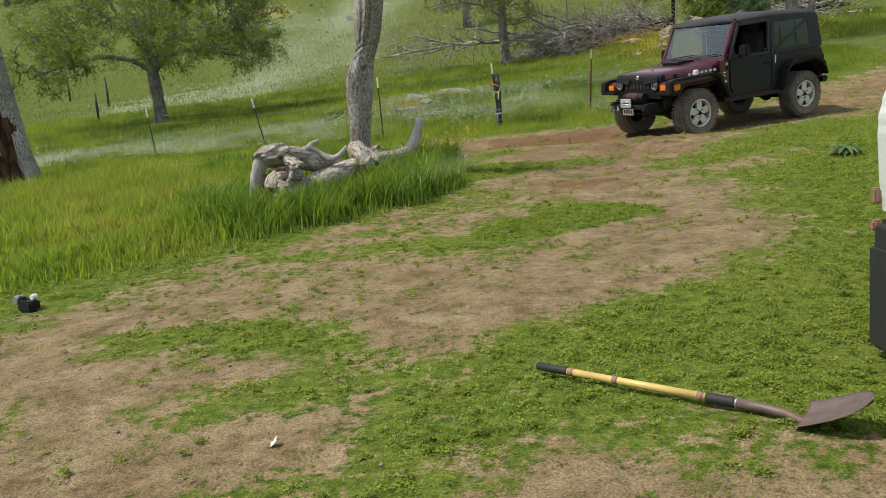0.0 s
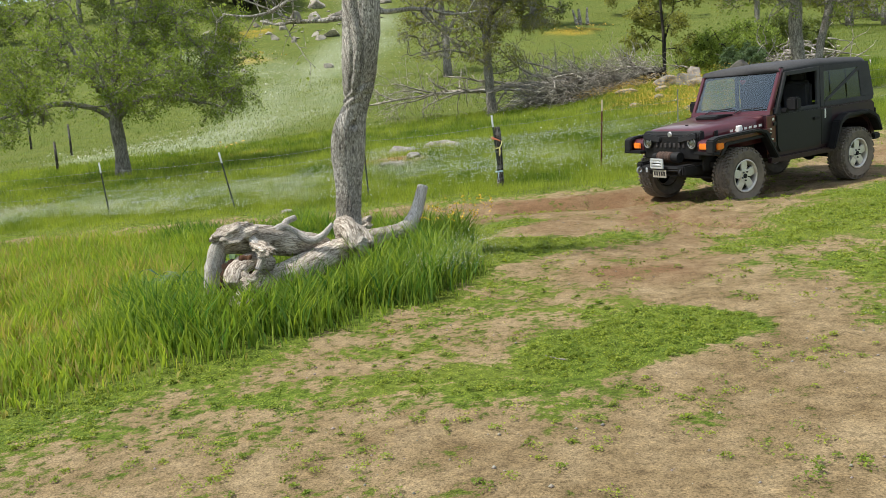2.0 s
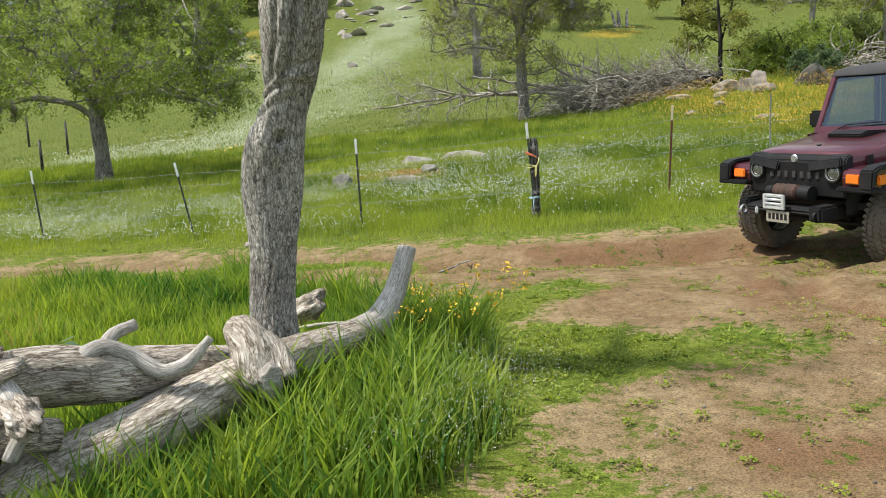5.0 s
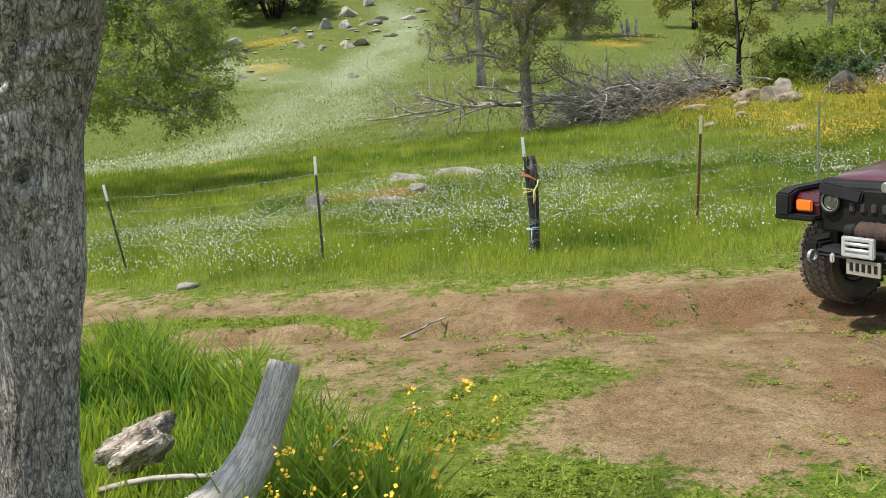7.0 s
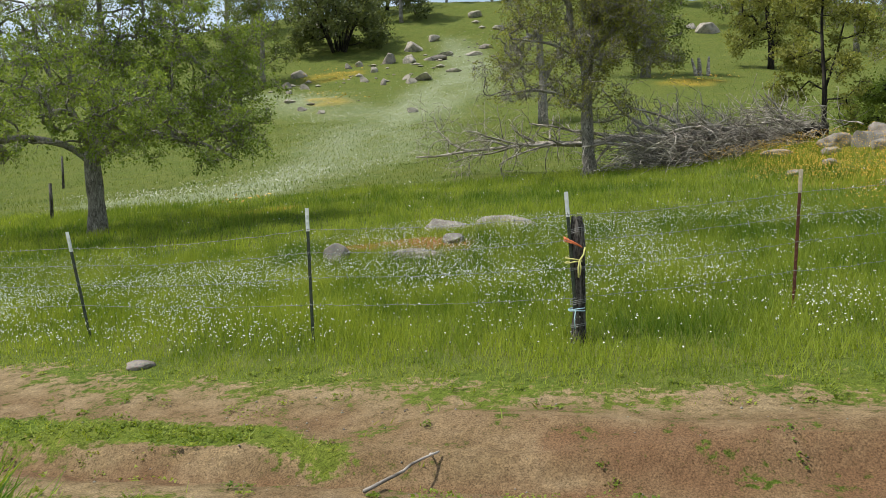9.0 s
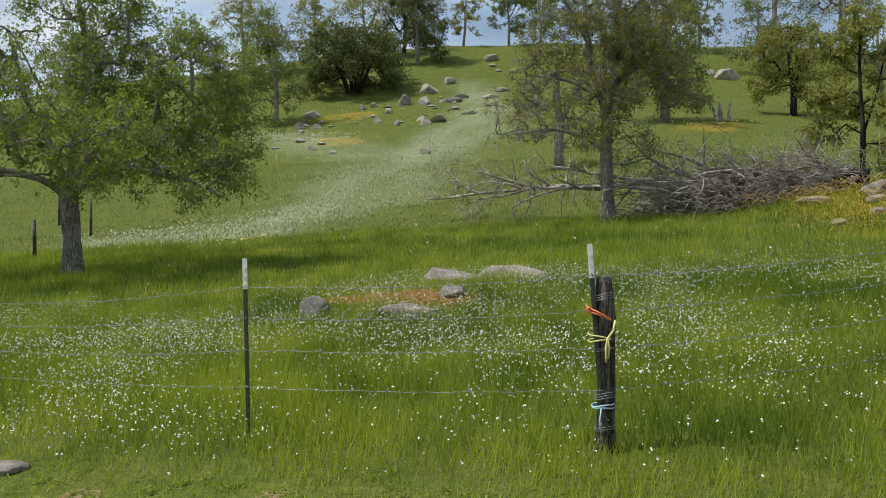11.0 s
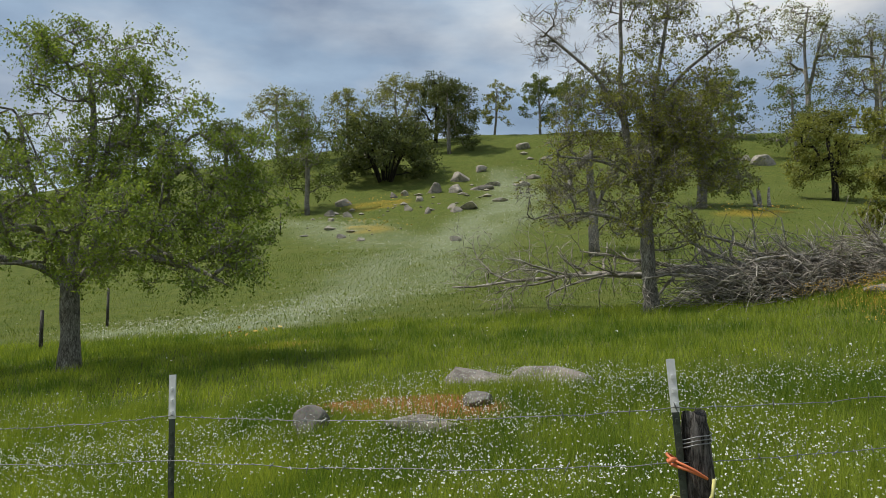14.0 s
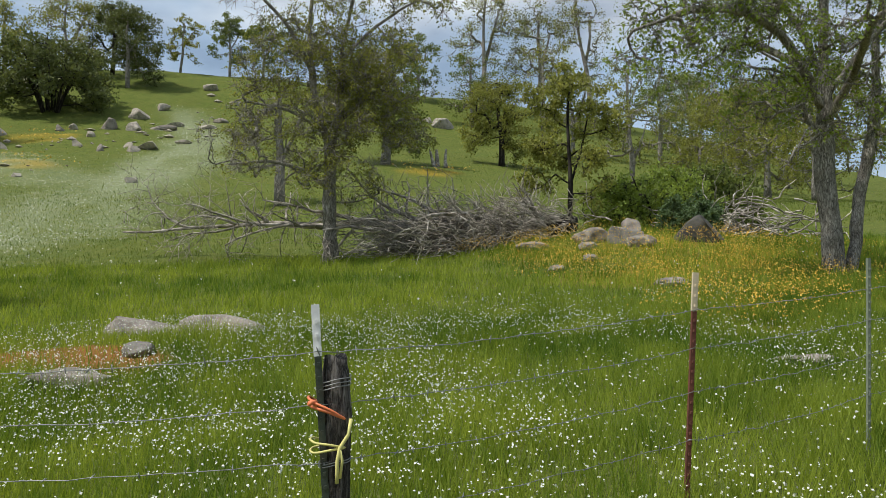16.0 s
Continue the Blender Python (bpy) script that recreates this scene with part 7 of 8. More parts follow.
def ring_solid(profile, sides=40, axis="y"):
    """A turned solid: profile of (radius, along) pairs round the y axis."""
    bm = bmesh.new()
    a = [2 * math.pi * k / sides for k in range(sides)]
    vs = [[bm.verts.new((r * math.cos(t), y, r * math.sin(t))) for t in a] for r, y in profile]
    for r0, r1 in zip(vs, vs[1:]):
        for i in range(sides):
            bm.faces.new((r0[i], r0[(i + 1) % sides], r1[(i + 1) % sides], r1[i]))
    bmesh.ops.recalc_face_normals(bm, faces=bm.faces)
    return bm


def rod(name, pts, r, mat, parent, label="", sides=10):
    return part(name, tube_mesh(name, [(np.array(pts, float), np.full(len(pts), r))], sides, mat), None, parent, label)


car = tagged(new("off_road_car"), "dusty maroon off-road car with a black soft top", "car")
car.matrix_basis = pose(4.874, 13.594, 0.545, -3.5, 3.2, 205.4) @ Matrix.Diagonal((0.965, 0.965, 0.965, 1))
HUB = 0.385

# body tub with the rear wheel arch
tub = part("body", prism([(0.62, 0.54), (0.62, 1.13), (-1.68, 1.13), (-1.74, 1.08), (-1.74, 0.62), (-1.64, 0.60)] + [(-1.60, 0.78), (-1.45, 0.90), (-0.95, 0.90), (-0.78, 0.78), (-0.70, 0.54)], -0.73, 0.73, 0.018), M_TUB, car, "maroon body tub with shade in its colour")
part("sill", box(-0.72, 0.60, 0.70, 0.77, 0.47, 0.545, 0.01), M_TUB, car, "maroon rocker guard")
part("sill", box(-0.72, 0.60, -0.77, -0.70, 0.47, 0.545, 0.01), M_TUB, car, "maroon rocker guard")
part("rear_quarter", box(-0.735, -0.50, 0.728, 0.738, 0.60, 1.10, 0.003, 1), M_BLACKPAINT, car, "black quarter panel")

# bonnet, narrowing to the grille and crowned across
def bonnet_ring(x, hw, top, low):
    pts = [(x, hw, low), (x, hw, top - 0.09), (x, hw * 0.97, top - 0.035), (x, hw * 0.86, top - 0.012), (x, hw * 0.5, top)]
    return pts + [(p[0], -p[1], p[2]) for p in pts[::-1]]


hood = part("bonnet", loft([bonnet_ring(1.655, 0.50, 1.045, 0.72), bonnet_ring(1.60, 0.515, 1.075, 0.72), bonnet_ring(1.2, 0.57, 1.105, 0.74), bonnet_ring(0.8, 0.64, 1.135, 0.76), bonnet_ring(0.55, 0.68, 1.155, 0.78)]), M_MAROON, car, "maroon bonnet with dusty highlights", True)
part("scoop", prism([(0.98, 1.10), (1.0, 1.155), (0.9, 1.185), (0.62, 1.165), (0.62, 1.12)], -0.22, 0.16, 0.012), M_BLACK, hood, "black bonnet vent")
part("bonnet_bump", box(1.38, 1.43, 0.0, 0.05, 1.075, 1.10, 0.01), M_BLACK, hood)
for s in (1, -1):
    part("latch", box(1.38, 1.44, s * 0.555 - 0.012, s * 0.555 + 0.012, 0.93, 1.02, 0.006), M_BLACK, hood, "black bonnet catch")
for k, x in enumerate((1.18, 1.10, 1.02, 0.955, 0.88, 0.80, 0.72)):
    part("decal", box(x - 0.026, x + 0.026, 0.605 + 0.0145 * k, 0.611 + 0.0145 * k, 0.970 + 0.004 * k, 1.002 + 0.004 * k, 0), M_DECAL, hood, "white block of bonnet lettering")
part("cup", ring_solid([(0.0, -0.06), (0.038, -0.06), (0.042, 0.05), (0.036, 0.06), (0.0, 0.06)], 18), M_DECAL, hood, "small white cup on the bonnet's edge").matrix_basis = pose(1.07, 0.64, 0.985, 90, 0, 0)

# grille with slanted brows, seven slots and round lamps
gr = part("grille", prism([(1.60, 0.66), (1.70, 0.66), (1.715, 0.98), (1.69, 1.03), (1.62, 1.05), (1.60, 1.03)], -0.535, 0.535, 0.03, 3), M_BLACK, car, "black slanted-brow grille")
for k in range(7):
    y = (k - 3) * 0.085
    part("slot", box(1.708, 1.722, y - 0.022, y + 0.022, 0.82, 0.885, 0.006), M_SLOT, gr, "grille slot")
for s in (1, -1):
    lamp = part("headlamp", ring_solid([(0.0, 0.005), (0.07, 0.005), (0.078, 0.022), (0.086, 0.022), (0.09, -0.03), (0.0, -0.04)], 28), M_BLACK, gr, "round headlamp")
    lamp.matrix_basis = pose(1.716, s * 0.42, 0.885, 0, 0, -90)
    part("lens", ring_solid([(0.0, 0.022), (0.04, 0.018), (0.058, 0.008)], 28), M_LAMP, lamp, "clear lamp lens")
    part("ring", ring_solid([(0.062, 0.012), (0.066, 0.024), (0.071, 0.024), (0.075, 0.012)], 28), M_STEEL, lamp, "bright lamp ring")
    part("brow", prism([(1.70, 0.925), (1.75, 0.915), (1.73, 1.0), (1.69, 1.01)], min(s * 0.16, s * 0.50), max(s * 0.16, s * 0.50), 0.012), M_BLACK, gr, "black lamp brow").matrix_basis = pose(0, s * 0.36, 0.985, s * 9, 0, 0) @ pose(0, -s * 0.36, -0.985)
part("badge", ring_solid([(0.0, 0.0), (0.03, 0.0), (0.04, -0.012), (0.0, -0.02)], 18), M_STEEL, gr, "pale badge").matrix_basis = pose(1.722, 0.0, 1.0, 0, 0, -90)

# wings, flares and their lamps
for s in (1, -1):
    lo, hi = sorted((s * 0.50, s * 0.80))
    wing = part("wing", prism([(1.70, 0.72), (1.73, 0.86), (1.70, 0.925), (0.62, 0.955), (0.62, 0.90), (1.50, 0.87), (1.62, 0.72)], lo, hi, 0.014), M_MAROON, car, "maroon front wing")
    # dark sheet added under the wing, standing in for shade inside the arch
    part("arch_shade", prism([(0.61, 0.895), (1.495, 0.864), (1.61, 0.715), (1.57, 0.70), (1.45, 0.83), (0.61, 0.86)], lo + 0.005, hi - 0.005, 0), M_DARK, wing, "dark sheet giving the wheel arch its shade")
    part("inner_arch", box(0.60, 1.60, *sorted((s * 0.46, s * 0.50)), 0.50, 0.92, 0), M_DARK, wing)
    lo, hi = sorted((s * 0.72, s * 0.855))
    part("flare", prism([(1.80, 0.76), (1.745, 0.80), (1.74, 0.895), (1.66, 0.93), (0.92, 0.945), (0.80, 0.90), (0.60, 0.60), (0.56, 0.54), (0.52, 0.56), (0.74, 0.945), (0.90, 0.985), (1.70, 0.965), (1.79, 0.93)], lo, hi, 0.014), M_BLACK, wing, "black wheel-arch flare")
    lo, hi = sorted((s * 0.50, s * 0.86))
    part("valance", box(1.66, 1.80, lo, hi, 0.735, 0.775, 0.012), M_BLACK, wing, "black flare lip")
    lo, hi = sorted((s * 0.56, s * 0.70))
    part("turn_lamp", box(1.725, 1.752, lo, hi, 0.80, 0.885, 0.01), M_AMBER, wing, "amber turn lamp")
    lo, hi = sorted((s * 0.835, s * 0.866))
    part("side_lamp", box(1.60, 1.73, lo, hi, 0.80, 0.885, 0.012), M_AMBER, wing, "amber side marker")
    lo, hi = sorted((s * 0.70, s * 0.86))
    part("rear_flare", prism([(-0.62, 0.52), (-0.66, 0.52), (-0.82, 0.86), (-0.98, 0.945), (-1.42, 0.945), (-1.58, 0.87), (-1.72, 0.66), (-1.76, 0.66), (-1.66, 0.90), (-1.46, 1.0), (-0.94, 1.0), (-0.76, 0.91)], lo, hi, 0.014), M_BLACK, car, "black rear wheel-arch flare")

# bumper, winch and plate
bumper = part("bumper", prism([(1.72, 0.50), (1.88, 0.51), (1.90, 0.54), (1.88, 0.585), (1.72, 0.585)], -0.44, 0.44, 0.015), M_BLACK, car, "black winch bumper")
part("bumper_end", box(1.72, 1.95, 0.34, 0.48, 0.47, 0.61, 0.02), M_BLACK, bumper)
part("bumper_end", box(1.72, 1.90, -0.50, -0.38, 0.52, 0.63, 0.02), M_BLACK, bumper)
part("hook", ring_solid([(0.03, -0.012), (0.05, -0.012), (0.05, 0.012), (0.03, 0.012), (0.03, -0.012)], 14), M_STEEL, bumper, "steel tow hook").matrix_basis = pose(1.93, -0.40, 0.52)
part("hook", ring_solid([(0.03, -0.012), (0.05, -0.012), (0.05, 0.012), (0.03, 0.012), (0.03, -0.012)], 14), M_BLACK, bumper, "black tow hook").matrix_basis = pose(1.93, 0.42, 0.52)
winch = part("winch", ring_solid([(0.0, -0.22), (0.05, -0.22), (0.06, -0.15), (0.05, -0.14), (0.05, 0.14), (0.07, 0.15), (0.07, 0.27), (0.0, 0.27)], 24), M_BLACK, car, "black winch drum with rope")
winch.matrix_basis = pose(1.80, 0.0, 0.70)
part("rope", ring_solid([(0.055, -0.13), (0.076, -0.115), (0.070, -0.09), (0.078, -0.06), (0.071, -0.03), (0.079, 0.0), (0.071, 0.03), (0.077, 0.06), (0.070, 0.09), (0.075, 0.115), (0.055, 0.13)], 20), M_ROPE, winch, "wound brown rope")
# dark plate fills the fairlead's open middle behind the bright bars
fair = part("fairlead", box(1.925, 1.94, -0.14, 0.08, 0.56, 0.69, 0.004), M_DARK, car, "bright steel roller fairlead")
for z0 in (0.555, 0.665):
    part("bar", box(1.935, 1.962, -0.15, 0.09, z0, z0 + 0.032, 0.008), M_BRIGHT, fair, "bright steel bar")
for y0 in (-0.15, 0.055):
    part("bar", box(1.935, 1.965, y0, y0 + 0.04, 0.555, 0.697, 0.008), M_BRIGHT, fair, "bright steel bar")
for z0 in (0.605, 0.645):
    rod("roller", [(1.952, -0.12, z0), (1.952, 0.06, z0)], 0.014, M_BRIGHT, fair, "steel roller", 10)
part("hook", box(1.95, 1.975, -0.235, -0.20, 0.50, 0.57, 0.01), M_BRIGHT, fair, "cable hook")
plate = part("number_plate", box(1.93, 1.937, -0.13, 0.13, 0.43, 0.54, 0.004), M_PLATE, car, "dull plate with dark bars")
for k in range(5):
    part("bar", box(1.9375, 1.941, -0.10 + 0.045 * k, -0.075 + 0.045 * k, 0.46, 0.515, 0), M_BLACK, plate, "dark bar")

# windscreen
ang = math.degrees(math.atan2(0.30, 0.60))
ws = part("windscreen_frame", loft([[(0.56, -0.72, 1.13), (0.56, 0.72, 1.13), (0.50, 0.72, 1.13), (0.50, -0.72, 1.13)], [(0.54, -0.72, 1.19), (0.54, 0.72, 1.19), (0.48, 0.72, 1.19), (0.48, -0.72, 1.19)]]), M_MAROON, car, "maroon windscreen surround")
for s in (1, -1):
    a, b = s * 0.655, s * 0.715
    part("pillar", loft([[(0.54, a, 1.185), (0.54, b, 1.185), (0.48, b, 1.185), (0.48, a, 1.185)], [(0.285, a * 0.985, 1.745), (0.285, b * 0.985, 1.745), (0.225, b * 0.985, 1.745), (0.225, a * 0.985, 1.745)]], 0.008), M_MAROON, ws, "maroon windscreen pillar")
part("header", loft([[(0.305, -0.70, 1.70), (0.305, 0.70, 1.70), (0.245, 0.70, 1.70), (0.245, -0.70, 1.70)], [(0.28, -0.70, 1.755), (0.28, 0.70, 1.755), (0.22, 0.70, 1.755), (0.22, -0.70, 1.755)]], 0.008), M_BLACK, ws)
pane = part("windscreen", loft([[(0.523, -0.65, 1.19), (0.523, 0.65, 1.19), (0.517, 0.65, 1.19), (0.517, -0.65, 1.19)], [(0.288, -0.64, 1.70), (0.288, 0.64, 1.70), (0.282, 0.64, 1.70), (0.282, -0.64, 1.70)]]), M_GLASS, ws, "clear windscreen")
pane.visible_shadow = False
for y0 in (0.12, -0.42):
    rod("wiper", [(0.575, y0, 1.165), (0.555, y0 + 0.1, 1.21), (0.54, y0 + 0.48, 1.235)], 0.008, M_BLACK, ws, "black wiper", 6)

# soft top
def hoop_ring(x, hw, z, low):
    pts = [(x, hw, low), (x, hw * 0.985, z - 0.07), (x, hw * 0.93, z - 0.02), (x, hw * 0.6, z), (x, 0.0, z + 0.006)]
    return pts + [(p[0], -p[1], p[2]) for p in pts[-2::-1]]


roof = part("soft_top", loft([hoop_ring(0.31, 0.70, 1.775, 1.69), hoop_ring(0.1, 0.705, 1.80, 1.69), hoop_ring(-0.55, 0.705, 1.825, 1.69), hoop_ring(-1.1, 0.70, 1.805, 1.69), hoop_ring(-1.5, 0.69, 1.79, 1.67), hoop_ring(-1.60, 0.685, 1.755, 1.66)], 0.0), M_CANVAS, car, "black canvas roof", True)
for s in (1, -1):
    y0, y1 = sorted((s * 0.69, s * 0.715))
    for nm, outline in (("side_panel", [(-0.52, 1.13), (-0.60, 1.13), (-0.60, 1.70), (-0.50, 1.70)]), ("side_panel", [(-0.60, 1.63), (-0.60, 1.71), (-1.62, 1.70), (-1.60, 1.63)]), ("side_panel", [(-0.60, 1.13), (-0.60, 1.20), (-1.70, 1.20), (-1.72, 1.13)]),
                        ("side_panel", [(-1.44, 1.20), (-1.36, 1.64), (-1.62, 1.66), (-1.75, 1.18)])):
        part(nm, prism(outline, y0, y1, 0.008), M_CANVAS, roof, "black canvas side curtain")
    w = part("side_window", prism([(-0.60, 1.20), (-0.60, 1.63), (-1.36, 1.63), (-1.44, 1.20)], *sorted((s * 0.70, s * 0.706)), 0), M_VINYL, roof, "dark tinted vinyl window")
    part("strap", prism([(-0.62, 1.22), (-0.66, 1.20), (-1.40, 1.60), (-1.36, 1.63)], *sorted((s * 0.707, s * 0.716)), 0.002, 1), M_CANVAS, w, "black diagonal strap")
    for f0, f1 in ((-0.75, -0.72), (-1.12, -1.08)):
        part("fold", tube_mesh("fold", [(np.array([(f0, s * 0.708, 1.21), (f1 - 0.02, s * 0.711, 1.4), (f1, s * 0.708, 1.62)]), np.array([0.004, 0.01, 0.004]))], 6, M_VINYL), None, w)
part("rear_curtain", loft([[(-1.60, -0.68, 1.70), (-1.60, 0.68, 1.70), (-1.62, 0.68, 1.70), (-1.62, -0.68, 1.70)], [(-1.73, -0.70, 1.14), (-1.73, 0.70, 1.14), (-1.75, 0.70, 1.14), (-1.75, -0.70, 1.14)]]), M_CANVAS, roof, "black canvas rear curtain")

# doors with framed windows and mirrors
for s in (1, -1):
    y0, y1 = sorted((s * 0.72, s * 0.755))
    door = part("door", prism([(0.40, 0.60), (0.46, 0.70), (0.46, 1.13), (-0.48, 1.13), (-0.48, 0.66), (-0.42, 0.60)], y0, y1, 0.014), M_BLACKPAINT, car, "black half door")
    f0, f1 = sorted((s * 0.695, s * 0.735))
    for outline in ([(0.46, 1.13), (0.40, 1.13), (0.20, 1.66), (0.25, 1.69)], [(0.25, 1.69), (0.21, 1.63), (-0.44, 1.65), (-0.48, 1.71)], [(-0.48, 1.71), (-0.42, 1.65), (-0.42, 1.13), (-0.48, 1.13)], [(0.42, 1.13), (0.40, 1.18), (-0.43, 1.18), (-0.45, 1.13)]):
        part("window_frame", prism(outline, f0, f1, 0.006), M_CANVAS, door, "black door window frame")
    part("handle", box(-0.42, -0.30, *sorted((s * 0.755, s * 0.78)), 0.97, 1.01, 0.008), M_BLACK, door, "black door handle")
    part("mirror", box(0.22, 0.33, *sorted((s * 0.80, s * 0.98)), 1.16, 1.34, 0.025), M_BLACK, door, "black door mirror")
    part("mirror_arm", box(0.30, 0.36, *sorted((s * 0.74, s * 0.84)), 1.14, 1.20, 0.01), M_BLACK, door)
    part("hinge", box(0.46, 0.52, *sorted((s * 0.735, s * 0.76)), 0.98, 1.03, 0.006), M_BLACKPAINT, door)
    part("hinge", box(0.46, 0.52, *sorted((s * 0.735, s * 0.76)), 0.70, 0.75, 0.006), M_BLACKPAINT, door)
    part("cowl_side", box(0.46, 0.64, *sorted((s * 0.725, s * 0.737)), 0.60, 1.12, 0.003, 1), M_MAROON, car, "maroon cowl side")
for x, z, a, b in ((0.585, 0.94, 0.05, 0.02), (0.60, 0.885, 0.07, 0.03), (0.56, 0.80, 0.06, 0.025), (0.53, 1.07, 0.035, 0.035)):
    part("decal", box(x - a / 2 - 0.02, x + a / 2 - 0.02, 0.738, 0.742, z - b / 2, z + b / 2, 0), M_DECAL, car, "small white side decal")
part("decal", box(-0.60, -0.57, 0.739, 0.743, 0.97, 1.10, 0.006, 1), M_DECAL, car, "small white tree-shaped decal")
part("tail_lamp", box(-1.78, -1.735, 0.62, 0.73, 0.84, 1.0, 0.01), M_BLACK, car, "dark tail lamp")
part("rear_bumper", box(-1.90, -1.74, -0.72, 0.72, 0.52, 0.62, 0.02), M_BLACK, car, "black rear bumper")

# inside
for s in (1, -1):
    seat = part("seat", box(-0.45, 0.05, s * 0.36 - 0.24, s * 0.36 + 0.24, 1.0, 1.16, 0.05, 3), M_SEAT, car, "dark cloth seat")
    part("backrest", box(-0.55, -0.42, s * 0.36 - 0.23, s * 0.36 + 0.23, 1.1, 1.52, 0.05, 3), M_SEAT, seat)
    part("headrest", box(-0.57, -0.46, s * 0.36 - 0.12, s * 0.36 + 0.12, 1.5, 1.66, 0.04, 3), M_SEAT, seat)
part("steering_wheel", ring_solid([(0.165, -0.012), (0.19, -0.012), (0.19, 0.012), (0.165, 0.012), (0.165, -0.012)], 28), M_BLACK, car, "black steering wheel").matrix_basis = pose(0.12, 0.36, 1.17, 0, 25, 90)
part("dashboard", box(0.22, 0.50, -0.68, 0.68, 1.02, 1.20, 0.03), M_SEAT, car, "dark dashboard")
rod("roll_bar", [(-0.68, -0.60, 1.1), (-0.66, -0.60, 1.6), (-0.66, -0.5, 1.70), (-0.66, 0.5, 1.70), (-0.66, 0.60, 1.6), (-0.68, 0.60, 1.1)], 0.035, M_SEAT, car, "padded roll bar", 12)
part("ornament", ring_solid([(0.0, -0.05), (0.035, -0.03), (0.045, 0.01), (0.02, 0.05), (0.0, 0.05)], 14), M_RED, car, "red ornament behind the windscreen").matrix_basis = pose(0.20, -0.03, 1.60, 90, 0, 0)
part("inner_mirror", box(0.22, 0.25, -0.13, 0.10, 1.62, 1.68, 0.012), M_BLACK, car, "inner mirror")

# chassis
for s in (1, -1):
    part("frame_rail", box(-1.7, 1.75, s * 0.36 - 0.04, s * 0.36 + 0.04, 0.44, 0.56, 0.01), M_DARK, car, "black frame rail")
part("floor_pan", box(-1.6, 1.5, -0.60, 0.60, 0.53, 0.60, 0.01), M_DARK, car)
for x in (1.187, -1.187):
    rod("axle", [(x, -0.66, HUB), (x, 0.66, HUB)], 0.045, M_DARK, car, "dark axle", 12)
    part("diff", ring_solid([(0.0, -0.11), (0.08, -0.09), (0.125, 0.0), (0.08, 0.09), (0.0, 0.11)], 18), M_DARK, car, "axle differential").matrix_basis = pose(x, 0.18 if x > 0 else 0.0, HUB, 0, 0, 90)
    rod("tie_rod", [(x + 0.16, -0.6, HUB - 0.02), (x + 0.16, 0.6, HUB - 0.02)], 0.02, M_DARK, car, "steering rod", 8)


def wheel(x, y, s, tread=True):
    """A knobbly tyre on a five-spoke alloy rim; s: the side that it faces."""
    w = tagged(new("wheel"), "dusty knobbly tyre on an alloy rim")
    w.parent = car
    w.matrix_basis = pose(x, y, HUB, 0, 0, 0 if s > 0 else 180)
    h = 0.125
    bm = ring_solid([(0.215, -h + 0.02), (0.25, -h), (0.33, -h - 0.012), (0.362, -h + 0.02), (0.374, -h * 0.5), (0.376, 0.0), (0.374, h * 0.5), (0.362, h - 0.02), (0.33, h + 0.012), (0.25, h), (0.215, h - 0.02), (0.205, 0.06), (0.205, -0.06), (0.215, -h + 0.02)], 48)
    for k in range(44):
        a = 2 * math.pi * k / 44
        for yy, da in ((-0.098, 0.0), (-0.035, 0.07), (0.035, 0.0), (0.098, 0.07)):
            m = Matrix.Rotation(-(a + da), 4, "Y") @ Matrix.Translation((0.377, yy, 0)) @ Matrix.Rotation(0.35 if yy > 0 else -0.35, 4, "X") @ Matrix.Diagonal((0.018, 0.042, 0.032, 1))
            bmesh.ops.create_cube(bm, size=1, matrix=m)
        if k % 2 == 0:
            bmesh.ops.create_cube(bm, size=1, matrix=Matrix.Rotation(-a, 4, "Y") @ Matrix.Translation((0.345, h + 0.004, 0)) @ Matrix.Diagonal((0.035, 0.016, 0.028, 1)))
    part("tyre", bm, M_TYRE, w)
    bm = ring_solid([(0.216, h - 0.012), (0.222, h - 0.002), (0.21, h + 0.0), (0.198, h - 0.012), (0.19, h - 0.05), (0.19, -0.08), (0.2, -0.1)], 40)
    bmesh.ops.create_cone(bm, cap_ends=True, segments=28, radius1=0.095, radius2=0.085, depth=0.03, matrix=Matrix.Translation((0, h - 0.035, 0)) @ Matrix.Rotation(radians(-90), 4, "X"))
    for k in range(5):
        a = 2 * math.pi * k / 5 + 0.3
        m = Matrix.Rotation(-a, 4, "Y") @ Matrix.Translation((0.135, h - 0.042, 0)) @ Matrix.Diagonal((0.13, 0.03, 0.108, 1))
        bmesh.ops.create_cube(bm, size=1, matrix=m)
    part("rim", bm, M_ALLOY, w, "dusty five-spoke alloy rim")
    bm = bmesh.new()
    bmesh.ops.create_cone(bm, cap_ends=True, segments=18, radius1=0.19, radius2=0.19, depth=0.01, matrix=Matrix.Translation((0, h - 0.09, 0)) @ Matrix.Rotation(radians(90), 4, "X"))
    part("brake_disc", bm, M_DARK, w, "dark brake disc")
    bm = ring_solid([(0.0, h - 0.005), (0.03, h - 0.008), (0.034, h - 0.03), (0.0, h - 0.03)], 16)
    for k in range(5):
        a = 2 * math.pi * k / 5 + 0.93
        bmesh.ops.create_cone(bm, cap_ends=True, segments=8, radius1=0.011, radius2=0.009, depth=0.03, matrix=Matrix.Rotation(-a, 4, "Y") @ Matrix.Translation((0.06, h - 0.015, 0)) @ Matrix.Rotation(radians(-90), 4, "X"))
    part("hub_cap", bm, M_BLACK, w, "dark hub cap and nuts")


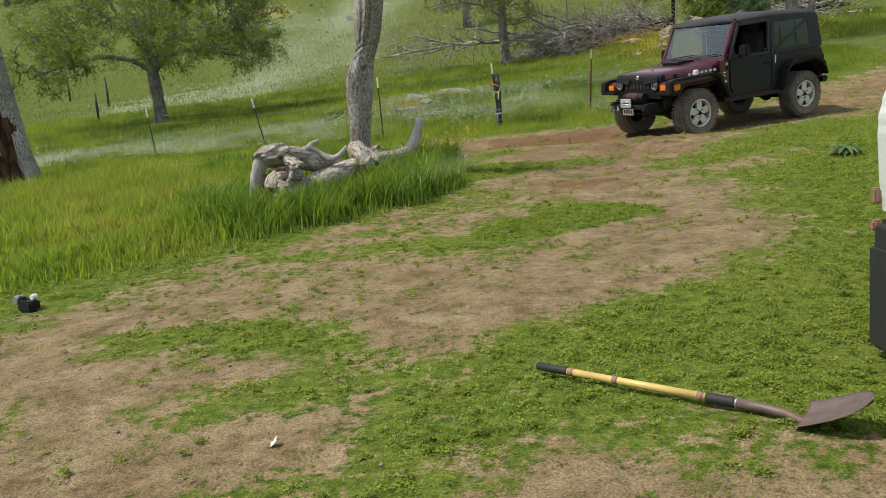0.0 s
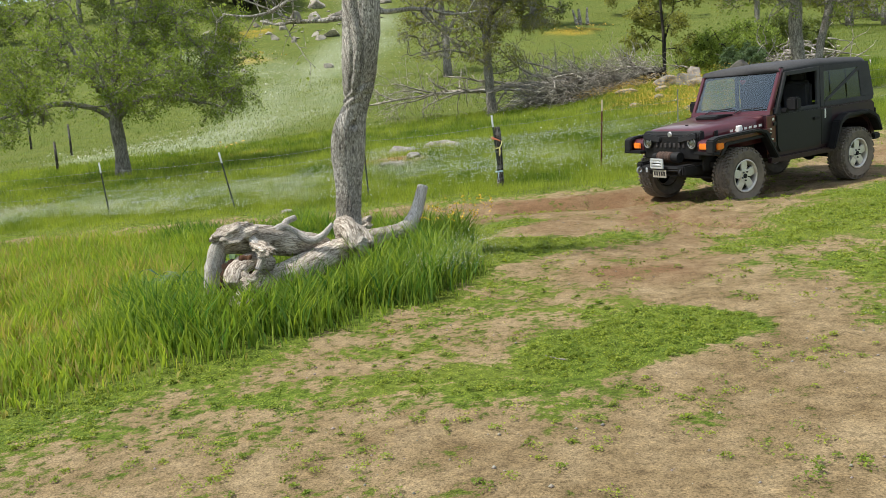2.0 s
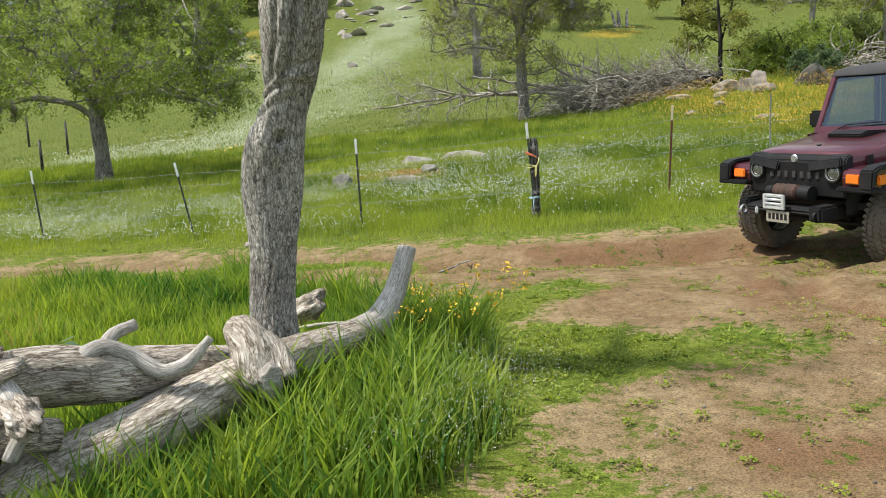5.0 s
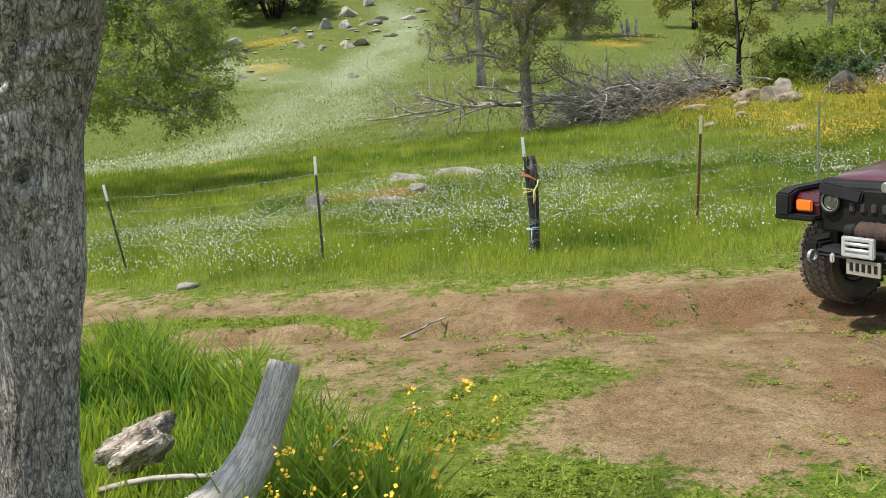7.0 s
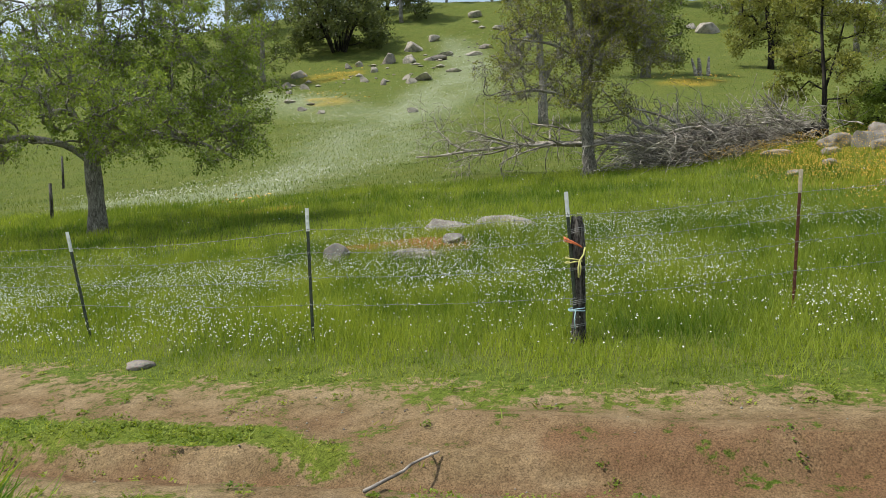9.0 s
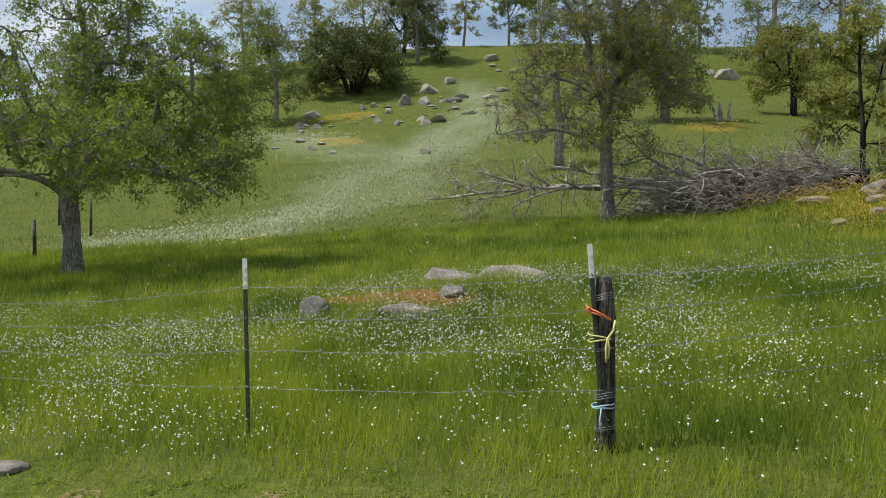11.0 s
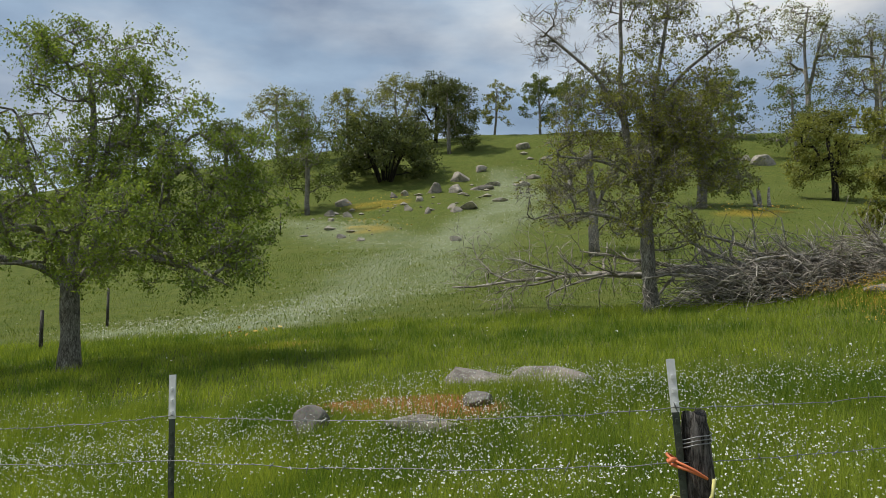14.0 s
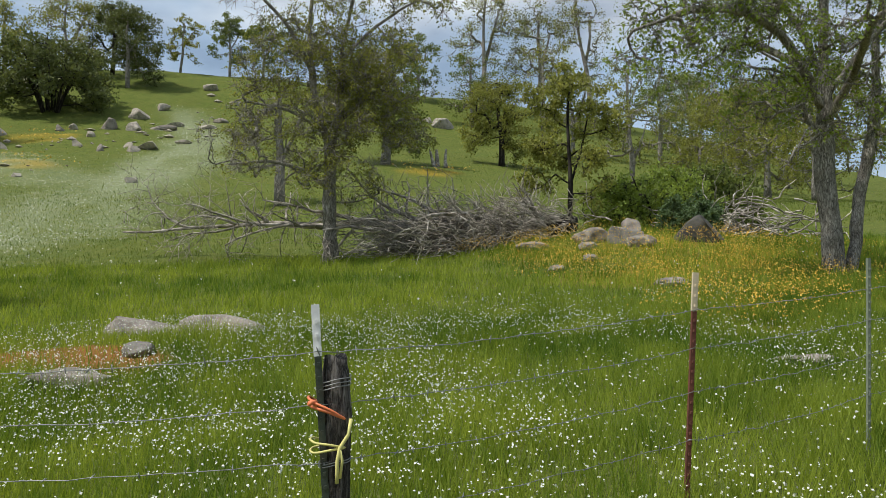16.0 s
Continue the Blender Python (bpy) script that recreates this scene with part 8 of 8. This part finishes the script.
for x in (1.187, -1.187):
    for s in (1, -1):
        wheel(x, s * 0.715, s)
sp = tagged(new("spare_wheel"), "spare tyre on the tailgate")
sp.parent = car
sp.matrix_basis = pose(-1.90, 0.0, 0.95, 0, 0, 90)
part("tyre", ring_solid([(0.215, -0.1), (0.33, -0.125), (0.37, -0.09), (0.376, 0.0), (0.37, 0.09), (0.33, 0.125), (0.215, 0.1), (0.0, 0.09)], 40), M_TYRE, sp)


# ---------------------------------------------------------------- shovel and other small things in the yard
M_FIBRE = plain("yellow_fibreglass", (0.62, 0.45, 0.14), 0.45, 0.0, 0.12, 40, dirt=(0.35, 0.24, 0.09))
M_GRIP = plain("black_rubber", (0.02, 0.02, 0.02), 0.7, 0.0, 0.2, 40)
M_TAPE = plain("brown_tape", (0.26, 0.15, 0.10), 0.7, 0.0, 0.25, 60)
M_SHOVEL = plain("rusty_blade", (0.16, 0.12, 0.10), 0.6, 0.45, 0.35, 25, 0.2, dirt=(0.2, 0.1, 0.06))
M_CARWHITE = plain("white_car_paint", (0.66, 0.70, 0.66), 0.3, 0.0, 0.06, 6, coat=0.5)
M_PAPER = plain("pale_scrap", (0.7, 0.69, 0.62), 0.8, vary=0.1)

shovel = tagged(new("shovel"), "long-handled shovel with a yellow shaft lying on grass", "shovel")
shovel.matrix_basis = pose(0.40, 3.465, float(height(0.4, 3.46)) + 0.042, 0, 0.8, -42.6)


def turned(stations, sides=14):
    """A rod along x: (x, radius) stations."""
    return loft([[(x, r * math.cos(2 * math.pi * k / sides), r * math.sin(2 * math.pi * k / sides)) for k in range(sides)] for x, r in stations])


part("grip", turned([(0.0, 0.012), (0.006, 0.019), (0.15, 0.018), (0.16, 0.0165)]), M_GRIP, shovel, "black rubber grip", True)
part("shaft", turned([(0.15, 0.0155), (0.79, 0.0165)]), M_FIBRE, shovel, "yellow fibreglass shaft", True)
for x in (0.165, 0.38, 0.75):
    part("band", turned([(x, 0.0175), (x + 0.025, 0.0177)]), M_TAPE, shovel, "brown worn band", True)
part("sleeve", turned([(0.785, 0.0195), (0.795, 0.021), (0.89, 0.021), (0.90, 0.019)]), M_GRIP, shovel, "black sleeve", True)
part("band", turned([(0.898, 0.0195), (0.906, 0.0195)]), M_STEEL, shovel, "thin pale ring", True)
part("socket", tube_mesh("socket", [(np.array([(0.90, 0, 0), (1.0, 0, 0.0), (1.08, 0, -0.006), (1.13, 0, -0.022), (1.17, 0, -0.030)]), np.array([0.0185, 0.0185, 0.018, 0.016, 0.013]))], 14, M_SHOVEL), None, shovel, "dark steel socket")
nu, nv = 18, 13
bv, bf = [], []
for layer in (0.0, -0.004):
    for i in range(nu):
        u = i / (nu - 1)
        half = 0.092 * (1 - 0.04 * u) * (1 if u < 0.55 else math.sqrt(max(0.0, 1 - ((u - 0.55) / 0.45) ** 2)) * 0.97 + 0.03)
        for j in range(nv):
            v = -1 + 2 * j / (nv - 1)
            dish = 0.026 * v * v * (1 - 0.5 * u) + 0.012 * math.exp(-((v / 0.2) ** 2)) * (1 - u)
            bv.append((1.135 + 0.235 * u, half * v, -0.032 + 0.125 * u ** 1.15 + dish + layer))
for o in (0, nu * nv):
    for i in range(nu - 1):
        for j in range(nv - 1):
            a = o + i * nv + j
            bf.append((a, a + 1, a + nv + 1, a + nv) if o == 0 else (a, a + nv, a + nv + 1, a + 1))
rim = [j for j in range(nv)] + [i * nv + nv - 1 for i in range(1, nu)] + [(nu - 1) * nv + j for j in range(nv - 2, -1, -1)] + [i * nv for i in range(nu - 2, 0, -1)]
for a, b in zip(rim, rim[1:] + rim[:1]):
    bf.append((a, a + nu * nv, b + nu * nv, b))
blade = part("blade", mesh_np("blade", bv, bf, mat=M_SHOVEL), None, shovel, "worn brown steel blade, tip raised")
blade.matrix_basis = pose(0, 0, 0.012, 10, 0, 0)

# white car whose corner stands at the edge of the yard
truck = tagged(new("parked_car"), "white parked car with a black bumper at the yard's edge", "car")
truck.matrix_basis = pose(1.80, 3.34, float(height(1.9, 3.0)), 0, 0, -2)
part("body", loft([[(x, -0.02 + yy, z) for x, z in ((0.06, 0.60), (0.045, 0.72), (0.035, 0.98), (0.045, 1.06), (0.10, 1.2), (0.30, 1.26), (1.4, 1.28), (1.75, 1.0), (1.75, 0.55))] for yy in (0.0, -0.4, -2.2, -4.2)], 0.03), M_CARWHITE, truck, "white bodywork")
part("bumper", box(0.025, 1.75, -0.30, -0.025, 0.28, 0.595, 0.03, 3), M_GRIP, truck, "black bumper")
part("trim", box(0.024, 0.06, -0.06, -0.016, 0.66, 0.725, 0.008), M_TAPE, truck, "dull brown side trim")
part("trim", box(0.018, 0.06, -0.06, -0.016, 0.545, 0.59, 0.008), M_TAPE, truck, "dull brown side trim")
part("cabin", loft([[(0.16, y0, 1.23), (0.30, y0, z1), (1.5, y0, z1), (1.65, y0, 1.23)] for y0, z1 in ((-1.2, 1.3), (-1.9, 1.75), (-3.6, 1.75), (-4.0, 1.4))], 0.03), M_CARWHITE, truck, "white cabin")
for yy in (-0.62, -3.3):
    t = part("tyre", ring_solid([(0.2, -0.1), (0.31, -0.12), (0.345, -0.08), (0.35, 0.0), (0.345, 0.08), (0.31, 0.12), (0.2, 0.1), (0.0, 0.09)], 36), M_TYRE, truck, "black tyre")
    t.matrix_basis = pose(0.14, yy, 0.35, 0, 0, 90)
# plain black block added to fill the car's dark lower corner
part("lower_side", box(0.0, 0.10, -0.36, -0.04, 0.05, 0.5, 0.02), M_GRIP, truck, "black block at the lower corner")

# black clip-on device lying in the short grass
dev = tagged(new("black_device"), "small black device with pale round ends in the grass", "device")
dev.matrix_basis = pose(-3.02, 5.78, float(height(-3.02, 5.78)) + 0.03, 0, 4, -28)
part("case", box(-0.02, 0.12, -0.045, 0.045, -0.02, 0.06, 0.01), M_BLACK, dev)
part("knob", ring_solid([(0.0, -0.03), (0.028, -0.03), (0.032, 0.0), (0.028, 0.03), (0.0, 0.03)], 16), M_STEEL, dev, "pale round end").matrix_basis = pose(-0.06, 0.0, 0.055)
part("knob", ring_solid([(0.0, -0.02), (0.02, -0.02), (0.022, 0.0), (0.02, 0.02), (0.0, 0.02)], 16), M_DECAL, dev, "pale round end").matrix_basis = pose(0.07, 0.03, 0.08)
part("arm", box(-0.08, 0.02, -0.02, 0.02, 0.02, 0.08, 0.01), M_BLACK, dev)

# crumpled scrap
bm = bmesh.new()
bmesh.ops.create_grid(bm, x_segments=6, y_segments=6, size=0.014)
for v in bm.verts:
    v.co.z = 0.02 + 0.035 * noise.noise(v.co * 30) + 0.1 * abs(v.co.x)
bmesh.ops.solidify(bm, geom=bm.faces[:], thickness=0.002)
scrap = tagged(part("paper_scrap", bm, M_PAPER), "crumpled pale scrap on the ground", "litter")
scrap.location = (-0.70, 2.98, float(height(-0.7, 2.98)))


def weed(x, y, seed, label, h=0.38, count=26, mat=None):
    """A leafy broad-bladed plant."""
    rg = rnd(seed)
    V, Q, tint = [], [], []
    for k in range(count):
        a = 2.4 * k
        d = np.array([math.cos(a), math.sin(a), 0])
        s = np.array([-d[1], d[0], 0])
        base = np.array([0, 0, h * 0.7 * rg.rand()])
        ln, wd, rise = 0.13 + 0.12 * rg.rand(), 0.018 + 0.014 * rg.rand(), 0.4 + 0.7 * rg.rand()
        o = len(V)
        for f, w in ((0, 0.3), (0.35, 1.0), (0.7, 0.8), (1.0, 0.05)):
            c = base + d * ln * f + np.array([0, 0, ln * (rise * f - 0.9 * f * f)])
            V += [c - s * wd * w, c + s * wd * w]
        Q += [(o + 2 * i, o + 2 * i + 1, o + 2 * i + 3, o + 2 * i + 2) for i in range(3)]
        tint += [rg.rand()] * 8
    ob = tagged(part("leafy_weed", mesh_np("leafy_weed", V, Q, mat=mat or M_WEED, attrs={"tint": tint}), None), label, "plant")
    ob.location = (x, y, float(height(x, y)) + 0.02)


for k, (x, y, h) in enumerate(((-2.32, 8.85, 0.42), (-2.2, 9.0, 0.36), (-2.45, 9.15, 0.4), (-1.95, 9.9, 0.5), (-2.1, 10.2, 0.5), (4.6, 8.9, 0.1))):
    weed(x, y, 1200 + k, "grey-green broad-leaved weed in the grass", h)
